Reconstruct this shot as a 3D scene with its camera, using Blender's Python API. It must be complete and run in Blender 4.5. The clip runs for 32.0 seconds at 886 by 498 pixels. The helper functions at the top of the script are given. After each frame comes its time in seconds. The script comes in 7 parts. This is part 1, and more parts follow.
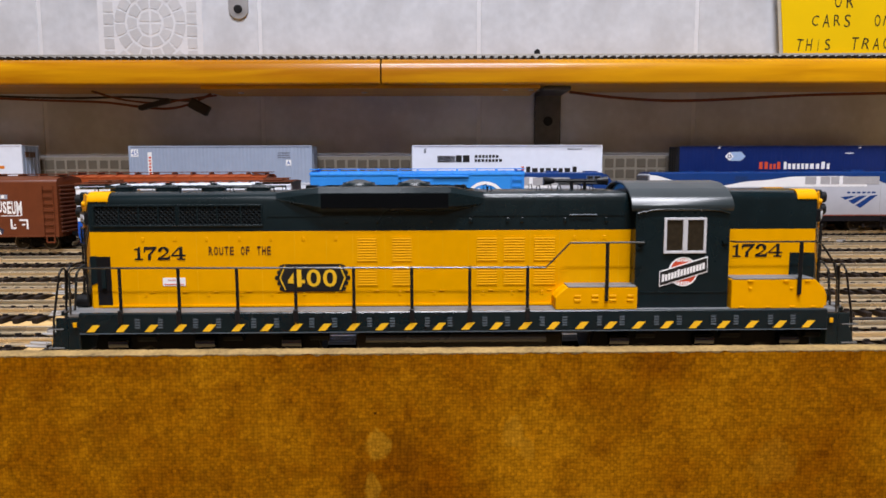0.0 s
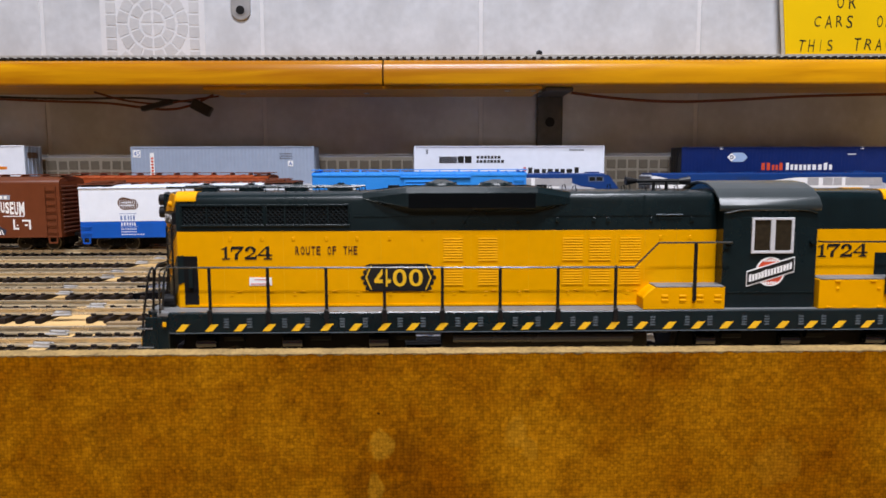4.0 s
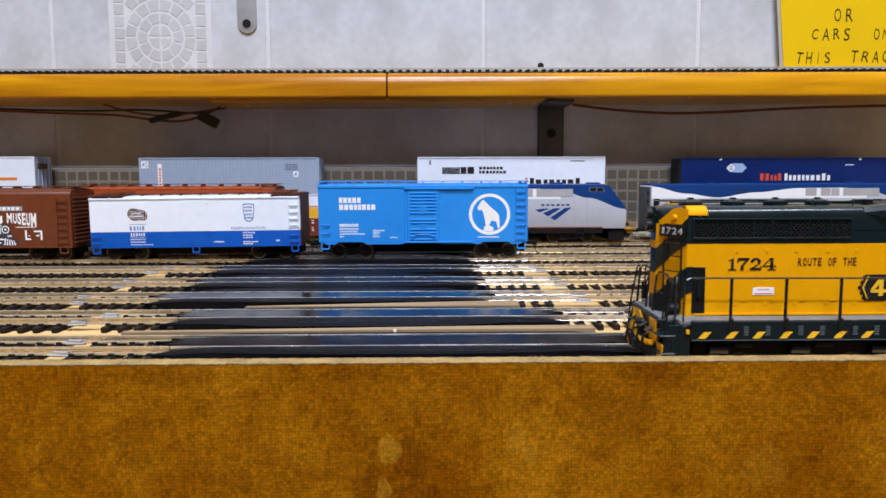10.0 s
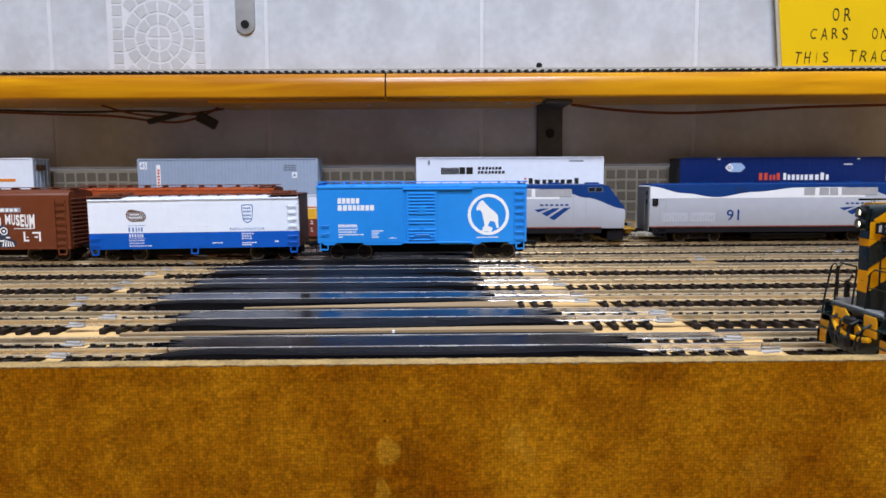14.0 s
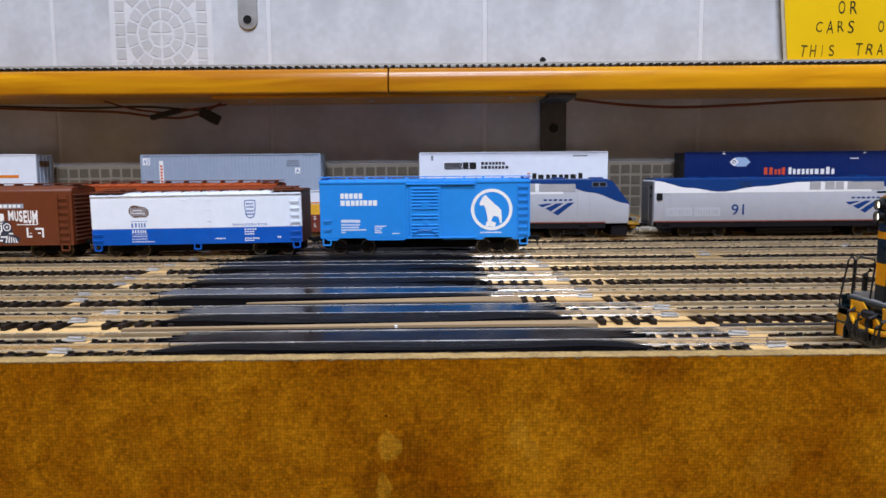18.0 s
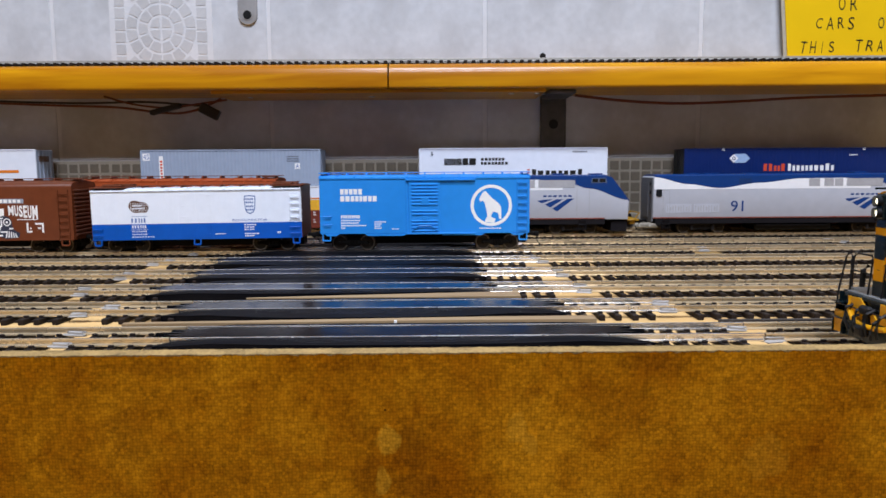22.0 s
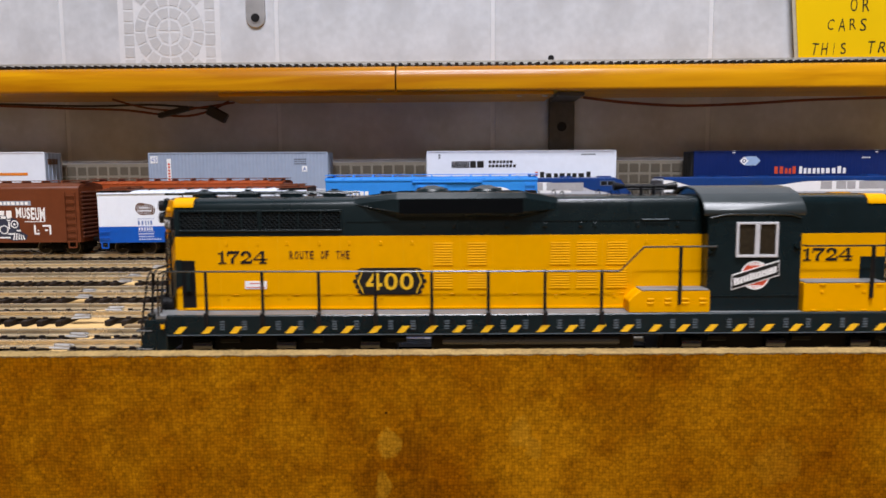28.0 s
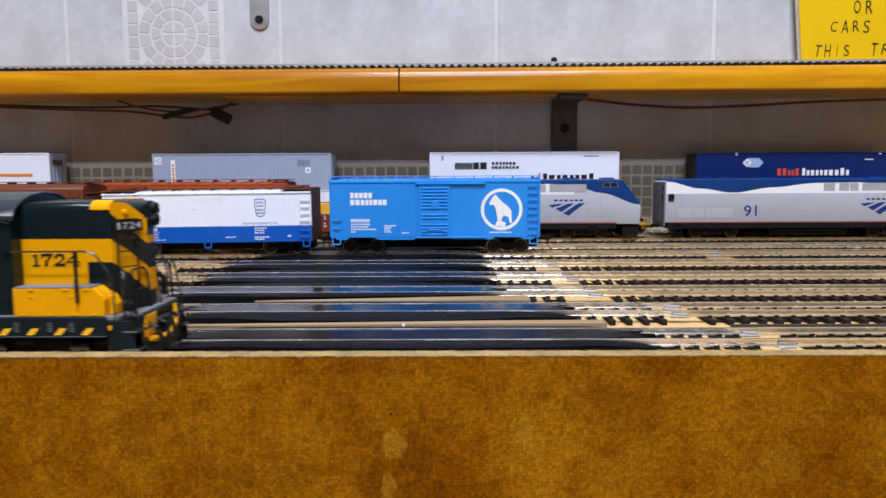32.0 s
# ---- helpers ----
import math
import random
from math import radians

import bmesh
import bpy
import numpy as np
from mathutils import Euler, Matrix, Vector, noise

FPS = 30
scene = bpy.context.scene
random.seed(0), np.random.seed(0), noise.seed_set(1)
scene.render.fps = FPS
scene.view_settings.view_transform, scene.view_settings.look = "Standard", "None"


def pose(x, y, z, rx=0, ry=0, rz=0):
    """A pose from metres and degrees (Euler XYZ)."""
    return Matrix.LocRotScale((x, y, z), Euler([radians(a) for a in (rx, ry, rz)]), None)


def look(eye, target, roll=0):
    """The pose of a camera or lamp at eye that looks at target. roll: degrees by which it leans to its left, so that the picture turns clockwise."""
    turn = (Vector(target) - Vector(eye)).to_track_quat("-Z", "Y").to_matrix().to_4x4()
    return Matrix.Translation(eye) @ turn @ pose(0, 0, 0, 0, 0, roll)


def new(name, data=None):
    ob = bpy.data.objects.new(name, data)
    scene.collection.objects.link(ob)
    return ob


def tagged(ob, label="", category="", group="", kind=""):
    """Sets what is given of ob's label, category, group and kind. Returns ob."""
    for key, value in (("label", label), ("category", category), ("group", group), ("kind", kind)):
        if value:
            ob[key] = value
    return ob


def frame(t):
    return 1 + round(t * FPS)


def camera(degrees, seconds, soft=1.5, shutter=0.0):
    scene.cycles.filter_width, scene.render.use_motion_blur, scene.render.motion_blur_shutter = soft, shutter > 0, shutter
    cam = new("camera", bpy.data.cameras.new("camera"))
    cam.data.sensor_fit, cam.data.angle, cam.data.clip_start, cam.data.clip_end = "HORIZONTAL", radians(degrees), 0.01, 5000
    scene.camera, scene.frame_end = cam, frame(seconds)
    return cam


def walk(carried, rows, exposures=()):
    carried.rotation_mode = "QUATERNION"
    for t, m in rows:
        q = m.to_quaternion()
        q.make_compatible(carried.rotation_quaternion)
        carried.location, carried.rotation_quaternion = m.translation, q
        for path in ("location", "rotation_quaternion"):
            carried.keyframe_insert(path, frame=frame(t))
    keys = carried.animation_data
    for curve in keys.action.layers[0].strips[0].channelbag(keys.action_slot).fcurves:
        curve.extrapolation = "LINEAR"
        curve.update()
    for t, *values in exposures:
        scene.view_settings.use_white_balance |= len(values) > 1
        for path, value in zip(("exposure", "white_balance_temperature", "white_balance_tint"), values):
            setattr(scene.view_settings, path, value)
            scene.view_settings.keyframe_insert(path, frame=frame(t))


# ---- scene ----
# Model railway yard on a table against a tiled wall. Metres; sizes of small things are written in millimetres.
cam = camera(64.0, 32.0, soft=1.5, shutter=0.4)
cam.data.dof.use_dof, cam.data.dof.focus_distance, cam.data.dof.aperture_fstop = True, 0.31, 52.0

# seconds, yaw to the right, pitch, roll, and the eye
PATH = (
    (0, 0.501, -6.467, -0.192, 0.0008, 0.0063, 0.0574),
    (0.5, 0.499, -6.470, -0.176, 0.0008, 0.0062, 0.0574),
    (1, 0.496, -6.463, -0.172, 0.0008, 0.0063, 0.0573),
    (1.5, 0.491, -6.449, -0.174, 0.0008, 0.0063, 0.0572),
    (2, 0.486, -6.440, -0.172, 0.0008, 0.0061, 0.0572),
    (2.5, 0.473, -6.441, -0.157, 0.0007, 0.0059, 0.0574),
    (3, 0.445, -6.432, -0.143, 0.0006, 0.0059, 0.0574),
    (3.5, 0.408, -6.411, -0.153, 0.0004, 0.0061, 0.0573),
    (5.5, 0.318, -6.229, -0.210, 0.0006, 0.0066, 0.0570),
    (6, 0.270, -6.164, -0.201, 0.0006, 0.0065, 0.0570),
    (6.5, 0.221, -6.112, -0.195, 0.0005, 0.0065, 0.0572),
    (7, 0.197, -6.065, -0.197, 0.0004, 0.0064, 0.0574),
    (7.5, 0.199, -6.010, -0.208, 0.0003, 0.0062, 0.0576),
    (8, 0.196, -5.954, -0.220, 0.0003, 0.0060, 0.0576),
    (8.5, 0.173, -5.913, -0.234, 0.0003, 0.0059, 0.0577),
    (9, 0.139, -5.899, -0.242, 0.0004, 0.0058, 0.0579),
    (9.5, 0.194, -5.804, -0.201, -0.0002, -0.0010, 0.0594),
    (10, 0.184, -5.758, -0.193, -0.0001, -0.0019, 0.0597),
    (10.5, 0.171, -5.728, -0.206, -0.0001, -0.0022, 0.0598),
    (11, 0.165, -5.712, -0.229, 0.0000, -0.0021, 0.0598),
    (11.5, 0.164, -5.688, -0.253, 0.0000, -0.0021, 0.0598),
    (12, 0.162, -5.656, -0.266, 0.0001, -0.0021, 0.0598),
    (12.5, 0.159, -5.635, -0.274, 0.0000, -0.0022, 0.0598),
    (13, 0.173, -5.646, -0.292, 0.0001, -0.0022, 0.0598),
    (13.5, 0.223, -5.685, -0.312, 0.0002, -0.0019, 0.0598),
    (14, 0.242, -5.740, -0.332, 0.0002, -0.0017, 0.0598),
    (14.5, 0.175, -5.830, -0.366, 0.0004, -0.0018, 0.0598),
    (16.5, -0.015, -6.073, -0.489, 0.0012, -0.0007, 0.0595),
    (17, -0.051, -6.081, -0.492, 0.0010, -0.0003, 0.0591),
    (17.5, -0.080, -6.076, -0.486, 0.0009, -0.0003, 0.0591),
    (18, -0.084, -6.058, -0.477, 0.0007, -0.0002, 0.0591),
    (18.5, -0.055, -6.088, -0.463, 0.0004, -0.0000, 0.0590),
    (19, -0.007, -6.181, -0.438, 0.0002, 0.0001, 0.0591),
    (19.5, 0.032, -6.276, -0.421, 0.0002, -0.0001, 0.0592),
    (20, 0.047, -6.339, -0.404, 0.0004, -0.0005, 0.0592),
    (20.5, 0.042, -6.373, -0.375, 0.0005, -0.0006, 0.0592),
    (21, 0.015, -6.386, -0.368, 0.0006, -0.0006, 0.0591),
    (21.5, -0.027, -6.391, -0.379, 0.0007, -0.0007, 0.0590),
    (22, -0.061, -6.383, -0.375, 0.0008, -0.0009, 0.0590),
    (22.5, -0.091, -6.359, -0.370, 0.0009, -0.0010, 0.0589),
    (23, -0.122, -6.333, -0.370, 0.0008, -0.0010, 0.0589),
    (23.5, -0.161, -6.314, -0.361, 0.0008, -0.0009, 0.0591),
    (24, -0.221, -6.287, -0.359, 0.0008, -0.0009, 0.0591),
    (24.5, -0.302, -6.241, -0.368, 0.0011, -0.0012, 0.0589),
    (25, -0.409, -6.188, -0.372, 0.0018, -0.0015, 0.0589),
    (25.5, -0.543, -6.129, -0.373, 0.0025, -0.0019, 0.0588),
    (27.5, -0.725, -6.055, -0.367, 0.0023, 0.0024, 0.0577),
    (28, -0.802, -6.047, -0.367, 0.0023, 0.0020, 0.0577),
    (28.5, -0.862, -6.058, -0.350, 0.0023, 0.0015, 0.0580),
    (29, -0.903, -6.053, -0.347, 0.0023, 0.0012, 0.0582),
    (29.5, -0.925, -6.025, -0.344, 0.0022, 0.0011, 0.0581),
    (30, -0.945, -6.005, -0.336, 0.0021, 0.0010, 0.0581),
    (30.5, -0.961, -5.992, -0.330, 0.0020, 0.0008, 0.0582),
    (31, -0.972, -5.977, -0.315, 0.0020, 0.0007, 0.0582),
    (31.5, -0.991, -5.971, -0.303, 0.0019, 0.0007, 0.0582),
    (32, -0.996, -5.964, -0.301, 0.0018, 0.0009, 0.0581),
)


def camera_pose(yaw, pitch, roll, x, y, z):
    a, p = radians(yaw), radians(pitch)
    ahead = Vector((math.sin(a) * math.cos(p), math.cos(a) * math.cos(p), math.sin(p)))
    return look((x, y, z), Vector((x, y, z)) + ahead, roll)


walk(cam, [(row[0], camera_pose(*row[1:])) for row in PATH], exposures=[(0, 0.0, 6980, 13), (4, 0.0, 6900, 12), (6, 0.0, 6680, 9.5), (10, 0.02, 6480, 9.5), (14, 0.02, 6340, 9), (18, -0.08, 6360, 10), (25, -0.08, 6480, 10), (28, -0.02, 7000, 12), (30.5, 0.0, 6900, 11), (32, 0.0, 6480, 11)])

# ---- light ----
world = bpy.data.worlds.new("room_air")
world.use_nodes = True
world.node_tree.nodes["Background"].inputs[0].default_value = (1.0, 0.85, 0.65, 1)
world.node_tree.nodes["Background"].inputs[1].default_value = 0.003
scene.world = world


def tube_lamp(x, y, z, watts, length, name):
    data = bpy.data.lights.new(name, "AREA")
    data.shape, data.size, data.size_y, data.energy, data.color = "RECTANGLE", length, 0.12, watts, (0.915, 0.972, 1.12)
    ob = new(name, data)
    ob.matrix_world = pose(x, y, z)
    return ob


CEILING = 1.60
LAMP_X = 0.08
tube_lamp(LAMP_X, -0.25, CEILING - 0.07, 37.0, 0.7, "tube_light")
# Second lamp is an assumed fill, added to brighten upright faces.
tube_lamp(LAMP_X - 0.05, -1.10, CEILING - 0.07, 33.8, 0.7, "tube_light")

# ---- materials ----
MATS = {}


def mat(name, colour, rough=0.5, metal=0.0, var=0.12, scale=300.0, bump=0.0, bscale=900.0, random_tone=0.0, stretch=(1, 1, 1), emit=0.0, coat=0.0, spec=0.3, stain=0.0, stain_scale=20.0, stain_colour=None):
    """A painted, moulded or metal surface: two scales of tone, uneven gloss, fine relief."""
    if name in MATS:
        return MATS[name]
    m = bpy.data.materials.new(name)
    m.use_nodes = True
    n, l = m.node_tree.nodes, m.node_tree.links
    b = n["Principled BSDF"]
    tc, mp = n.new("ShaderNodeTexCoord"), n.new("ShaderNodeMapping")
    mp.inputs["Scale"].default_value = stretch
    l.new(tc.outputs["Object"], mp.inputs["Vector"])
    big, fine = n.new("ShaderNodeTexNoise"), n.new("ShaderNodeTexNoise")
    big.inputs["Scale"].default_value, fine.inputs["Scale"].default_value = scale * 0.12, scale
    big.inputs["Detail"].default_value, fine.inputs["Detail"].default_value = 4, 3
    for t in (big, fine):
        l.new(mp.outputs[0], t.inputs["Vector"])
    add = n.new("ShaderNodeMath")
    l.new(big.outputs["Fac"], add.inputs[0]), l.new(fine.outputs["Fac"], add.inputs[1])
    rng = n.new("ShaderNodeMapRange")
    rng.inputs["From Min"].default_value, rng.inputs["From Max"].default_value = 0.6, 1.4
    rng.inputs["To Min"].default_value, rng.inputs["To Max"].default_value = 1 - var, 1 + var
    l.new(add.outputs[0], rng.inputs["Value"])
    tone = rng.outputs[0]
    if random_tone:
        info, r2, mul = n.new("ShaderNodeObjectInfo"), n.new("ShaderNodeMapRange"), n.new("ShaderNodeMath")
        r2.inputs["To Min"].default_value, r2.inputs["To Max"].default_value = 1 - random_tone, 1 + random_tone
        l.new(info.outputs["Random"], r2.inputs["Value"])
        mul.operation = "MULTIPLY"
        l.new(tone, mul.inputs[0]), l.new(r2.outputs[0], mul.inputs[1])
        tone = mul.outputs[0]
    mix = n.new("ShaderNodeVectorMath")
    mix.operation = "SCALE"
    mix.inputs[0].default_value = colour[:3]
    l.new(tone, mix.inputs["Scale"])
    col = mix.outputs[0]
    if stain:
        st, ramp, mx = n.new("ShaderNodeTexNoise"), n.new("ShaderNodeMapRange"), n.new("ShaderNodeMix")
        st.inputs["Scale"].default_value, st.inputs["Detail"].default_value = stain_scale, 6
        l.new(mp.outputs[0], st.inputs["Vector"])
        ramp.inputs["From Min"].default_value, ramp.inputs["From Max"].default_value, ramp.inputs["To Max"].default_value = 0.48, 0.68, stain
        l.new(st.outputs["Fac"], ramp.inputs["Value"])
        mx.data_type = "RGBA"
        l.new(ramp.outputs[0], mx.inputs["Factor"]), l.new(col, mx.inputs["A"])
        mx.inputs["B"].default_value = (*(stain_colour or [c * 0.5 for c in colour[:3]]), 1)
        col = mx.outputs["Result"]
    l.new(col, b.inputs["Base Color"])
    rr = n.new("ShaderNodeMapRange")
    rr.inputs["From Min"].default_value, rr.inputs["From Max"].default_value = 0.3, 0.7
    rr.inputs["To Min"].default_value, rr.inputs["To Max"].default_value = max(rough - 0.08, 0.03), min(rough + 0.1, 1)
    l.new(big.outputs["Fac"], rr.inputs["Value"]), l.new(rr.outputs[0], b.inputs["Roughness"])
    b.inputs["Metallic"].default_value, b.inputs["Specular IOR Level"].default_value = metal, spec
    b.inputs["Coat Weight"].default_value = coat
    if bump:
        bt, bp = n.new("ShaderNodeTexNoise"), n.new("ShaderNodeBump")
        bt.inputs["Scale"].default_value, bt.inputs["Detail"].default_value = bscale, 4
        l.new(mp.outputs[0], bt.inputs["Vector"])
        bp.inputs["Strength"].default_value, bp.inputs["Distance"].default_value = bump, 0.0004
        l.new(bt.outputs["Fac"], bp.inputs["Height"]), l.new(bp.outputs[0], b.inputs["Normal"])
    if emit:
        b.inputs["Emission Color"].default_value = (1.0, 0.9, 0.68, 1)
        b.inputs["Emission Strength"].default_value = emit
    MATS[name] = m
    return m


DAMP, GLUE = (0.118, 0.034, 0.0008), (0.37, 0.170, 0.010)
# damp and glue blotches on the board: place, half size (mm), colour, strength
STAINS = (((-5.4, -1.0), (4.2, 6.4), DAMP, 0.55), ((-5.0, -9.6), (6.4, 3.6), DAMP, 0.6), ((-15.4, -7.4), (3.2, 5.4), DAMP, 0.5), ((-15.6, 3.0), (3.4, 4.6), DAMP, 0.28), ((-67.0, 5.4), (5.0, 3.4), DAMP, 0.35), ((-66.0, -1.0), (4.0, 3.0), DAMP, 0.25), ((-43.5, -6.5), (4.2, 3.0), DAMP, 0.3),
          ((46.0, 17.6), (10.0, 1.9), DAMP, 0.4), ((-58.0, 17.4), (13.0, 1.8), DAMP, 0.35), ((-18.0, 17.6), (7.0, 1.7), DAMP, 0.3), ((38.0, 8.0), (7.0, 4.0), DAMP, 0.22), ((72.0, -4.0), (6.0, 5.0), GLUE, 0.2),
          ((-10.6, 0.7), (2.6, 3.2), GLUE, 0.62), ((-11.8, -8.6), (1.7, 3.0), GLUE, 0.5), ((17.6, 2.6), (2.4, 3.8), GLUE, 0.4), ((20.4, -0.8), (1.7, 2.4), GLUE, 0.35), ((-11.0, 7.4), (0.42, 0.3), (0.03, 0.010, 0.001), 0.95))


def hardboard_back():
    """The canvas-marked back of a brown fibre panel, with blotches of damp and glue."""
    m = bpy.data.materials.new("meshed_fibreboard")
    m.use_nodes = True
    n, l = m.node_tree.nodes, m.node_tree.links
    b = n["Principled BSDF"]
    tc = n.new("ShaderNodeTexCoord")

    def grain(scale, detail=2.0, rough=0.5):
        mp, nz = n.new("ShaderNodeMapping"), n.new("ShaderNodeTexNoise")
        mp.inputs["Scale"].default_value = scale
        nz.inputs["Scale"].default_value, nz.inputs["Detail"].default_value, nz.inputs["Roughness"].default_value = 1.0, detail, rough
        l.new(tc.outputs["Object"], mp.inputs["Vector"]), l.new(mp.outputs[0], nz.inputs["Vector"])
        return nz.outputs["Fac"]

    def calc(op, a, c):
        q = n.new("ShaderNodeMath")
        q.operation = op
        for k, v in enumerate((a, c)):
            if isinstance(v, float):
                q.inputs[k].default_value = v
            else:
                l.new(v, q.inputs[k])
        return q.outputs[0]

    def spread(v, a, c, lo, hi):
        r = n.new("ShaderNodeMapRange")
        for k, q in zip(("From Min", "From Max", "To Min", "To Max"), (a, c, lo, hi)):
            r.inputs[k].default_value = q
        l.new(v, r.inputs["Value"])
        return r.outputs[0]

    # a canvas print: uneven knots in rough rows, threads both ways
    wander = n.new("ShaderNodeTexNoise")
    wander.inputs["Scale"].default_value, wander.inputs["Detail"].default_value = 90, 3
    l.new(tc.outputs["Object"], wander.inputs["Vector"])
    shift, sep, flat = n.new("ShaderNodeVectorMath"), n.new("ShaderNodeSeparateXYZ"), n.new("ShaderNodeCombineXYZ")
    shift.operation = "MULTIPLY_ADD"
    l.new(wander.outputs["Color"], shift.inputs[0]), l.new(tc.outputs["Object"], shift.inputs[2])
    shift.inputs[1].default_value = (0.0013, 0.0, 0.0013)
    l.new(shift.outputs[0], sep.inputs[0])
    l.new(sep.outputs["X"], flat.inputs[0]), l.new(sep.outputs["Z"], flat.inputs[1])
    knot = n.new("ShaderNodeTexVoronoi")
    knot.voronoi_dimensions = "2D"
    knot.inputs["Scale"].default_value, knot.inputs["Randomness"].default_value = 1400, 0.48
    l.new(flat.outputs[0], knot.inputs["Vector"])
    lot = n.new("ShaderNodeSeparateColor")
    l.new(knot.outputs["Color"], lot.inputs[0])
    warp, weft, fine = grain((1250, 400, 230)), grain((230, 400, 1250)), grain((620, 620, 620), 5.0, 0.62)
    cloth = calc("ADD", calc("MULTIPLY", lot.outputs[0], 0.34), calc("MULTIPLY", knot.outputs["Distance"], -0.66))
    cloth = calc("ADD", cloth, spread(lot.outputs[1], 0.72, 1.0, 0.0, 0.34))
    cloth = calc("ADD", cloth, calc("ADD", calc("ADD", calc("MULTIPLY", warp, 0.30), calc("MULTIPLY", weft, 0.16)), calc("MULTIPLY", fine, 0.75)))
    blot = grain((38, 38, 38), 7.0, 0.62)
    ramp = n.new("ShaderNodeValToRGB")
    e = ramp.color_ramp.elements
    e[0].position, e[0].color = 0.32, (0.190, 0.054, 0.0004, 1)
    e[1].position, e[1].color = 0.66, (0.332, 0.127, 0.0030, 1)
    mid = e.new(0.5)
    mid.color = (0.260, 0.091, 0.0016, 1)
    l.new(blot, ramp.inputs["Fac"])
    rust = n.new("ShaderNodeMix")
    rust.data_type = "RGBA"
    rust.inputs["B"].default_value = (0.150, 0.040, 0.0004, 1)
    l.new(spread(grain((120, 120, 120), 8.0, 0.7), 0.50, 0.66, 0.0, 0.55), rust.inputs["Factor"]), l.new(ramp.outputs[0], rust.inputs["A"])
    col = rust.outputs["Result"]
    for at, size, colour, much in STAINS:
        sub, ln, mx2 = (n.new("ShaderNode" + k) for k in ("VectorMath", "VectorMath", "Mix"))
        sub.operation, ln.operation = "MULTIPLY_ADD", "LENGTH"
        l.new(tc.outputs["Object"], sub.inputs[0])
        sub.inputs[1].default_value = (1000 / size[0], 0, 1000 / size[1])
        sub.inputs[2].default_value = (-at[0] / size[0], 0, -at[1] / size[1])
        l.new(sub.outputs[0], ln.inputs[0])
        edge = calc("ADD", calc("MULTIPLY", grain((210, 210, 210), 6.0, 0.65), 2.4), ln.outputs["Value"])
        mx2.data_type = "RGBA"
        l.new(spread(edge, 2.22, 1.98, 0.0, much), mx2.inputs["Factor"]), l.new(col, mx2.inputs["A"])
        mx2.inputs["B"].default_value = (*colour, 1)
        col = mx2.outputs["Result"]
    sc = n.new("ShaderNodeVectorMath")
    sc.operation = "SCALE"
    l.new(col, sc.inputs[0]), l.new(spread(cloth, 0.15, 0.95, 0.63, 1.55), sc.inputs["Scale"])
    l.new(sc.outputs[0], b.inputs["Base Color"])
    b.inputs["Roughness"].default_value, b.inputs["Specular IOR Level"].default_value = 0.75, 0.03
    bp = n.new("ShaderNodeBump")
    bp.inputs["Strength"].default_value, bp.inputs["Distance"].default_value = 0.3, 0.0002
    l.new(cloth, bp.inputs["Height"]), l.new(bp.outputs[0], b.inputs["Normal"])
    return m


def pine(name, light, dark, scale=9.0, rough=0.35, coat=0.3, along=(0.25, 3.0, 3.0)):
    """Varnished or bare softwood with grain along x."""
    m = bpy.data.materials.new(name)
    m.use_nodes = True
    n, l = m.node_tree.nodes, m.node_tree.links
    b = n["Principled BSDF"]
    tc, mp = n.new("ShaderNodeTexCoord"), n.new("ShaderNodeMapping")
    mp.inputs["Scale"].default_value = along
    l.new(tc.outputs["Object"], mp.inputs["Vector"])
    wave, nz = n.new("ShaderNodeTexNoise"), n.new("ShaderNodeTexNoise")
    wave.inputs["Scale"].default_value, wave.inputs["Detail"].default_value, wave.inputs["Distortion"].default_value = scale * 3, 6, 1.2
    nz.inputs["Scale"].default_value, nz.inputs["Detail"].default_value = scale * 0.6, 3
    l.new(mp.outputs[0], wave.inputs["Vector"]), l.new(mp.outputs[0], nz.inputs["Vector"])
    ad = n.new("ShaderNodeMath")
    ad.operation = "MULTIPLY_ADD"
    ad.inputs[1].default_value = 0.55
    l.new(wave.outputs["Fac"], ad.inputs[0]), l.new(nz.outputs["Fac"], ad.inputs[2])
    ramp = n.new("ShaderNodeValToRGB")
    e = ramp.color_ramp.elements
    e[0].position, e[0].color, e[1].position, e[1].color = 0.66, (*light, 1), 0.94, (*dark, 1)
    l.new(ad.outputs[0], ramp.inputs["Fac"]), l.new(ramp.outputs[0], b.inputs["Base Color"])
    b.inputs["Specular IOR Level"].default_value = 0.15
    b.inputs["Roughness"].default_value, b.inputs["Coat Weight"].default_value, b.inputs["Coat Roughness"].default_value = rough, coat, 0.2
    bp = n.new("ShaderNodeBump")
    bp.inputs["Strength"].default_value, bp.inputs["Distance"].default_value = 0.12, 0.0004
    l.new(wave.outputs["Fac"], bp.inputs["Height"]), l.new(bp.outputs[0], b.inputs["Normal"])
    return m


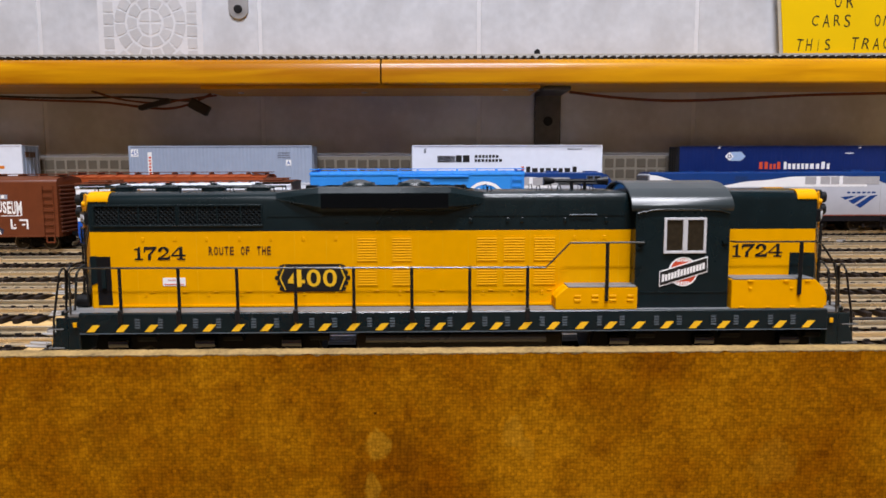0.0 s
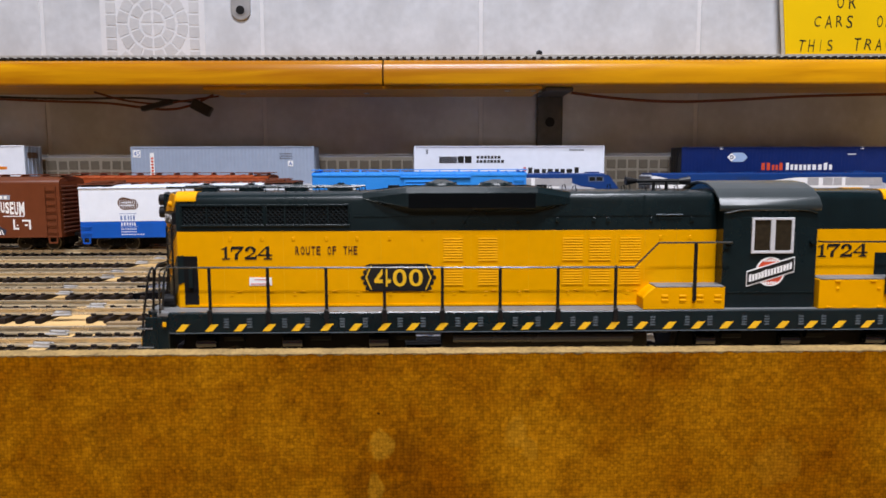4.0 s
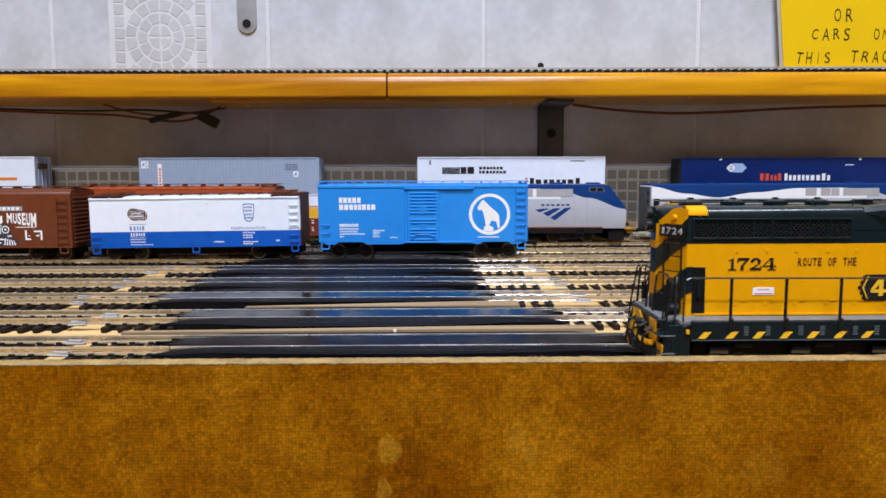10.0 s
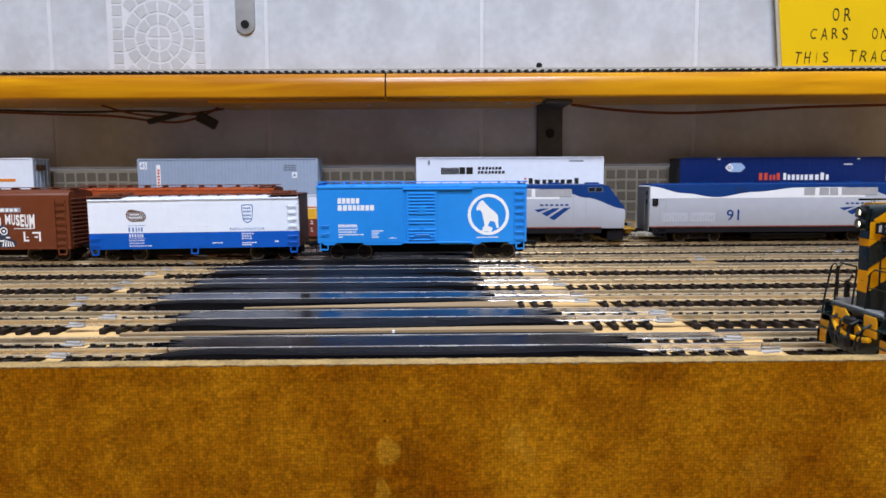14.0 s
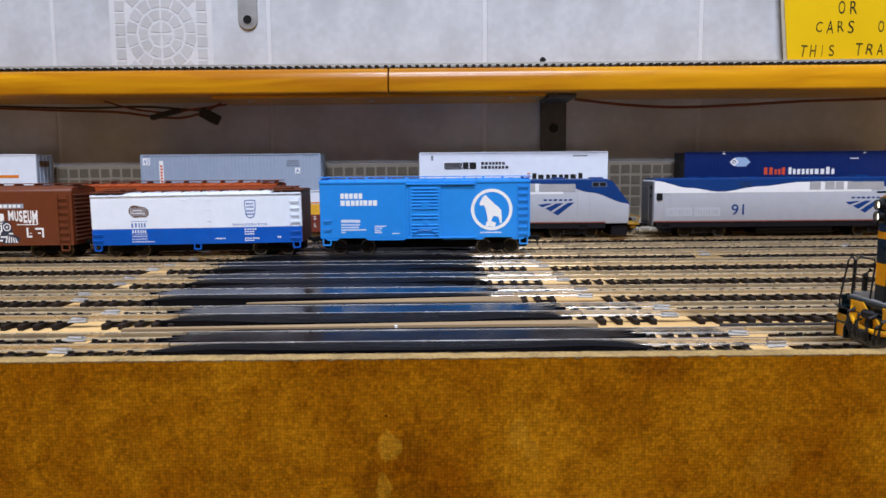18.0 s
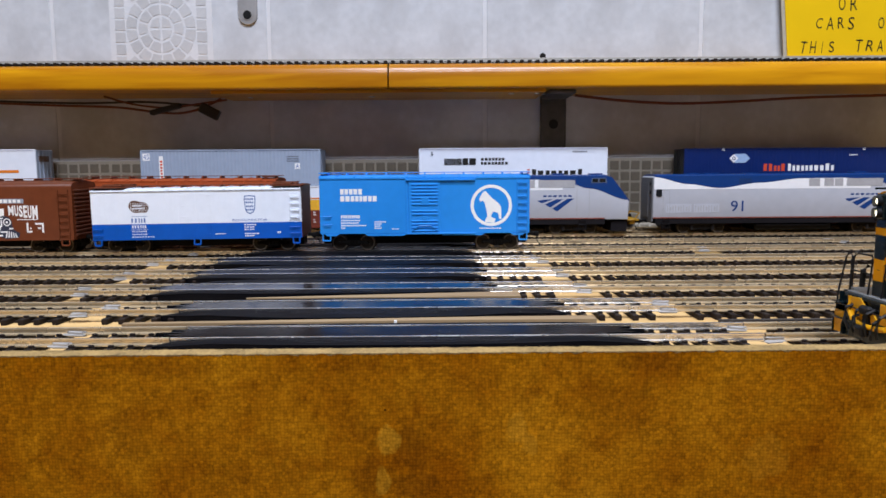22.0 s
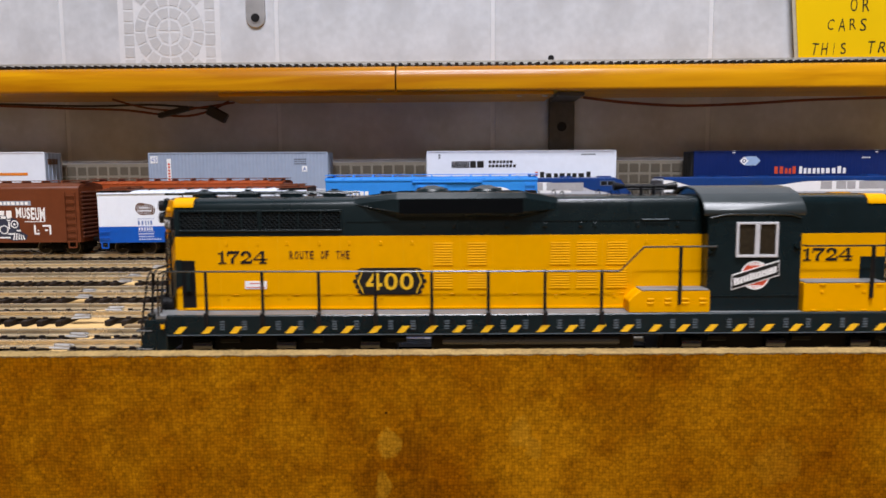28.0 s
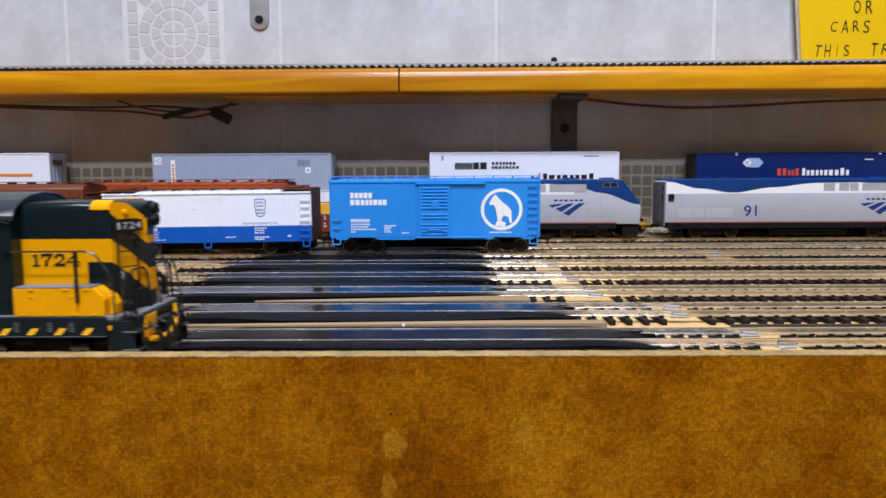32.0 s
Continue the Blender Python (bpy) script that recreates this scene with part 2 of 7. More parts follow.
def mesh_grille():
    """Dark wire mesh over an opening: diagonal wires as relief and tone."""
    m = bpy.data.materials.new("woven_wire_grille")
    m.use_nodes = True
    n, l = m.node_tree.nodes, m.node_tree.links
    b = n["Principled BSDF"]
    tc, sep = n.new("ShaderNodeTexCoord"), n.new("ShaderNodeSeparateXYZ")
    l.new(tc.outputs["Object"], sep.inputs[0])
    hs = []
    for op in ("ADD", "SUBTRACT"):
        a, mu, si = n.new("ShaderNodeMath"), n.new("ShaderNodeMath"), n.new("ShaderNodeMath")
        a.operation, mu.operation, si.operation = op, "MULTIPLY", "SINE"
        mu.inputs[1].default_value = 2 * math.pi / 0.00125
        l.new(sep.outputs["X"], a.inputs[0]), l.new(sep.outputs["Z"], a.inputs[1])
        l.new(a.outputs[0], mu.inputs[0]), l.new(mu.outputs[0], si.inputs[0])
        hs.append(si)
    mx, ramp = n.new("ShaderNodeMath"), n.new("ShaderNodeValToRGB")
    mx.operation = "MAXIMUM"
    l.new(hs[0].outputs[0], mx.inputs[0]), l.new(hs[1].outputs[0], mx.inputs[1])
    e = ramp.color_ramp.elements
    e[0].position, e[0].color, e[1].position, e[1].color = 0.55, (0.003, 0.004, 0.005, 1), 0.95, (0.010, 0.014, 0.015, 1)
    l.new(mx.outputs[0], ramp.inputs["Fac"]), l.new(ramp.outputs[0], b.inputs["Base Color"])
    b.inputs["Roughness"].default_value, b.inputs["Specular IOR Level"].default_value = 0.5, 0.08
    bp = n.new("ShaderNodeBump")
    bp.inputs["Distance"].default_value = 0.0003
    l.new(mx.outputs[0], bp.inputs["Height"]), l.new(bp.outputs[0], b.inputs["Normal"])
    return m


YELLOW = mat("loco_yellow", (0.73, 0.328, 0.0006), 0.48, spec=0.1, var=0.07, scale=260, bump=0.05)
GREEN = mat("loco_dark_green", (0.0048, 0.0118, 0.0140), 0.27, spec=0.36, var=0.25, scale=260, bump=0.06)
BLACK = mat("black_plastic", (0.006, 0.006, 0.007), 0.48, spec=0.25, var=0.3, scale=300)
DECKGREY = mat("worn_grey_deck", (0.165, 0.170, 0.172), 0.48, var=0.2, scale=500, bump=0.3, bscale=1500)
VENTGREY = mat("grey_blue_vent", (0.080, 0.105, 0.125), 0.5)
HANDRAIL = mat("satin_black_handrail", (0.016, 0.018, 0.018), 0.28, spec=0.6)
WHITE = mat("white_print", (0.80, 0.80, 0.80), 0.45, var=0.05)
REDP = mat("red_print", (0.62, 0.075, 0.03), 0.45, var=0.06)
MAROON = mat("dark_maroon_print", (0.055, 0.014, 0.006), 0.45)
INK = mat("black_print", (0.012, 0.011, 0.010), 0.45)
GOLD = mat("gold_print", (0.78, 0.45, 0.02), 0.45, var=0.05)
FRAMEGREY = mat("window_frame_grey", (0.55, 0.55, 0.57), 0.4, var=0.08)
LENS = mat("lit_lamp_lens", (0.9, 0.85, 0.75), 0.15, emit=4.0)
DIMLENS = mat("clear_lamp_lens", (0.20, 0.19, 0.19), 0.08, emit=0.04)
NICKEL = mat("bright_nickel_rail", (0.80, 0.77, 0.72), 0.22, metal=0.88, spec=0.6, var=0.12, scale=400)
STEEL = mat("nickel_silver_rail", (0.66, 0.55, 0.38), 0.26, metal=0.68, spec=0.5, var=0.15, scale=400)
# Greyer, rougher rail material for the shelf track.
DULLRAIL = mat("dull_rail", (0.42, 0.40, 0.37), 0.55, metal=0.3, spec=0.3, var=0.2, scale=400)
WHEELM = mat("dark_wheel_steel", (0.028, 0.025, 0.023), 0.45, metal=0.2, spec=0.2)
TIRE = mat("bright_wheel_rim", (0.22, 0.19, 0.16), 0.4, metal=0.6)
HUB = mat("steel_axle_end", (0.30, 0.30, 0.30), 0.4, metal=0.7)
SCREEN = mat("dead_black_screen", (0.0025, 0.003, 0.0035), 0.8, spec=0.04)
TIEM = mat("brown_black_tie", (0.014, 0.009, 0.007), 0.65, spec=0.2, var=0.3, random_tone=0.25)
RAMP = mat("dull_black_ramp", (0.0028, 0.003, 0.0045), 0.5, spec=0.04, var=0.7, scale=420, bump=0.2, bscale=500, stretch=(0.12, 1, 1), stain=0.3, stain_scale=260, stain_colour=(0.012, 0.012, 0.014))
# Greyer than the ramp: the sheen on lit grooves is put into this colour.
RIBSHEEN = mat("groove_sheen_rib", (0.022, 0.022, 0.025), 0.35, spec=0.3, var=0.8, scale=700, stretch=(0.1, 1, 1))
RUBBED = mat("rubbed_black_rerailer", (0.004, 0.0045, 0.006), 0.34, spec=0.10, var=0.5, scale=180, bump=0.1, bscale=160)
RERAIL = mat("glossy_black_rerailer", (0.004, 0.0045, 0.006), 0.17, spec=0.17, var=0.35, scale=180, bump=0.06, bscale=160)
PLY = pine("bare_plywood", (0.66, 0.44, 0.19), (0.53, 0.33, 0.13), 8, 0.6, 0.0)
# Same plywood, darker: the light's falloff towards the wall is put into the colour.
SHADEPLY = pine("shade_toned_plywood", (0.335, 0.212, 0.078), (0.255, 0.15, 0.052), 8, 0.6, 0.0)
STRIPWOOD = pine("brown_wood_strip", (0.30, 0.21, 0.115), (0.18, 0.115, 0.058), 16, 0.6, 0.0)
SHELFWOOD = pine("varnished_pine", (0.68, 0.325, 0.005), (0.40, 0.145, 0.002), 6, 0.34, 0.4, (0.35, 3.4, 3.4))
BOARD = hardboard_back()
BOARDEDGE = mat("fibreboard_edge", (0.27, 0.178, 0.066), 0.85, var=0.55, scale=1300, bump=0.8, bscale=900)
GRILLE = mesh_grille()
TILE = mat("pale_grey_glazed_tile", (0.53, 0.55, 0.585), 0.35, var=0.13, scale=130, stain=0.7, stain_scale=24, stain_colour=(0.41, 0.42, 0.44), random_tone=0.02)
GROUT = mat("white_grout", (0.60, 0.61, 0.635), 0.8, var=0.05)
# Band grout and mosaic are browner and darker to hold the shelf's shade.
BANDGROUT = mat("shade_toned_band_grout", (0.42, 0.385, 0.32), 0.8, var=0.08)
MOSAIC = mat("shade_toned_mosaic_piece", (0.215, 0.190, 0.150), 0.4, var=0.08, random_tone=0.06)
DECOR = mat("grey_inlay_piece", (0.485, 0.49, 0.505), 0.35, var=0.06, random_tone=0.05)
# Unseen room walls and ceiling; brown chosen to warm the light they bounce.
PLASTER = mat("bounce_tinted_plaster", (0.134, 0.084, 0.039), 0.9, var=0.06, scale=12)
FLOORM = mat("grey_floor", (0.12, 0.10, 0.075), 0.7, scale=10)
LINT = mat("pale_lint", (0.16, 0.15, 0.14), 0.8, random_tone=0.3)
SIGN = mat("yellow_paper", (0.74, 0.48, 0.004), 0.7, spec=0.1, var=0.04, scale=40, bump=0.1, bscale=60)
ZINC = mat("zinc_plate", (0.50, 0.51, 0.53), 0.4, metal=0.7, var=0.15, scale=120)
IRON = mat("dark_iron_bracket", (0.10, 0.095, 0.09), 0.5, metal=0.6, var=0.25, scale=150)
WIRE = mat("dark_red_wire", (0.15, 0.040, 0.016), 0.5)
GNBLUE = mat("sky_blue_plastic", (0.020, 0.240, 0.70), 0.38, var=0.06, scale=220, bump=0.05)
RWHITE = mat("white_plastic", (0.74, 0.79, 0.88), 0.4, var=0.05, scale=200, bump=0.04)
RBLUE = mat("deep_blue_plastic", (0.002, 0.085, 0.44), 0.38, var=0.08, scale=200)
PRINTBLUE = mat("blue_print", (0.13, 0.20, 0.42), 0.5)
BROWN = mat("oxide_brown_plastic", (0.125, 0.031, 0.010), 0.45, var=0.12, scale=200, bump=0.05)
DKBROWN = mat("dark_brown_plastic", (0.085, 0.026, 0.014), 0.5, var=0.12, scale=200)
ORANGER = mat("orange_red_plastic", (0.37, 0.070, 0.018), 0.45, var=0.1, scale=200)
SILVER = mat("silver_grey_paint", (0.43, 0.445, 0.50), 0.36, var=0.05, scale=160)
AMWHITE = mat("loco_white_band", (0.80, 0.81, 0.84), 0.4, var=0.04)
AMBLUE = mat("passenger_blue", (0.004, 0.038, 0.175), 0.35, var=0.08, scale=160)
PALEGREY = mat("pale_grey_grille", (0.36, 0.36, 0.38), 0.5, var=0.15, scale=700)
CONTGREY = mat("grey_blue_container", (0.30, 0.36, 0.47), 0.45, var=0.06, scale=160)
CONTWHITE = mat("white_container", (0.72, 0.76, 0.85), 0.45, var=0.05, scale=160)
CONTBLUE = mat("navy_container", (0.003, 0.017, 0.110), 0.4, var=0.1, scale=160)
CABPANE = mat("dim_cab_pane", (0.026, 0.026, 0.032), 0.25, spec=0.12, var=0.5, scale=220)
DKGLASS = mat("dark_window", (0.015, 0.016, 0.018), 0.08)
CABIN = mat("brown_tinted_pane", (0.028, 0.021, 0.013), 0.12, var=0.4, scale=900)
CLEAR = mat("clear_grey_foil", (0.32, 0.31, 0.30), 0.4, metal=0.3, var=0.2, scale=300, bump=0.5, bscale=500)
ORANGEP = mat("orange_print", (0.70, 0.20, 0.02), 0.5)
BOARDFIG = mat("greyed_white_figure", (0.42, 0.42, 0.43), 0.6)
AMBER = mat("amber_yellow_detail", (0.72, 0.35, 0.002), 0.45)

# ---- tools for building, in millimetres ----
K = 0.001


def bm_new():
    return bmesh.new()


def box(bm, x0, x1, y0, y1, z0, z1, b=0.0, seg=1):
    vs = [bm.verts.new((x, y, z)) for x in (x0, x1) for y in (y0, y1) for z in (z0, z1)]
    fs = [bm.faces.new([vs[i] for i in f]) for f in ((0, 1, 3, 2), (4, 6, 7, 5), (0, 4, 5, 1), (2, 3, 7, 6), (0, 2, 6, 4), (1, 5, 7, 3))]
    if b:
        es = list({e for f in fs for e in f.edges})
        bmesh.ops.bevel(bm, geom=es, offset=b, segments=seg, affect="EDGES", profile=0.5)
    return bm


def prism(bm, pts, axis, a, c, b=0.0, seg=1):
    """A polygon, extruded along an axis from a to c: 'y' takes (x, z), 'x' takes (y, z), 'z' takes (x, y)."""
    put = {"y": lambda p, s: (p[0], s, p[1]), "x": lambda p, s: (s, p[0], p[1]), "z": lambda p, s: (p[0], p[1], s)}[axis]
    lo, hi = [bm.verts.new(put(p, a)) for p in pts], [bm.verts.new(put(p, c)) for p in pts]
    fs = [bm.faces.new(lo), bm.faces.new(hi[::-1])]
    k = len(pts)
    for i in range(k):
        fs.append(bm.faces.new((lo[i], hi[i], hi[(i + 1) % k], lo[(i + 1) % k])))
    bmesh.ops.recalc_face_normals(bm, faces=fs)
    if b:
        bmesh.ops.bevel(bm, geom=list({e for f in fs for e in f.edges}), offset=b, segments=seg, affect="EDGES", profile=0.5)
    return bm


def cyl(bm, c, r, h, axis="z", n=16, r2=None):
    """A cylinder or cone about a centre, along an axis."""
    turn = {"z": Matrix(), "y": Matrix.Rotation(math.pi / 2, 4, "X"), "x": Matrix.Rotation(math.pi / 2, 4, "Y")}[axis]
    bmesh.ops.create_cone(bm, cap_ends=True, segments=n, radius1=r, radius2=r if r2 is None else r2, depth=h, matrix=Matrix.Translation(c) @ turn)
    return bm


def tube(bm, pts, r, n=6):
    """A round bar that follows points."""
    pts = [Vector(p) for p in pts]
    rings = []
    for i, p in enumerate(pts):
        d = (pts[min(i + 1, len(pts) - 1)] - pts[max(i - 1, 0)]).normalized()
        side = d.cross(Vector((0, 0, 1))) if abs(d.z) < 0.95 else d.cross(Vector((1, 0, 0)))
        side.normalize()
        up = side.cross(d)
        rings.append([bm.verts.new(p + r * (side * math.cos(a) + up * math.sin(a))) for a in [2 * math.pi * j / n for j in range(n)]])
    for a, c in zip(rings, rings[1:]):
        for j in range(n):
            bm.faces.new((a[j], a[(j + 1) % n], c[(j + 1) % n], c[j]))
    bm.faces.new(rings[0][::-1]), bm.faces.new(rings[-1])
    return bm


def disc(cx, cz, r, n=32, sx=1.0):
    return [(cx + sx * r * math.cos(2 * math.pi * i / n), cz + r * math.sin(2 * math.pi * i / n)) for i in range(n)]


def ring(bm, cx, cz, r0, r1, y0, y1, n=40):
    """A flat ring that faces along y."""
    vs = []
    for i in range(n):
        c, s = math.cos(2 * math.pi * i / n), math.sin(2 * math.pi * i / n)
        vs.append([bm.verts.new((cx + r * c, y, cz + r * s)) for r, y in ((r0, y0), (r1, y0), (r1, y1), (r0, y1))])
    for i in range(n):
        a, c = vs[i], vs[(i + 1) % n]
        for j in range(4):
            bm.faces.new((a[j], c[j], c[(j + 1) % 4], a[(j + 1) % 4]))
    return bm


def mesh_of(name, bm, material, smooth=False):
    bmesh.ops.recalc_face_normals(bm, faces=bm.faces[:])
    bm.transform(Matrix.Scale(K, 4))
    me = bpy.data.meshes.new(name)
    bm.to_mesh(me)
    bm.free()
    me.materials.append(material)
    if smooth:
        for p in me.polygons:
            p.use_smooth = True
        me.set_sharp_from_angle(angle=radians(38))
    return me


def part(name, bm, material, parent, label="", smooth=False):
    ob = new(name, mesh_of(name, bm, material, smooth))
    ob.parent = parent
    if label:
        tagged(ob, label)
    return ob


def share(name, me, parent, m):
    """One more piece on a shared mesh."""
    ob = new(name, me)
    ob.parent = parent
    ob.matrix_basis = m
    return ob


def thing(name, m, label, category, group="", kind=""):
    ob = new(name)
    ob.empty_display_size = 0.01
    ob.matrix_basis = m
    return tagged(ob, label, category, group, kind)


def solid(name, bm, material, m, label="", category="", group="", kind="", smooth=False):
    ob = new(name, mesh_of(name, bm, material, smooth))
    ob.matrix_basis = m
    return tagged(ob, label, category, group, kind)


def lettering(words, cx, cz, width, height, y, depth=0.12, m=None, bold=0.0, lean=0.0, space=1.0):
    """Raised letters of the built-in font that face -y, fitted to a width and a height."""
    cu = bpy.data.curves.new("letters", "FONT")
    cu.body, cu.extrude, cu.resolution_u, cu.offset, cu.shear, cu.space_character = words, 0.05, 3, bold, lean, space
    ob = new("letters", cu)
    me = ob.evaluated_get(bpy.context.evaluated_depsgraph_get()).to_mesh()
    bm = bm_new()
    bm.from_mesh(me)
    bpy.data.objects.remove(ob)
    bpy.data.curves.remove(cu)
    xs, ys = [v.co.x for v in bm.verts], [v.co.y for v in bm.verts]
    x0, x1, y0, y1 = min(xs), max(xs), min(ys), max(ys)
    for v in bm.verts:
        v.co = Vector((cx + ((v.co.x - x0) / (x1 - x0) - 0.5) * width, y - depth * (v.co.z > 0), cz + ((v.co.y - y0) / (y1 - y0) - 0.5) * height))
    if m is not None:
        bm.transform(m)
    return bm


def bars(bm, x0, x1, z0, z1, y, n, depth=0.1, seed=1, gap=0.28):
    """A row of plain upright bars in place of letters that are not given."""
    rnd = random.Random(seed)
    w = [rnd.uniform(0.8, 1.2) for _ in range(n)]
    s, x = (x1 - x0) / sum(w), x0
    for k in w:
        box(bm, x, x + s * k * (1 - gap), y - depth, y, z0, z1)
        x += s * k
    return bm


def name_bars(parent, material, x0, x1, z0, z1, y, n, depth=0.1, seed=1, gap=0.28, mixed=False):
    """Plain bars in place of an owner's name, each a part."""
    rnd = random.Random(seed)
    w = [rnd.uniform(0.8, 1.2) for _ in range(n)]
    s, x = (x1 - x0) / sum(w), x0
    for k in w:
        top = z0 + (z1 - z0) * (rnd.choice((0.74, 0.74, 1.0)) if mixed else 1.0)
        part("name_bar", box(bm_new(), x, x + s * k * (1 - gap), y - depth, y, z0, top), material, parent)
        x += s * k


RAILHEAD = 0.005
LEAN = 0.4


def on_track(y, s, z=RAILHEAD, turn=0.0):
    a = radians(LEAN)
    return pose(s * math.cos(a), y + s * math.sin(a), z, 0, 0, LEAN + turn)

# ---- the room and the tiled wall ----
I4 = Matrix()
bm = box(bm_new(), -1700, 1700, -1700, 800, -960, -900)
solid("floor", bm, FLOORM, I4, "grey room floor", "floor", kind="structure")
bm = box(bm_new(), -1700, 1700, -1700, 800, CEILING * 1000, CEILING * 1000 + 60)
solid("ceiling", bm, PLASTER, I4, "brown ceiling out of view, toned to warm bounced light", "ceiling", kind="structure")
for nm, b6 in (("wall_west", (-1700, -1640, -1640, 700)), ("wall_east", (1640, 1700, -1640, 700)), ("wall_south", (-1700, 1700, -1700, -1640))):
    bm = box(bm_new(), *b6, -900, CEILING * 1000)
    solid(nm, bm, PLASTER, I4, "plain brown room wall out of view, toned for bounce", "wall", kind="structure")

bm = box(bm_new(), -1640, 1640, 675.35, 760, -900, CEILING * 1000)
wall = solid("wall_north", bm, GROUT, I4, "wall of pale grey glazed tiles with white joints", "wall", kind="structure")
JOINT, PITCH = 40.3, 200.4
BAND = 68.5
bm = box(bm_new(), -98.4, 98.4, 674.6, 678, 0, 197.2, 0.6, 2)
tile_mesh = mesh_of("tile", bm, TILE)
for k in range(-5, 5):
    for r in range(3):
        share("tile", tile_mesh, wall, pose(K * (JOINT + PITCH * (k + 0.5)), 0, K * (BAND + 1.6 + PITCH * r)))
# small squares in the band below
part("band_grout", box(bm_new(), -1600, 1600, 675.15, 675.6, -10, BAND + 0.5), BANDGROUT, wall, "grout bed of the mosaic band, toned for shelf shade")
bm = box(bm_new(), -4.35, 4.35, 674.85, 678, -4.35, 4.35, 0.9, 2)
chip = mesh_of("mosaic_square", bm, MOSAIC)
rest = bm_new()
for r in range(7):
    for c in range(-48, 50):
        x, z = c * 10.05 + 2.0, BAND - 6.4 - r * 10.05
        if any(a < x < b for a, b in ((-352, -262), (-116, -10), (140, 222))):
            share("mosaic_square", chip, wall, pose(K * (x + random.uniform(-0.25, 0.25)), K * random.uniform(-0.2, 0.2), K * (z + random.uniform(-0.25, 0.25)), 0, random.uniform(-2, 2), 0))
        elif abs(x) < 460:
            box(rest, x - 4.3, x + 4.3, 674.9, 678, z - 4.3, z + 4.3)
tagged(part("mosaic_rest", rest, MOSAIC, wall), kind="stuff")
# the inlaid ornament
OX = -259.6
bm = box(bm_new(), OX - 47.5, OX + 47.5, 674.2, 675.0, 150, 268)
part("ornament_panel", bm, GROUT, wall, "white panel inlaid with grey stones")


def inlay(pts):
    part("inlay_stone", prism(bm_new(), pts, "y", 673.9, 674.4), DECOR, wall)


ro = random.Random(12)
for x in (OX - 37.8, OX + 37.8):
    for k in range(-3, 7):
        z = 188.2 + k * 10.9
        inlay([(x - 4.5 + ro.uniform(-0.3, 0.3), z + 1.0), (x + 4.5, z + 0.9), (x + 4.5 + ro.uniform(-0.3, 0.3), z + 9.9), (x - 4.5, z + 10.0)])
for r0, r1, nseg, off in ((0.0, 10.2, 4, 0.0), (11.9, 20.6, 10, 0.5), (22.3, 32.0, 16, 0.0), (33.7, 43.4, 22, 0.5), (45.1, 55.0, 28, 0.0)):
    gap = 0.9 / ((r0 + r1) / 2 + 1)
    for k in range(nseg):
        a0, a1 = 2 * math.pi * (k + off) / nseg + gap, 2 * math.pi * (k + off + 1) / nseg - gap
        ring_in = [(r0 + 0.9, a0), (r0 + 0.9, a1)] if r0 else [(1.3, (a0 + a1) / 2)]
        pts = [(OX + r * math.cos(a), 190.4 + 1.04 * r * math.sin(a)) for r, a in ring_in + [(r1, a1), (r1 + 0.4, (a0 + a1) / 2), (r1, a0)]]
        if max(abs(q[0] - OX) for q in pts) < 34.5 and all(150 < q[1] < 266 for q in pts):
            inlay(pts)

# strap with a screw hole, wall plug
bm = bm_new()
prism(bm, [(-187.6, 320), (-187.6, 202)] + [(-178.7 + 8.9 * math.cos(a), 202 + 8.9 * math.sin(a)) for a in [math.pi + math.pi * i / 12 for i in range(1, 12)]] + [(-169.8, 202), (-169.8, 320)], "y", 672.6, 675, 0.35)
st = solid("metal_strap", bm, ZINC, I4, "zinc-plated steel strap with a round end screwed to the tiles", "strap")
part("screw_hole", cyl(bm_new(), (-178.9, 672.5, 202), 3.9, 1.2, "y", 20), BLACK, st, "dark countersunk hole")
ring_bm = ring(bm_new(), -178.9, 202, 3.9, 4.9, 672.2, 673)
part("rim", ring_bm, ZINC, st)
solid("wall_plug", cyl(bm_new(), (94, 675, 163.4), 2.9, 1.6, "y", 16), BLACK, I4, "dark plug in a drilled hole of the tiles", "plug")

# ---- shelf with a track ----
shelf = thing("shelf", pose(0, 0, 0), "varnished honey-coloured pine shelf board on iron brackets", "shelf")
for x0, x1 in ((-760, -45.6), (-44.2, 760)):
    nose = [(605 + 8 - 8 * math.sin(a), 137.6 + 10.6 * math.cos(a)) for a in [math.pi / 2 * i / 7 for i in range(8)]]
    nose += [(605 + 2.2 - 2.2 * math.cos(a), 129.2 - 2.2 * math.sin(a)) for a in [math.pi / 2 * i / 4 for i in range(5)]]
    part("board", prism(bm_new(), [(674.6, 148.2)] + nose + [(674.6, 127)], "x", x0, x1), SHELFWOOD, shelf, smooth=True)
part("batten", box(bm_new(), -196, 88, 611, 674.4, 124.2, 127, 0.4), SHELFWOOD, shelf, "thin paler batten under the shelf")
for x in (-170, -62, 60, 82):
    part("screw_head", cyl(bm_new(), (x, 640 if x < 0 else 622, 123.9), 2.4, 1.0, "z", 12), ZINC, shelf)
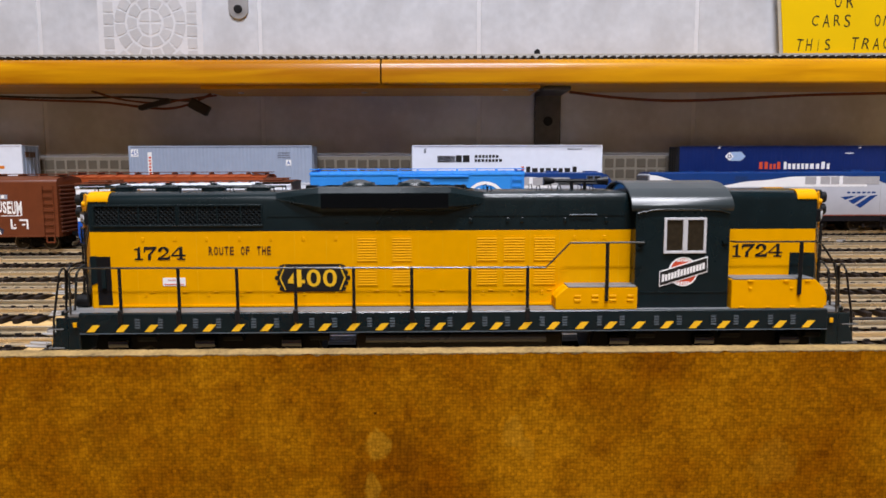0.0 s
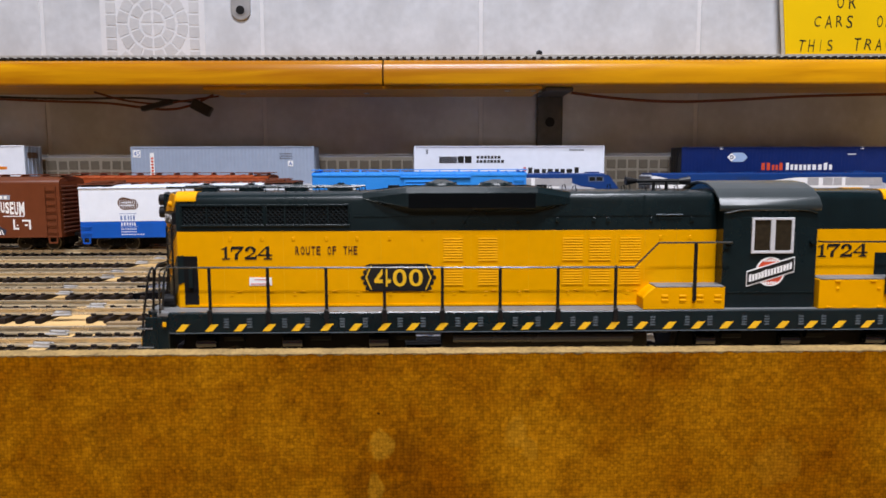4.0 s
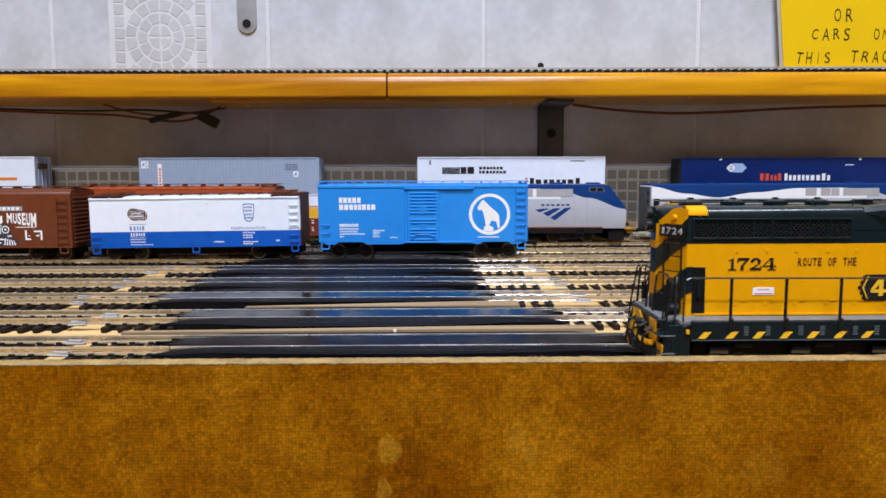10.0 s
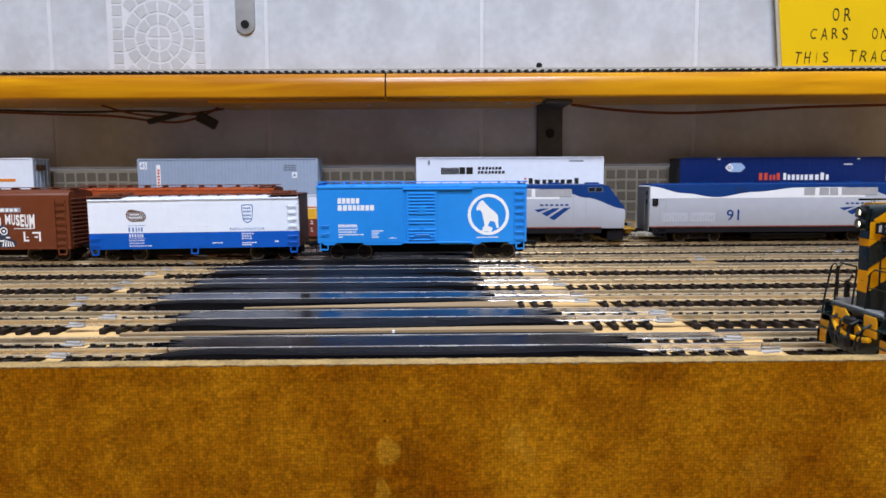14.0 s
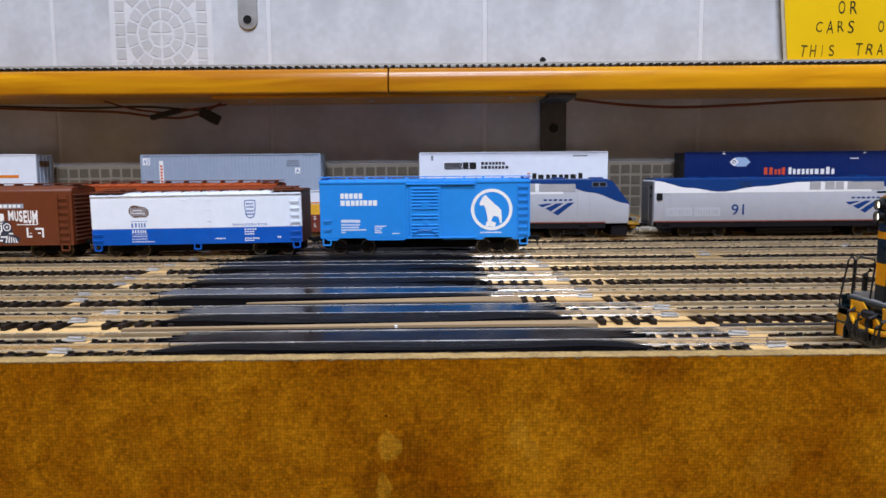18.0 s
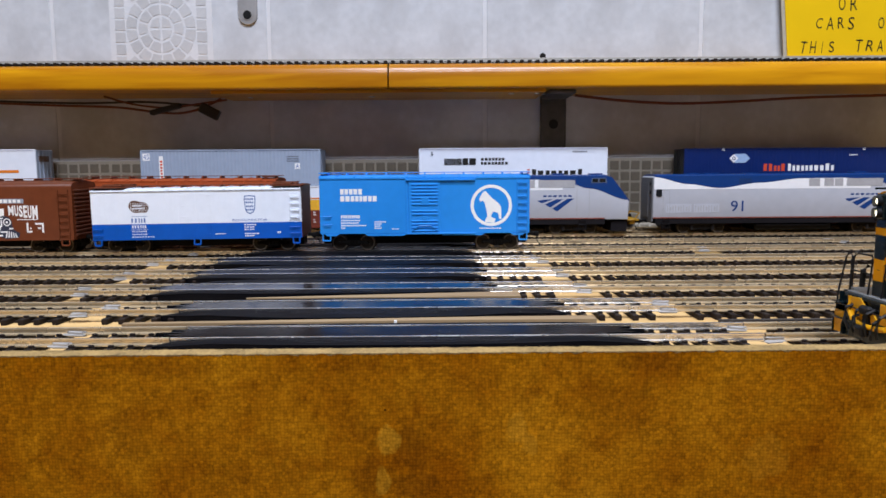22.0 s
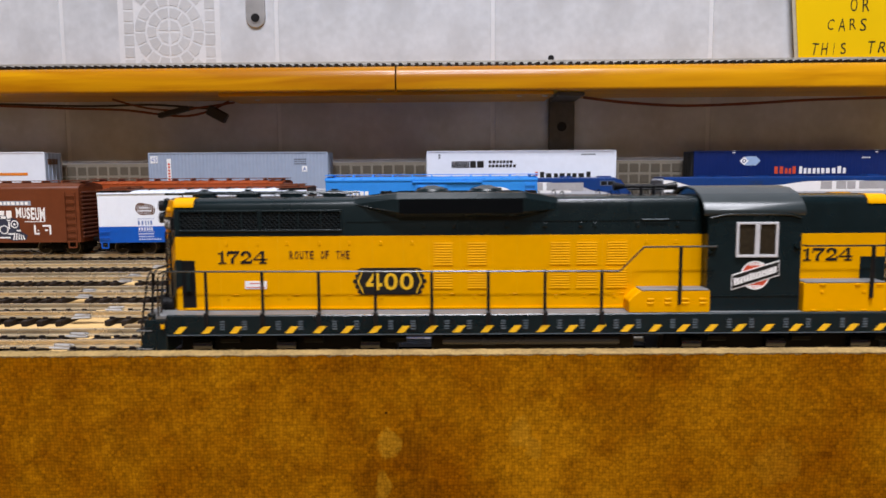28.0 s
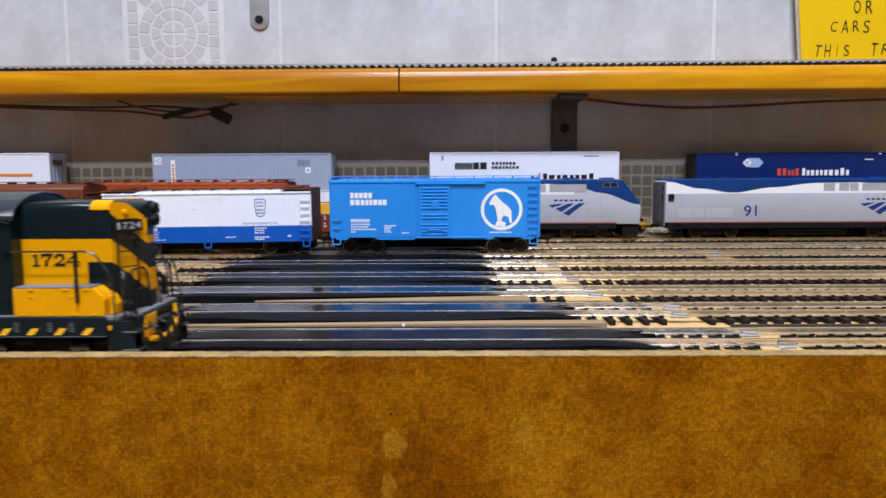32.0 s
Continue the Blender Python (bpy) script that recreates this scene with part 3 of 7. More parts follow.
for bx in (103.6, -520, 640):
    br = thing("shelf_bracket", pose(K * bx, 0, 0), "dark steel angle bracket under the shelf", "bracket", "shelf brackets")
    part("wall_plate", box(bm_new(), -11.8, 11.8, 668, 672 + 2.9, 78.7, 126.8, 0.8), IRON, br)
    part("arm", box(bm_new(), -11.8, 11.8, 618, 667.8, 123.2, 126.8, 0.8), IRON, br)
    part("bolt_hole", cyl(bm_new(), (0, 667.8, 100.5), 4.4, 0.8, "y", 18), BLACK, br)
    part("screw_head", cyl(bm_new(), (-13.5, 640, 125.6), 2.6, 1.6, "z", 12), ZINC, br)


def cable(pts, r, material, label):
    bm, fine = bm_new(), []
    for i in range(len(pts) - 1):
        p0, p1, p2, p3 = (Vector(pts[max(0, min(len(pts) - 1, i + j))]) for j in (-1, 0, 1, 2))
        for s in range(8):
            t = s / 8
            fine.append(0.5 * ((2 * p1) + (p2 - p0) * t + (2 * p0 - 5 * p1 + 4 * p2 - p3) * t * t + (3 * p1 - p0 - 3 * p2 + p3) * t ** 3))
    fine.append(Vector(pts[-1]))
    solid("cable", tube(bm, fine, r, 7), material, I4, label, "cable", "cables under the shelf", smooth=True)


DKWIRE = mat("black_wire", (0.02, 0.017, 0.015), 0.5)
cable([(-420, 650, 122), (-345, 646, 118.5), (-290, 640, 116), (-255, 636, 111.5), (-232, 634, 110), (-214, 636, 114), (-196, 640, 123)], 1.1, WIRE, "dark red wire drooping under the shelf")
cable([(-420, 655, 124), (-330, 652, 121), (-270, 650, 121.5), (-225, 645, 118), (-210, 640, 117), (-198, 640, 122)], 1.0, DKWIRE, "black wire drooping under the shelf")
cable([(-300, 640, 125.5), (-272, 636, 118), (-240, 634, 114.5), (-222, 634, 117), (-190, 636, 121.5)], 0.9, WIRE, "dark red wire drooping under the shelf")
cable([(118, 640, 124), (160, 640, 119), (208, 640, 116.2), (262, 640, 117.6), (330, 642, 121), (450, 645, 123.5)], 1.3, WIRE, "dark red wire drooping under the shelf")
plug = box(bm_new(), -9, 9, -3.5, 3.5, -4.5, 4.5, 1.0)
solid("wire_connector", plug, DKWIRE, pose(-0.2055, 0.636, 0.1115, 0, 28, 0), "black plastic connector hanging on the wires", "connector")
plug = box(bm_new(), -14, 14, -3.5, 3.5, -2.2, 2.2, 1.0)
solid("wire_connector", plug, DKWIRE, pose(-0.243, 0.633, 0.1135, 0, -14, 0), "black taped splice hanging on the wires", "connector")

# track on the shelf, seen from below its edge
up = thing("track", pose(0, 0.6262, 0.1533), "model track laid along the edge of the shelf", "track", "shelf track")
for y in (-8.25, 8.25):
    part("rail", prism(bm_new(), [(y + a, b) for a, b in ((-1.25, -2.54), (1.25, -2.54), (0.4, -1.9), (0.4, -0.8), (0.62, -0.5), (0.5, 0), (-0.5, 0), (-0.62, -0.5), (-0.4, -0.8), (-0.4, -1.9))], "x", -500, 520), DULLRAIL, up)
sm = mesh_of("tie", box(bm_new(), -1.5, 1.5, -15.4, 15, -5.1, -2.5, 0.25), TIEM)
for i in range(122):
    share("tie", sm, up, pose(K * (-415 + 6.8 * i + random.uniform(-0.3, 0.3)), 0, 0, 0, 0, random.uniform(-1, 1)))
part("roadbed", box(bm_new(), -500, 520, -11.0, 16, -5.1, -3.9), TIEM, up, "thin dark roadbed strip")

# sign
SIGNINK = mat("olive_black_marker", (0.022, 0.017, 0.003), 0.6, var=0.3, scale=400)
sg = thing("paper_sign", pose(0, 0, 0), "yellow paper sign with handwritten black capitals leaning on the wall", "sign")
part("sheet", prism(bm_new(), [(317.6, 149), (309.2, 240), (470, 240), (470, 149)], "y", 664, 664.5), SIGN, sg)
part("backing", prism(bm_new(), [(314.5, 149), (306.5, 238), (460, 238), (460, 149)], "y", 665, 665.6), mat("beige_card", (0.42, 0.38, 0.30), 0.7), sg, "beige card behind the sheet")
rs = random.Random(31)
for words, x0, x1, z, h in (("OR", 359.5, 380, 206.6, 11.0), ("CARS", 340, 378.5, 189.2, 10.0), ("ON", 397, 414, 189.2, 10.0), ("THIS", 327.5, 361, 168.4, 10.0), ("TRACK", 377.5, 425, 168.8, 10.0)):
    step = (x1 - x0) / len(words)
    for k, ch in enumerate(words):
        w = (0.10 if ch == "I" else 0.60 + 0.12 * rs.random()) * step
        tilt = Matrix.Translation((x0 + step * (k + 0.45), 0, z)) @ Matrix.Rotation(radians(rs.uniform(-7, 5)), 4, "Y")
        part("letter", lettering(ch, 0, rs.uniform(-0.5, 0.5), w, h * rs.uniform(0.9, 1.12), 664, 0.15, tilt, bold=0.0, lean=0.12), SIGNINK, sg)

# ---- table, front board ----
table = thing("layout_table", pose(0, 0, 0), "long table with a bare plywood top for the tracks", "table")
part("tabletop", box(bm_new(), -800, 800, 152.6, 461, -18, 0), PLY, table)
# Far half split off only to carry the tone of the dimmer side.
part("tabletop", box(bm_new(), -800, 800, 461.4, 674.6, -18, 0), SHADEPLY, table, "plywood board along the wall, darkened for shade")
for x in (-760, 700):
    for y in (190, 600):
        part("leg", box(bm_new(), x, x + 60, y, y + 60, -900, -18, 2), PLY, table)
front = thing("front_board", pose(0, 0, 0, 0, 0, LEAN), "brown fibreboard strip with a mesh-textured stained face", "board")
fb = box(bm_new(), -640, 640, 147.6, 152.0, -150, 20.02)
bmesh.ops.bevel(fb, geom=[e for e in fb.edges if all(v.co.z > 19 for v in e.verts) and abs(e.verts[0].co.y - e.verts[1].co.y) < 1], offset=0.1, segments=2, affect="EDGES")
part("face", fb, BOARD, front)
# the sawn fluffy top edge
rnd = random.Random(4)
fr = bm_new()
xs = [-300 + 0.5 * i for i in range(1201)]
rows = []
for x in xs:
    zz = 20.2 + 0.10 * noise.noise((x * 0.35, 0, 0)) + 0.10 * noise.noise((x * 1.7, 3, 0))
    yy = 0.25 * noise.noise((x * 0.5, 7, 0))
    rows.append([fr.verts.new((x, 147.56 + yy * 0.1, zz - 0.40 - 0.34 * noise.noise((x * 0.55, 1, 5)) - 0.22 * noise.noise((x * 2.1, 4, 5)))), fr.verts.new((x, 147.52 + yy * 0.1, zz - 0.15)), fr.verts.new((x, 147.9 + yy, zz)), fr.verts.new((x, 149.8, zz + 0.1 * noise.noise((x, 2, 2)))), fr.verts.new((x, 151.5 + yy, zz)), fr.verts.new((x, 152.05, zz - 0.5))])
for a, c in zip(rows, rows[1:]):
    for j in range(5):
        fr.faces.new((a[j], a[j + 1], c[j + 1], c[j]))
part("sawn_edge", fr, BOARDEDGE, front, "paler fibrous sawn top edge", smooth=True)

# ---- tracks ----
TRACKS = {"loco": 200.0, "a": 235.2, "b": 284.0, "c": 330.0, "d": 380.0, "e": 435.0, "f": 488.0, "g": 539.0, "h": 598.0, "i": 650.0}
REACH = {"loco": 60, "a": 185, "b": 215, "c": 240, "d": 272, "e": 306, "f": 340, "g": 372, "h": 405, "i": 60}
# g's far side, widened to 44, is a black stand-in for shaded ground.
RERAILERS = {"a": (-93, 65, 18.5, 13.2), "b": (-108, 46, 25.0, 14.8), "c": (-134, 22, 18.4, 24.6), "d": (-134, 20, 24.8, 26.8), "e": (-140, 20, 27.6, 26.2), "f": (-134, 20, 26.0, 24), "g": (-138, 20, 25.0, 44.0)}
# bare stretches where the rails are joined: centre, half length
JOINTS = {"a": ((-124.8, 4.2), (106, 6.2)), "b": ((-141.8, 4.4), (92, 8.2)), "c": ((-169, 5.0), (63.5, 8.4)), "d": ((-171, 3.9), (60.5, 6.6)), "e": ((-173.7, 4.6), (58.8, 7.6)), "f": ((-169.6, 4.0), (181, 8.0)), "g": ((-176, 4.0), (300, 5.0)), "h": (), "loco": (), "i": ()}
RAILPROFILE = [(-1.25, -2.54), (1.25, -2.54), (1.25, -2.15), (0.32, -1.8), (0.32, -0.85), (0.62, -0.6), (0.62, -0.08), (0.5, 0), (-0.5, 0), (-0.62, -0.08), (-0.62, -0.6), (-0.32, -0.85), (-0.32, -1.8), (-1.25, -2.15)]
tm = bm_new()
box(tm, -1.2, 1.2, -14.2, 14.2, -4.95, -2.65, 0.3)
for y in (-8.25, 8.25):
    for dy in (-1.9, 1.9):
        box(tm, -0.9, 0.9, y + dy - 0.55, y + dy + 0.55, -2.62, -1.85, 0.2)
tie_mesh = mesh_of("tie", tm, TIEM)
wm = bm_new()
for y in (-8.25, 8.25):
    box(wm, 0.9, 5.9, y - 1.0, y + 1.0, -4.9, -4.1)
web_mesh = mesh_of("tie_web", wm, TIEM)
joiner_meshes = []
for v in range(4):
    jm, rj = bm_new(), random.Random(20 + v)
    box(jm, -3.4, 3.6, -1.9, 1.7, -2.9, -2.2, 0.3)
    box(jm, -3.0, 2.6, 0.5, 1.4, -2.9, -1.0, 0.25)
    box(jm, -2.6, 3.4, -1.4, -0.5, -2.9, -1.1, 0.25)
    for q in jm.verts:
        q.co += Vector((rj.uniform(-0.9, 0.9), rj.uniform(-0.3, 0.3), rj.uniform(-0.25, 0.35)))
    joiner_meshes.append(mesh_of("rail_joiner", jm, CLEAR))
for key, yc in TRACKS.items():
    tr = thing("track", on_track(K * yc, 0), "straight nickel-silver model track on dark ties", "track", "parallel yard tracks")
    half = 720 if key not in "loco" else 640
    for y in (-8.25, 8.25):
        cuts = [-half, RERAILERS[key][0] + 4, min(JOINTS[key][1][0], 60 if key in "fg" else 110), half] if len(JOINTS[key]) == 2 else [-half, half]
        for k in range(len(cuts) - 1):
            part("rail", prism(bm_new(), [(y + p[0], p[1]) for p in RAILPROFILE], "x", cuts[k] + 0.2, cuts[k + 1] - 0.2), NICKEL if k == 1 else STEEL, tr, "bright rail of the rerailer section" if k == 1 else "")
    x = -REACH[key]
    rr = RERAILERS.get(key, (0, 0, 0, 0))
    while x < REACH[key]:
        if not (rr[0] + 9 < x < rr[1] - 9) and not any(abs(x - j) < r for j, r in JOINTS[key]):
            share("tie", tie_mesh, tr, pose(K * (x + random.uniform(-0.25, 0.25)), 0, 0, 0, 0, random.uniform(-1.2, 1.2)))
            if not any(-r - 7 < x - j < r for j, r in JOINTS[key]) and random.random() < 0.75:
                share("tie_web", web_mesh, tr, pose(K * x, 0, 0))
        x += 6.45
    for j, _ in JOINTS[key]:
        for y in (-8.25, 8.25):
            share("rail_joiner", joiner_meshes[random.randrange(4)], tr, pose(K * (j + random.uniform(-4, 4)), K * y, -0.0001, random.uniform(-4, 4), 0, random.uniform(-1, 1)))

# black plastic rerailers on the tracks
for key, (x0, x1, near, far) in RERAILERS.items():
    rt = thing("rerailer", on_track(K * TRACKS[key], 0), "glossy black plastic rerailer ramp with pointed ends between the rails", "rerailer", "rerailers across the yard")
    m1 = [(x0, -4), (x0 + 6, -1.2), (x0 - 4, 0), (x0 + 6, 1.2), (x0, 4), (x0 + 22, 6.9), (x1 - 22, 6.9), (x1, 4), (x1 - 6, 1.2), (x1 + 4, 0), (x1 - 6, -1.2), (x1, -4), (x1 - 22, -6.9), (x0 + 22, -6.9)]
    part("center_ramp", prism(bm_new(), m1, "z", -4.9, -0.2), RERAIL if key in "abc" else RUBBED, rt)
    for s, w in ((-1, near), (1, far)):
        sb, old = bm_new(), None
        for x, o, z in ((x0 - 4, 9.6, -2.6), (x0 + 6, 12 + w * 0.1, -1.2), (x0 + 20, w * 0.6 + 4, -0.2), (x0 + 40, w - 1.2, -0.15), (x0 + 60, w, -0.15), (x1 - 60, w, -0.15), (x1 - 40, w - 1.2, -0.15), (x1 - 18, w * 0.6 + 4, -0.2), (x1 - 4, 12 + w * 0.1, -1.2), (x1 + 5, 9.6, -2.6)):
            row = [sb.verts.new(c) for c in ((x, s * 9.05, -4.9), (x, s * 9.05, z), (x, s * min(12, o), z), (x, s * o, z - 0.3), (x, s * o, -4.9))]
            if old:
                for j in range(4):
                    sb.faces.new((old[j], old[j + 1], row[j + 1], row[j]))
            else:
                sb.faces.new(row)
            old = row
        sb.faces.new(old[::-1])
        part("side_ramp", sb, RAMP, rt)
        for k in range(6):
            yk = 10.4 + 1.7 * k
            if yk < w - 2.5:
                out = 4 * k + random.uniform(0, 9)
                part("rib", box(bm_new(), x0 + 30 + out, x1 - 28 - out, s * yk - 0.14, s * yk + 0.14, -0.9, -0.08 - 0.035 * k), RIBSHEEN, rt)
# wooden strips between tracks
for pts in ([(-113, 248.9), (-60, 249.9), (0, 251.6), (58, 251.8), (58, 258.0), (20, 257.4), (-30, 255.0), (-113, 251.6)], [(-82, 299.4), (36, 299.6), (36, 311.6), (0, 308.6), (-34, 305.0), (-82, 300.2)]):
    solid("wood_strip", prism(bm_new(), pts, "z", 0, 4.9, 0.08), STRIPWOOD, pose(0, 0, 0, 0, 0, LEAN), "narrow brown wooden strip lying between the tracks", "strip", "strips between the tracks")
# thin black strip between tracks a and b
solid("wood_strip", prism(bm_new(), [(104, 254.6), (235, 254.8), (235, 256.8), (104, 256.6)], "z", 0, 3.4, 0.08), mat("black_strip", (0.03, 0.026, 0.024), 0.6), pose(0, 0, 0, 0, 0, LEAN), "narrow black strip lying between the tracks", "strip", "strips between the tracks")
solid("white_bead", cyl(bm_new(), (-16.6, 247.4, 5.25), 0.6, 0.9, "z", 10), WHITE, I4, "tiny white crumb on the wooden strip", "crumb")
# lint and crumbs on the black ramps
lint, rl = bm_new(), random.Random(21)
for k in range(110):
    key = rl.choice("aabbccddef")
    x0, x1, near, far = RERAILERS[key]
    x, y = rl.uniform(x0 + 8, x1 - 8), TRACKS[key] + rl.uniform(-near, far) * 0.8
    r = rl.uniform(0.05, 0.18)
    z = 1000 * RAILHEAD - 0.1
    box(lint, x - r, x + r * rl.uniform(1, 2.5), y - r, y + r, z, z + rl.uniform(0.1, 0.3))
solid("lint", lint, LINT, pose(0, 0, 0, 0, 0, LEAN), "pale lint and crumbs scattered over the black ramps", "lint", "", "stuff")
# ceiling lamps, both out of view; the rear one is an assumed fill
for nm, x, y in (("a", LAMP_X, -0.25), ("b", LAMP_X - 0.05, -1.10)):
    lp = thing("ceiling_lamp", pose(x, y, CEILING), "long white ceiling lamp, assumed and out of view", "lamp", "ceiling lamps")
    part("housing", box(bm_new(), -370, 370, -80, 80, -60, 0, 4), CONTWHITE, lp)

# ---- the yellow and dark green diesel locomotive ----
LOCO = {}


def arc(cx, cz, r0, r1, a0, a1, n=10, sx=1.0):
    """A band of a ring between two angles, wider in its middle."""
    outer = [(cx + sx * r1 * math.cos(a0 + (a1 - a0) * i / n), cz + r1 * math.sin(a0 + (a1 - a0) * i / n)) for i in range(n + 1)]
    inner = [(cx + sx * (r0 + 0.10 * math.sin(math.pi * i / n) * -1) * math.cos(a0 + (a1 - a0) * i / n), cz + r0 * math.sin(a0 + (a1 - a0) * i / n)) for i in range(n + 1)]
    return outer + inner[::-1]


# slab-serif numerals in a unit box
GLYPHS = {
    "1": [[(0.34, 0.08), (0.68, 0.08), (0.68, 1.0), (0.55, 1.0), (0.34, 0.86)], [(0.0, 0), (1.0, 0), (1.0, 0.1), (0.0, 0.1)], [(0.0, 0.74), (0.32, 0.78), (0.32, 0.88), (0.0, 0.84)]],
    "7": [[(0.0, 0.78), (0.06, 1.0), (0.98, 1.0), (0.98, 0.9), (0.9, 0.8)], [(0.74, 0.82), (0.95, 0.86), (0.54, 0.4), (0.52, 0.0), (0.27, 0.0), (0.31, 0.38)], [(0.0, 0.6), (0.09, 0.6), (0.13, 0.8), (0.0, 0.8)]],
    "2": [arc(0.48, 0.7, 0.16, 0.3, -0.7, 3.3, 12, 1.45), [(0.62, 0.5), (0.86, 0.56), (0.36, 0.2), (0.0, 0.16), (0.0, 0.06)], [(0.0, 0.0), (0.95, 0.0), (1.0, 0.34), (0.91, 0.34), (0.84, 0.2), (0.0, 0.17)], [(0.04, 0.62), (0.3, 0.62), (0.3, 0.78), (0.1, 0.8)]],
    "4": [[(0.58, 0.08), (0.80, 0.08), (0.80, 1.0), (0.68, 1.0), (0.58, 0.9)], [(0.4, 0.0), (0.96, 0.0), (0.96, 0.1), (0.4, 0.1)], [(0.0, 0.28), (1.0, 0.28), (1.0, 0.38), (0.0, 0.38)], [(0.0, 0.36), (0.1, 0.36), (0.68, 0.96), (0.6, 1.0)]],
}


def locomotive():
    lc = thing("diesel_locomotive", on_track(0.200, 0.0055), "yellow and dark green model diesel locomotive with striped side sill", "locomotive")
    SL = 96.0
    # frame and deck
    part("frame", box(bm_new(), -SL, SL, -12, 12, 9.5, 15.5, 0.4), BLACK, lc)
    part("deck", prism(bm_new(), [(-101.2, -12.3), (-97.4, -12.3), (-97.4, -17.6), (97.4, -17.6), (97.4, -12.3), (101.2, -12.3), (101.2, 12.3), (97.4, 12.3), (97.4, 17.6), (-97.4, 17.6), (-97.4, 12.3), (-101.2, 12.3)], "z", 15.6, 16.75, 0.2), DECKGREY, lc, "worn grey anti-slip deck")
    for s in (-1, 1):
        sb = bm_new()
        box(sb, -94.6, 94.6, min(s * 16.6, s * 18.1), max(s * 16.6, s * 18.1), 11.6, 16.75, 0.3)
        sill = part("side_sill", sb, GREEN, lc)
        for i in range(26):
            x = -90.9 + i * 7.22
            ch = prism(bm_new(), [(x - 1.75, 11.95), (x + 0.15, 11.95), (x + 1.75, 13.75), (x - 0.15, 13.75)], "y", s * 18.05, s * 18.2)
            part("stripe", ch, GOLD, sill)
        if s < 0:
            for i in range(-1, 11):
                for dx in (0, 5.75):
                    x = -65.4 + 14.52 * i + dx
                    if -85 < x < 86:
                        vent = part("vent", box(bm_new(), x - 0.75, x + 0.75, -18.16, -18.02, 12.6, 15.5), GREEN, sill)
                        for k in range(4):
                            part("vent_slat", box(bm_new(), x - 0.62, x + 0.62, -18.26, -18.1, 12.85 + k * 0.66, 13.2 + k * 0.66), VENTGREY, vent)
    # hoods: outlines seen from above
    def outline(xa, xb, w, ea, eb):
        p = []
        p += [(xa - ea, -w * 0.2), (xa, -w)] if ea else [(xa, -w)]
        p += [(xb, -w), (xb + eb, -w * 0.2)] if eb else [(xb, -w)]
        p += [(xb + eb, w * 0.2), (xb, w)] if eb else [(xb, w)]
        p += [(xa, w), (xa - ea, w * 0.2)] if ea else [(xa, w)]
        return p

    def hood(name, xa, xb, ea, eb):
        lower = part(name + "_lower", prism(bm_new(), outline(xa, xb, 11.4, ea, eb), "z", 16.7, 36.6, 0.12), YELLOW, lc, "yellow lower hood side")
        ub = prism(bm_new(), outline(xa, xb, 11.4, ea, eb), "z", 36.6, 46.6)
        top = [e for e in ub.edges if all(v.co.z > 46 for v in e.verts)]
        bmesh.ops.bevel(ub, geom=top, offset=2.6, segments=4, affect="EDGES", profile=0.5)
        upper = part(name + "_upper", ub, GREEN, lc, "dark green upper hood", smooth=True)
        return lower, upper

    XE, TAPER = 93.8, 5.7
    lo, up = hood("long_hood", -XE, 45.6, TAPER, 0)
    slo, sup = hood("short_hood", 69.6, XE, 0, TAPER)
    Y = -11.4
    # end trim: yellow brow round the top of the ends, slanted bands down the end
    for xe, d, h, low in ((-XE, -1, up, lo), (XE, 1, sup, slo)):
        for s in (-1, 1):
            prof = [(11.56, 44.3), (11.56, 44.6), (11.3, 45.4), (10.7, 46.1), (9.8, 46.6), (8.8, 46.8), (6.6, 46.8), (6.6, 46.4), (10.4, 45.4), (11.0, 44.3)]
            part("brow", prism(bm_new(), [(s * q, z) for q, z in prof], "x", xe - d * 5.2, xe + d * 0.1), YELLOW, h, "yellow brow along the roof edge", smooth=True)
        # plates on the two slanted corners: yellow trim, number board, dark bands
        L, ang = math.hypot(TAPER, 11.4 * 0.8), math.atan2(11.4 * 0.8, TAPER)
        w = L / 2
        for s in (-1, 1):
            turn = {(-1, -1): -ang, (1, -1): ang, (-1, 1): math.pi + ang, (1, 1): math.pi - ang}[(d, s)]
            f = -d * -s
            base = Matrix.Translation((xe + d * TAPER / 2, s * 6.84, 0)) @ Matrix.Rotation(turn, 4, "Z")

            def plate(name, pts, material, dep, parent, lab=""):
                b2 = prism(bm_new(), [(-f * u * w, z) for u, z in pts], "y", -dep, 0.1)
                b2.transform(base)
                return part(name, b2, material, parent, lab)
            plate("corner_brow", [(-1, 43.6), (-0.62, 41.7), (0.72, 41.7), (0.86, 42.2), (-0.08, 46.0), (-0.5, 46.3), (-1, 46.0)], YELLOW, 0.22, h, "yellow band slanting from the roof edge to the number board")
            plate("nose_trim", [(0.5, 41.7), (1, 41.7), (1, 36.7), (0.55, 36.7), (0.2, 37.9), (0.62, 38.6)], YELLOW, 0.2, h, "yellow trim round the number board")
            plate("nose_trim", [(0.55, 36.55), (1, 36.55), (1, 34.6)], YELLOW, 0.2, low)
            lens = cyl(bm_new(), (f * 0.2 * w, -0.5, 43.5), 0.95, 0.9, "y", 14, 0.6)
            lens.transform(base)
            part("class_light", lens, YELLOW, h, smooth=True)
            nb = plate("number_board", [(-0.9, 38.4), (0.66, 38.4), (0.66, 41.4), (-0.9, 41.4)], BLACK, 0.9, h, "black number board with white figures")
            for k, ch in enumerate("1724"):
                part("board_figure", lettering(ch, w * (0.12 * f - 0.54 + 0.36 * k), 39.9, (0.13 if ch == "1" else 0.27) * w, 1.85, -0.9, 0.12, base, bold=0.008), BOARDFIG, nb)
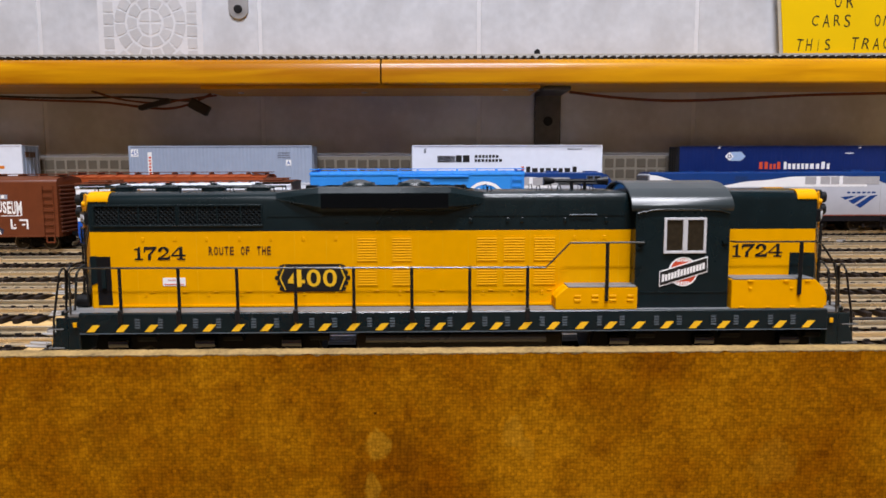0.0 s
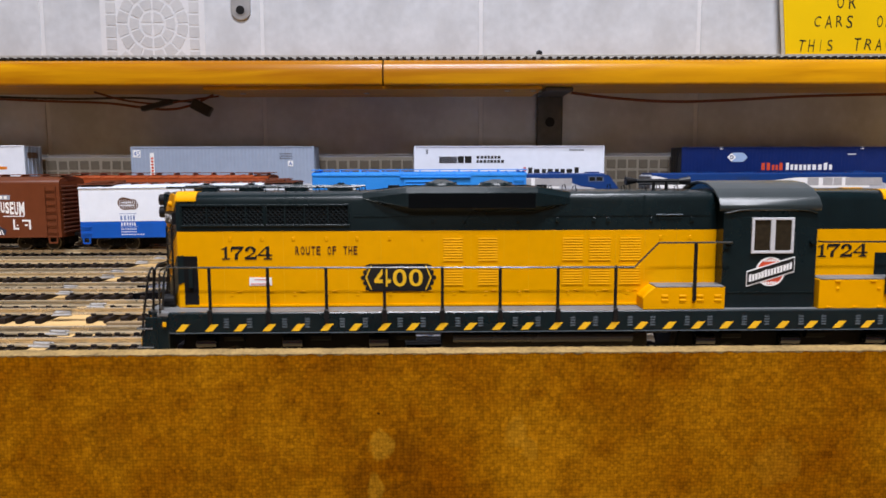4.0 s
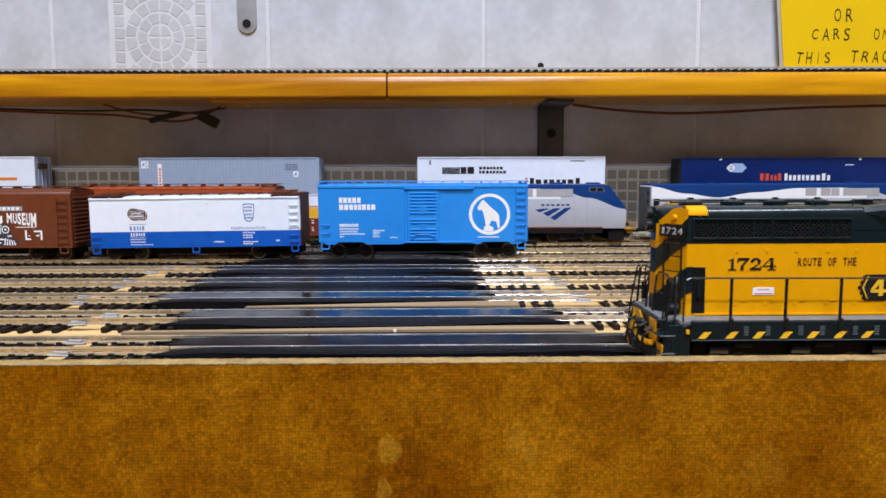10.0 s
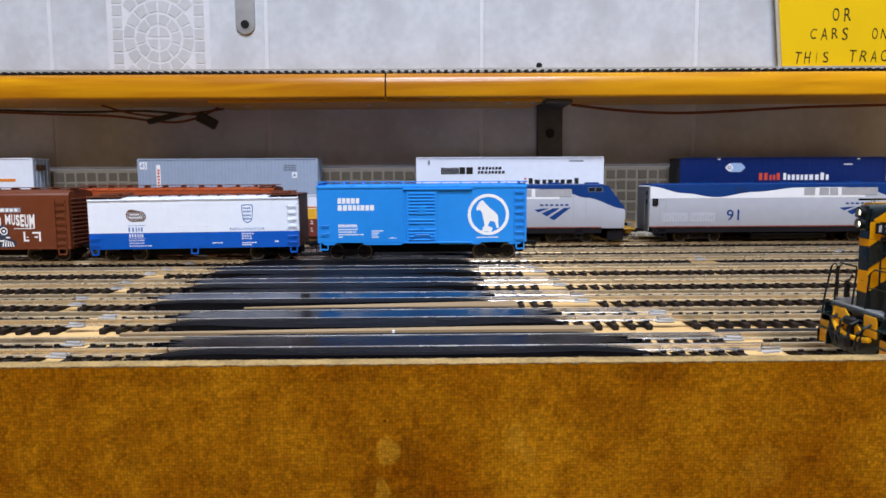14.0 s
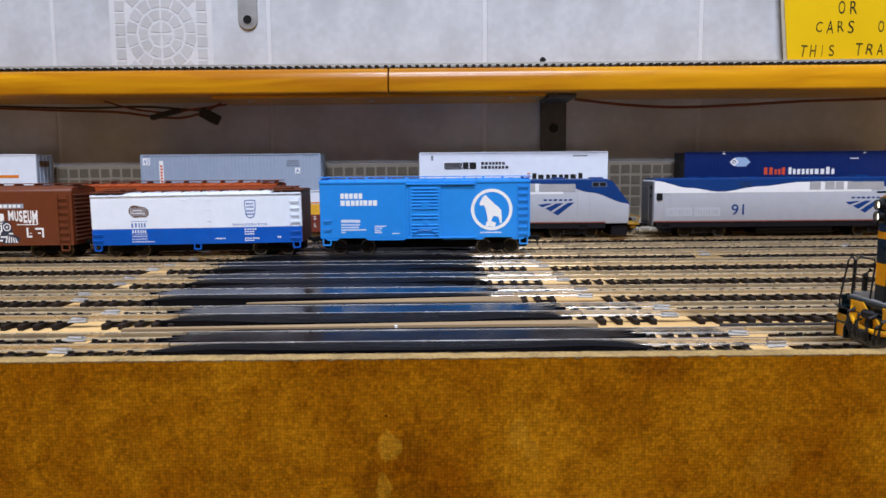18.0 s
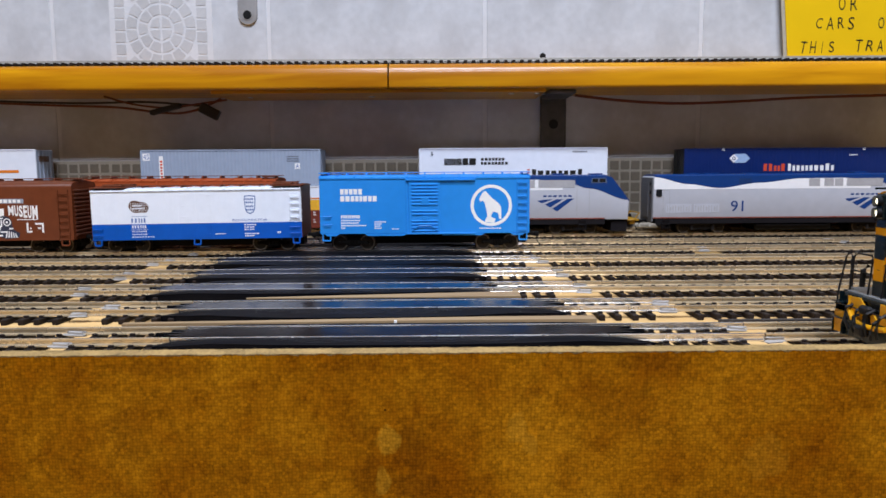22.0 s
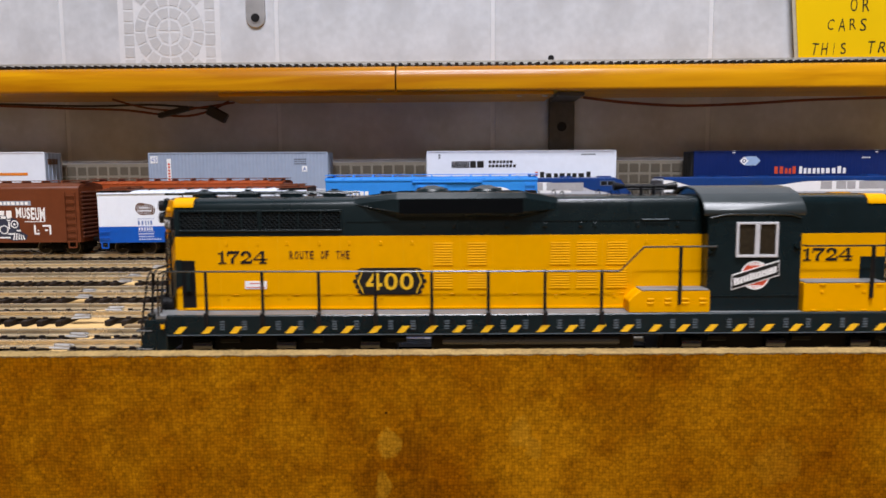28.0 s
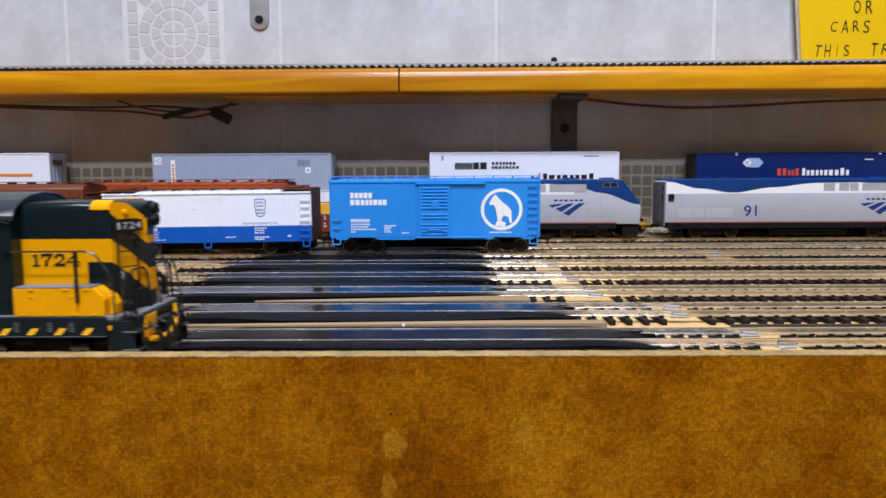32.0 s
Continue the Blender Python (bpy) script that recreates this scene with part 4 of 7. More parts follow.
            plate("slanted_band", [(-1, 36.5), (-0.1, 33.4), (0.25, 31.6), (1, 28.2), (1, 34.5), (0.55, 36.5)], GREEN, 0.16, low, "dark green slanted band")
            plate("slanted_band", [(-1, 30.3), (-0.4, 27.8), (0.3, 24.5), (1, 21.4), (1, 16.8), (-0.28, 16.8), (-0.42, 19.4), (-1, 22.8)], GREEN, 0.16, low, "dark green slanted band")
            y2 = s * 11.4
            side = lambda nm, pts, m, dep, lab="": part(nm, prism(bm_new(), [(xe - d * a, z) for a, z in pts], "y", y2 + s * dep, y2 - s * 0.1), m, low, lab)
            if d < 0:
                side("dark_band", [(0, 30.3), (1.5, 30.4), (1.5, 23.4), (0, 22.8)], GREEN, 0.17, "dark slanted band beside the door")
            else:
                side("dark_band", [(0, 30.3), (6.5, 30.4), (6.5, 23.0), (1.0, 23.0), (0, 22.4)], GREEN, 0.17, "dark block at the corner")
        # ladder of grab irons on the near corner
        q = lambda u, z, o: base_near @ Vector((fn * u * w, -o, z))
        fn = d
        turn = -ang if d < 0 else ang
        base_near = Matrix.Translation((xe + d * TAPER / 2, -6.84, 0)) @ Matrix.Rotation(turn, 4, "Z")
        for u in (-0.78, 0.32):
            part("ladder_post", tube(bm_new(), [q(u, 17.4, 1.0), q(u, 37.6, 1.0)], 0.26, 6), BLACK, low)
        for k in range(5):
            z = 20.4 + k * 4.2
            part("grab_iron", tube(bm_new(), [q(-0.78, z, 1.0), q(0.32, z, 1.0)], 0.2, 5), BLACK, low)
        part("end_handrail", tube(bm_new(), [q(-1.0, 11.0, 4.6), q(-1.0, 18.0, 4.2), q(-0.9, 26.0, 3.4), q(-0.75, 27.6, 2.2), q(-0.6, 28.0, 0.9)], 0.3, 6), HANDRAIL, lc)
        # front plate with lamps
        fx = xe + d * TAPER
        fp = bm_new()
        box(fp, min(fx, fx + d * 0.25), max(fx, fx + d * 0.25), -2.25, 2.25, 36.8, 44.0, 0.1)
        part("end_panel", fp, GREEN, h)
        pod = bm_new()
        box(pod, min(fx, fx + d * 1.0), max(fx, fx + d * 1.0), -1.9, 1.9, 39.0, 46.4, 0.6, 2)
        pd = part("headlight_housing", pod, GREEN, h)
        for z in (41.0, 44.3):
            rim = ring(bm_new(), 0, z, 1.2, 1.55, -0.9, 0.9, 20)
            rim.transform(Matrix.Translation((fx + d * 1.5, 0, 0)) @ Matrix.Rotation(math.pi / 2, 4, "Z"))
            part("headlight_rim", rim, BLACK, pd)
            ln = cyl(bm_new(), (fx + d * 1.2, 0, z), 1.18, 0.6, "x", 18)
            bmesh.ops.bevel(ln, geom=ln.edges[:], offset=0.15, segments=2, affect="EDGES")
            part("headlight", ln, LENS if d < 0 else DIMLENS, pd, "lit white headlight" if d < 0 else "dim clear headlight")
        for z0, z1, m in ((16.9, 21.3, GREEN), (21.3, 27.6, YELLOW), (27.6, 34.6, GREEN), (34.6, 36.7, YELLOW)):
            part("end_door", box(bm_new(), min(fx, fx + d * 0.2), max(fx, fx + d * 0.2), -2.3, 2.3, z0, z1), m, low, "yellow painted end door panel" if m is YELLOW else "dark end door panel")
    # dark recess panels beside the ends
    def plate(name, pts, material, dep=0.18, parent=lo, lab="", y=Y):
        return part(name, prism(bm_new(), pts, "y", y - dep, y + 0.1), material, parent, lab)
    plate("dark_door", [(-92.3, 17.6), (-88.7, 17.6), (-88.8, 30.2), (-92.3, 30.2)], BLACK, 0.24, lo, "dark recessed door opening")
    plate("door_latch", [(-91.0, 22.0), (-90.0, 22.0), (-90.0, 27.0), (-91.0, 27.0)], GREEN, 0.7, lo)
    # panel lines and hinges on the long hood
    for x in (-82.0, -74.3, -66.6, -58.2, -50.0, -41.5, -33.3, -26.5, -18.2, -9.6, -3.2, 3.4, 11.4, 19.4, 27.0, 35.2, 42.5):
        plate("panel_joint", [(x - 0.06, 17.0), (x + 0.06, 17.0), (x + 0.06, 36.4), (x - 0.06, 36.4)], AMBER, 0.05, lo)
    plate("rub_strip", [(-91.5, 17.0), (45.4, 17.0), (45.4, 17.5), (-91.5, 17.5)], YELLOW, 0.4, lo)
    rnd = random.Random(9)
    for x in (-80.2, -72.0, -64.0, -55.5, -47.6, -39.2, -30.8, -22.5, -14.4, -5.6, 7.2, 14.8, 22.6, 31.0, 38.6):
        for z in (20.2, 34.6):
            if z > 30 and -28 < x < 28:
                continue
            hb = box(bm_new(), x - 0.42, x + 0.42, Y - 0.12, Y + 0.1, z - 0.5, z + 0.5, 0.06)
            part("hinge", hb, YELLOW, lo)
        part("latch", box(bm_new(), x + 1.4, x + 2.7, Y - 0.13, Y + 0.1, 20.7, 21.05, 0.05), YELLOW, lo)
    # louvres
    for x0, x1 in ((-25.3, -20.3), (-16.3, -11.3), (5.6, 10.8), (12.6, 18.0), (20.5, 25.9)):
        for z0, z1, k in ((28.6, 34.9, 9), (22.3, 27.8, 8)):
            lv = part("louvre_panel", box(bm_new(), x0 - 0.2, x1 + 0.2, Y - 0.1, Y + 0.1, z0 - 0.2, z1 + 0.2), YELLOW, lo)
            for i in range(k):
                z = z0 + (z1 - z0) * (i + 0.1) / k
                part("slat", prism(bm_new(), [(Y - 0.05, z), (Y - 0.2, z + 0.06), (Y - 0.05, z + (z1 - z0) / k * 0.8)], "x", x0, x1), YELLOW, lv)
    # side lettering
    for host, cxn in ((lo, -76.0), (slo, 78.8)):
        plate_no = part("road_number", box(bm_new(), cxn - 6.4, cxn + 6.4, Y - 0.02, Y + 0.1, 29.1, 32.8), YELLOW, host, "black slab-serif road number 1724")
        for k, ch in enumerate("1724"):
            for pts in GLYPHS[ch]:
                x0, wd = cxn - 6.5 + (0, 2.35, 5.9, 9.3)[k], (2.1, 3.4, 3.2, 3.7)[k]
                part("numeral", prism(bm_new(), [(x0 + wd * a, 29.3 + 3.4 * c) for a, c in pts], "y", Y - 0.12, Y), INK, plate_no)
    for words, x0, x1 in (("ROUTE", -63.7, -56.9), ("OF", -55.4, -52.9), ("THE", -51.3, -47.4)):
        step = (x1 - x0) / len(words)
        for k, ch in enumerate(words):
            part("slogan_letter", lettering(ch, x0 + step * (k + 0.5), 31.55, step * 0.74, 2.2, Y, 0.1, bold=0.02), MAROON, lo)
    cx, cz = -37.0, 24.4
    hexa = lambda a, h, t: [(cx - a, cz - h), (cx + a, cz - h), (cx + a + t, cz), (cx + a, cz + h), (cx - a, cz + h), (cx - a - t, cz)]
    pl = plate("emblem", hexa(7.7, 3.6, 1.5), INK, 0.14, lo, "black six-sided emblem with gold 400")
    for s in (-1, 1):
        part("emblem_line", prism(bm_new(), [(cx + s * 6.9, cz - 3.2), (cx + s * 7.2, cz - 3.2), (cx + s * 8.6, cz), (cx + s * 7.2, cz + 3.2), (cx + s * 6.9, cz + 3.2), (cx + s * 8.2, cz)], "y", Y - 0.2, Y), GOLD, pl)
        for k in range(5):
            part("emblem_scallop", cyl(bm_new(), (cx + s * (7.9 + 1.3 * (1 - abs(k - 2) / 2.2)), Y - 0.07, cz + (k - 2) * 1.4), 0.6, 0.12, "y", 12), INK, pl)
    for k, pts in enumerate(([(0.52, 0.0), (0.80, 0.0), (0.80, 1.0), (0.52, 1.0)], [(0.0, 0.2), (1.0, 0.2), (1.0, 0.4), (0.0, 0.4)], [(0.0, 0.38), (0.24, 0.38), (0.62, 0.86), (0.56, 1.0), (0.46, 1.0)])):
        part("emblem_stroke", prism(bm_new(), [(cx - 6.3 + 4.3 * u, cz - 2.3 + 4.5 * v) for u, v in pts], "y", Y - 0.24 - 0.02 * k, Y), GOLD, pl)
    for x0, x1 in ((-1.5, 2.1), (2.7, 6.3)):
        part("emblem_numeral", lettering("0", cx + (x0 + x1) / 2, cz - 0.05, x1 - x0, 4.6, Y - 0.14, 0.1, bold=0.012), GOLD, pl)
    tag = plate("builder_label", [(-75.6, 22.5), (-69.8, 22.5), (-69.8, 24.6), (-75.6, 24.6)], WHITE, 0.12, lo, "small white label with red print")
    part("print", box(bm_new(), -75.2, -70.2, Y - 0.17, Y, 22.8, 23.0), REDP, tag)
    part("print", bars(bm_new(), -74.2, -71.0, 23.9, 24.15, Y - 0.12, 6, 0.05), REDP, tag)
    # mesh grilles high on the long hood
    for x0, x1 in ((-92.2, -71.6), (-70.6, -49.8)):
        gr = part("radiator_grille", box(bm_new(), x0, x1, Y - 0.15, Y + 0.1, 38.3, 43.0), GRILLE, up, "dark woven wire radiator grille")
        fr = bm_new()
        for a in ((x0 - 0.4, x1 + 0.4, 43.0, 43.5), (x0 - 0.4, x1 + 0.4, 37.8, 38.3), (x0 - 0.45, x0, 38.3, 43), (x1, x1 + 0.45, 38.3, 43)):
            box(fr, a[0], a[1], Y - 0.45, Y + 0.1, a[2], a[3], 0.1)
        part("grille_frame", fr, GREEN, gr)
    for x in (-86, -81, -76, -66, -61, -55):
        part("grille_bar", box(bm_new(), x - 0.15, x + 0.15, Y - 0.3, Y, 38.3, 43), GREEN, up)
    for x in (-28, -20, -6, 4, 13.5, 17.2, 28.4, 39):
        part("latch", box(bm_new(), x - 0.5, x + 0.5, Y - 0.35, Y, 38.6, 39.8, 0.12), GREEN, up)
    part("seam", box(bm_new(), -48.2, 45, Y - 0.12, Y, 40.2, 40.45), GREEN, up)
    # flared air intake on both roof edges
    for s in (-1, 1):
        fb = bm_new()
        secs = ((-46, 0.0, 46.5, 43.4), (-34.8, 1.7, 47.9, 41.4), (-1.2, 1.7, 47.9, 41.4), (7.5, 0.0, 46.5, 43.4))
        rings = []
        for x, o, zt, zb in secs:
            rings.append([fb.verts.new((x, s * q, z)) for q, z in ((8.6, zt), (10.6 + o * 0.55, zt - 0.15), (11.3 + o, zt - 1.6), (11.35 + o, zb + 1.4), (11.35, zb), (8.6, zb))])
        for a, c in zip(rings, rings[1:]):
            for j in range(6):
                fb.faces.new((a[j], a[(j + 1) % 6], c[(j + 1) % 6], c[j]))
        fb.faces.new(rings[0]), fb.faces.new(rings[-1])
        fl = part("air_intake_flare", fb, GREEN, up)
        part("intake_screen", box(bm_new(), -34.2, -1.8, min(s * 12.9, s * 13.15), max(s * 12.9, s * 13.15), 42.4, 46.1), SCREEN, fl, "black intake screen")
    # roof: fans, walkway bars, lift rings
    for x in (-89.3, -77.2, -65.0, -53.0):
        fan = part("radiator_fan", cyl(bm_new(), (x, 0, 46.9), 3.3, 0.9, "z", 26), GREEN, up, smooth=True)
        cap = bm_new()
        cyl(cap, (x, 0, 47.6), 2.9, 0.5, "z", 26, 2.7)
        cyl(cap, (x, 0, 48.1), 2.7, 0.5, "z", 26, 1.5)
        cyl(cap, (x, 0, 48.55), 0.9, 0.4, "z", 14)
        part("fan_cap", cap, GREEN, fan, smooth=True)
        for a in range(5):
            rb = box(bm_new(), -2.75, 2.75, -0.12, 0.12, 0, 0.3)
            rb.transform(Matrix.Translation((x, 0, 47.75)) @ Matrix.Rotation(math.pi * a / 5, 4, "Z"))
            part("fan_rib", rb, GREEN, fan)
    for x in (-25.8, -10.8):
        fan = part("dynamic_brake_fan", cyl(bm_new(), (x, 0, 47.6), 5.2, 0.9, "z", 30), GREEN, up, smooth=True)
        cap = bm_new()
        cyl(cap, (x, 0, 48.3), 4.6, 0.6, "z", 30, 4.2)
        cyl(cap, (x, 0, 48.85), 4.2, 0.5, "z", 30, 2.6)
        cyl(cap, (x, 0, 49.3), 2.6, 0.5, "z", 30, 1.2)
        part("fan_cap", cap, GREEN, fan, smooth=True)
        for a in range(6):
            rb = box(bm_new(), -4.3, 4.3, -0.14, 0.14, 0, 0.4)
            rb.transform(Matrix.Translation((x, 0, 48.4)) @ Matrix.Rotation(math.pi * a / 6, 4, "Z"))
            part("fan_rib", rb, GREEN, fan)
    part("roof_plate", box(bm_new(), -36, 0, -8.7, 8.7, 46.4, 47.45, 0.5), GREEN, up)
    for s in (-1, 1):
        part("roof_rail", tube(bm_new(), [(-97.5, s * 7.2, 47.7), (-70, s * 7.2, 47.75), (-47, s * 7.2, 47.7)], 0.3, 5), GREEN, up)
    for x in (-93, -84, -72, -58, -47.5, -38, 2.8, 9.2, 22.0, 27.5, 36):
        for s in (-1, 1):
            part("lift_ring", tube(bm_new(), [(x - 0.6, s * 7.5, 46.2), (x - 0.5, s * 7.5, 47.7), (x + 0.1, s * 7.5, 48.0), (x + 0.6, s * 7.5, 46.2)], 0.16, 5), GREEN, up)
    for x in (-38.6, 1.6):
        part("exhaust_stack", cyl(bm_new(), (x, 0, 47.3), 1.6, 1.5, "z", 16), BLACK, up)
    for s in (-1, 1):
        part("seam", box(bm_new(), 26.3, 26.7, min(s * 11.5, s * 11.3), max(s * 11.5, s * 11.3), 36.8, 45.5), GREEN, up)
    part("handrail", tube(bm_new(), [(29.5, Y - 0.4, 40.5), (36.5, Y - 0.4, 40.5)], 0.14, 5), VENTGREY, up)
    # horn
    hn = part("horn", tube(bm_new(), [(27.5, -1, 49.0), (38.5, -1, 49.0)], 0.55, 8), BLACK, up, "black twin air horn on the roof")
    for x, d in ((25.8, -1), (40.2, 1)):
        part("horn_bell", cyl(bm_new(), (x, -1, 49.0), 1.25 if d < 0 else 0.6, 3.0, "x", 14, 0.6 if d < 0 else 1.25), BLACK, hn)
    for x in (32, 35.5):
        part("horn_post", cyl(bm_new(), (x, -1, 48.0), 0.5, 3.0, "z", 8), BLACK, hn)
    part("small_horn", tube(bm_new(), [(29, 2.5, 48.2), (42.5, 2.5, 48.2)], 0.4, 6), BLACK, up)
    # cab
    CY = 15.6
    roof = [(-CY, 41.6), (-CY, 42.6), (-14.2, 44.6), (-11.0, 46.7), (-6.5, 48.1), (0, 48.6), (6.5, 48.1), (11.0, 46.7), (14.2, 44.6), (CY, 42.6), (CY, 41.6)]
    cb = bm_new()
    prism(cb, [(-CY, 16.8), (-CY, 42)] + roof[2:-2] + [(CY, 42), (CY, 16.8)], "x", 45.6, 69.6)
    # window openings through the near and far sides are cut as a recess frame
    cab = part("cab", cb, GREEN, lc, "dark green cab with an arched roof")
    rb = prism(bm_new(), [(y * 1.02, z + 0.45) for y, z in roof] + [(y * 1.0, z - 0.1) for y, z in roof[::-1]], "x", 44.4, 70.4, 0.12)
    part("cab_roof", rb, mat("cab_roof_satin", (0.018, 0.027, 0.030), 0.37, spec=0.75, var=0.2, scale=200), cab, "satin dark arched cab roof", smooth=True)
    for s in (-1, 1):
        y0 = s * (CY + 0.02)
        wn = part("cab_window", box(bm_new(), 52.9, 63.4, min(y0, y0 + s * 0.12), max(y0, y0 + s * 0.12), 30.9, 39.8), CABPANE, cab, "two-pane cab side window")
        fr = bm_new()
        for a in ((52.7, 63.5, 39.3, 39.9), (52.7, 63.5, 30.8, 31.5), (52.7, 53.4, 31.5, 39.3), (62.8, 63.5, 31.5, 39.3), (57.5, 58.7, 31.5, 39.3)):
            box(fr, a[0], a[1], min(y0, y0 + s * 0.55), max(y0, y0 + s * 0.55), a[2], a[3], 0.08)
        part("window_frame", fr, FRAMEGREY, wn)
        for x in (53.4, 58.7):
            part("pane", box(bm_new(), x, x + 4.1, min(y0, y0 + s * 0.2), max(y0, y0 + s * 0.2), 31.5, 39.3), CABIN, wn, "brownish glass pane")
        part("rain_gutter", tube(bm_new(), [(45.9, s * (CY + 0.3), 41.0), (49, s * (CY + 0.3), 41.7), (52, s * (CY + 0.3), 42.0), (62, s * (CY + 0.3), 42.0), (67, s * (CY + 0.3), 41.7), (69.3, s * (CY + 0.3), 41.0)], 0.2, 5), GREEN, cab)
        part("belt_seam", box(bm_new(), 45.7, 69.5, min(y0, y0 + s * 0.12), max(y0, y0 + s * 0.12), 20.6, 20.9), GREEN, cab)
    # herald on the cab side: a ring and a slanted plate with plain bars
    y0 = -CY
    hd = part("herald_disc", prism(bm_new(), disc(58.0, 26.1, 3.65, 36), "y", y0 - 0.12, y0 + 0.05), REDP, cab, "round red and white herald with a slanted plate")
    part("herald_rim", ring(bm_new(), 58.0, 26.1, 3.4, 3.75, y0 - 0.18, y0), WHITE, hd)
    sl = lambda a, h, o=0.0: [(58.0 - a, 26.1 - h - a * 0.31 + o), (58.0 + a, 26.1 - h + a * 0.31 + o), (58.0 + a, 26.1 + h + a * 0.31 + o), (58.0 - a, 26.1 + h - a * 0.31 + o)]
    part("herald_plate", prism(bm_new(), sl(6.1, 2.0), "y", y0 - 0.24, y0), WHITE, hd)
    part("herald_plate_face", prism(bm_new(), sl(5.95, 1.75), "y", y0 - 0.28, y0), INK, hd)
    sk = Matrix.Identity(4)
    sk[2][0] = 0.31
    for k in range(14):
        b2 = box(bm_new(), -5.5 + 0.79 * k, -4.9 + 0.79 * k, -0.06, 0, -0.95, 0.95 if k in (0, 5) else 0.7)
        b2.transform(Matrix.Translation((58.0, y0 - 0.28, 26.1)) @ sk)
        part("herald_bar", b2, WHITE, hd)
    for z, n in ((29.0, 7), (23.2, 6)):
        part("herald_small_bars", bars(bm_new(), 56.2, 59.8, z - 0.35, z + 0.35, y0 - 0.12, n, 0.05), WHITE, hd)
    for x in (45.9, 69.4):
        part("rail_knob", cyl(bm_new(), (x + (1.0 if x < 60 else -1.0), -15.9, 33.9), 0.75, 0.8, "y", 12), GREEN, cab)
    # Paler hairline strip drawn as the highlight on the sill's bottom edge.
    part("sill_lip", box(bm_new(), -94.4, 94.4, -18.2, -17.4, 11.42, 11.58), VENTGREY, lc)
    # battery boxes beside the cab
    for pts, nm in (([(25.2, 16.7), (46.0, 16.7), (46.0, 22.4), (28.0, 22.4), (26.2, 20.9), (25.2, 19.7)], "step_box"), ([(70.0, 16.7), (93.9, 16.7), (93.9, 21.0), (93.3, 22.2), (92.3, 23.3), (91.2, 24.2), (70.0, 24.2)], "battery_box")):
        bb = part(nm, prism(bm_new(), pts, "y", -17.2, -11.3, 0.15), YELLOW, lc, "yellow equipment box on the walkway")
        top = max(p[1] for p in pts)
        xs = [p[0] for p in pts if p[1] > top - 0.5]
        part("tread", box(bm_new(), min(xs) + 0.3, max(xs) - 0.3, -17.25, -11.6, top, top + 0.35, 0.1), DECKGREY, bb, "grey tread plate")
        for k in range(4 if nm == "step_box" else 2):
            x = min(xs) + (max(xs) - min(xs)) * (k + 0.4) / (4 if nm == "step_box" else 2)
            if nm == "step_box":
                part("vent_bump", box(bm_new(), x, x + 1.8, -17.4, -17.1, top - 2.6, top - 1.9, 0.15), YELLOW, bb)
                part("vent_bump", box(bm_new(), x, x + 1.8, -17.4, -17.1, top - 3.7, top - 3.0, 0.15), YELLOW, bb)
            else:
                part("latch", box(bm_new(), x, x + 0.9, -17.4, -17.1, top - 2.6, top - 2.0, 0.12), YELLOW, bb)
        if nm == "battery_box":
            for x in (74.0, 83.0, 88.6):
                part("hinge", box(bm_new(), x, x + 1.5, -17.45, -17.1, top - 0.7, top - 0.1, 0.12), YELLOW, bb)
            for x in (72.0, 78.8, 85.0, 90.4):
                part("hinge", box(bm_new(), x, x + 1.3, -17.45, -17.1, 16.9, 17.4, 0.12), YELLOW, bb)
            part("end_cover", prism(bm_new(), [(93.95, 16.8), (95.9, 16.8), (95.9, 19.6), (94.9, 21.9), (93.95, 22.0)], "y", -14.8, -11.4, 0.15), YELLOW, bb)
        fbx = prism(bm_new(), pts, "y", 11.3, 17.2, 0.15)
        part(nm, fbx, YELLOW, lc)
    # handrails with stanchions
    HY = 17.6
    for s in (-1, 1):
        rail = [(-96.6, s * HY, 16.6), (-96.4, s * HY, 26.4), (-96.0, s * HY, 27.6), (-94.8, s * HY, 28.1), (-40, s * HY, 27.85), (22.6, s * HY, 27.65), (28.6, s * HY, 33.8), (47.2, s * HY, 33.85), (47.6, s * 15.7, 33.85)]
        part("handrail", tube(bm_new(), rail, 0.26, 6), HANDRAIL, lc)
        for k in range(8):
            x = -84.0 + 14.57 * k
            st = bm_new()
            box(st, x - 0.40, x + 0.40, s * HY - 0.22, s * HY + 0.22, 16.0, 28.1, 0.12)
            box(st, x - 0.62, x + 0.62, s * 18.3 - 0.2, s * 18.3 + 0.2, 14.0, 17.4, 0.15)
            part("stanchion", st, BLACK, lc)
        part("stanchion", box(bm_new(), 37.6, 38.5, s * HY - 0.22, s * HY + 0.22, 18.9, 33.9, 0.12), BLACK, lc)
        rail = [(69.9, s * 15.8, 33.85), (70.4, s * HY, 33.85), (90.5, s * HY, 33.85), (92.4, s * HY, 33.0), (95.6, s * HY, 28.4), (96.6, s * HY, 24.0), (96.8, s * HY, 16)]
        part("handrail", tube(bm_new(), rail, 0.26, 6), HANDRAIL, lc)
        part("stanchion", box(bm_new(), 86.6, 87.6, s * HY - 0.22, s * HY + 0.22, 20.3, 33.9, 0.12), BLACK, lc)
    # end platforms: steps, pilot, railings, coupler
    for d in (-1, 1):
        X = lambda v: d * v
        for y in (-17.6, 12.2):
            part("step_well", prism(bm_new(), [(X(94.6), 3), (X(97.6), 3), (X(97.6), 15.5), (X(94.6), 15.5)], "y", y, y + 5.4, 0.2), GREEN, lc)
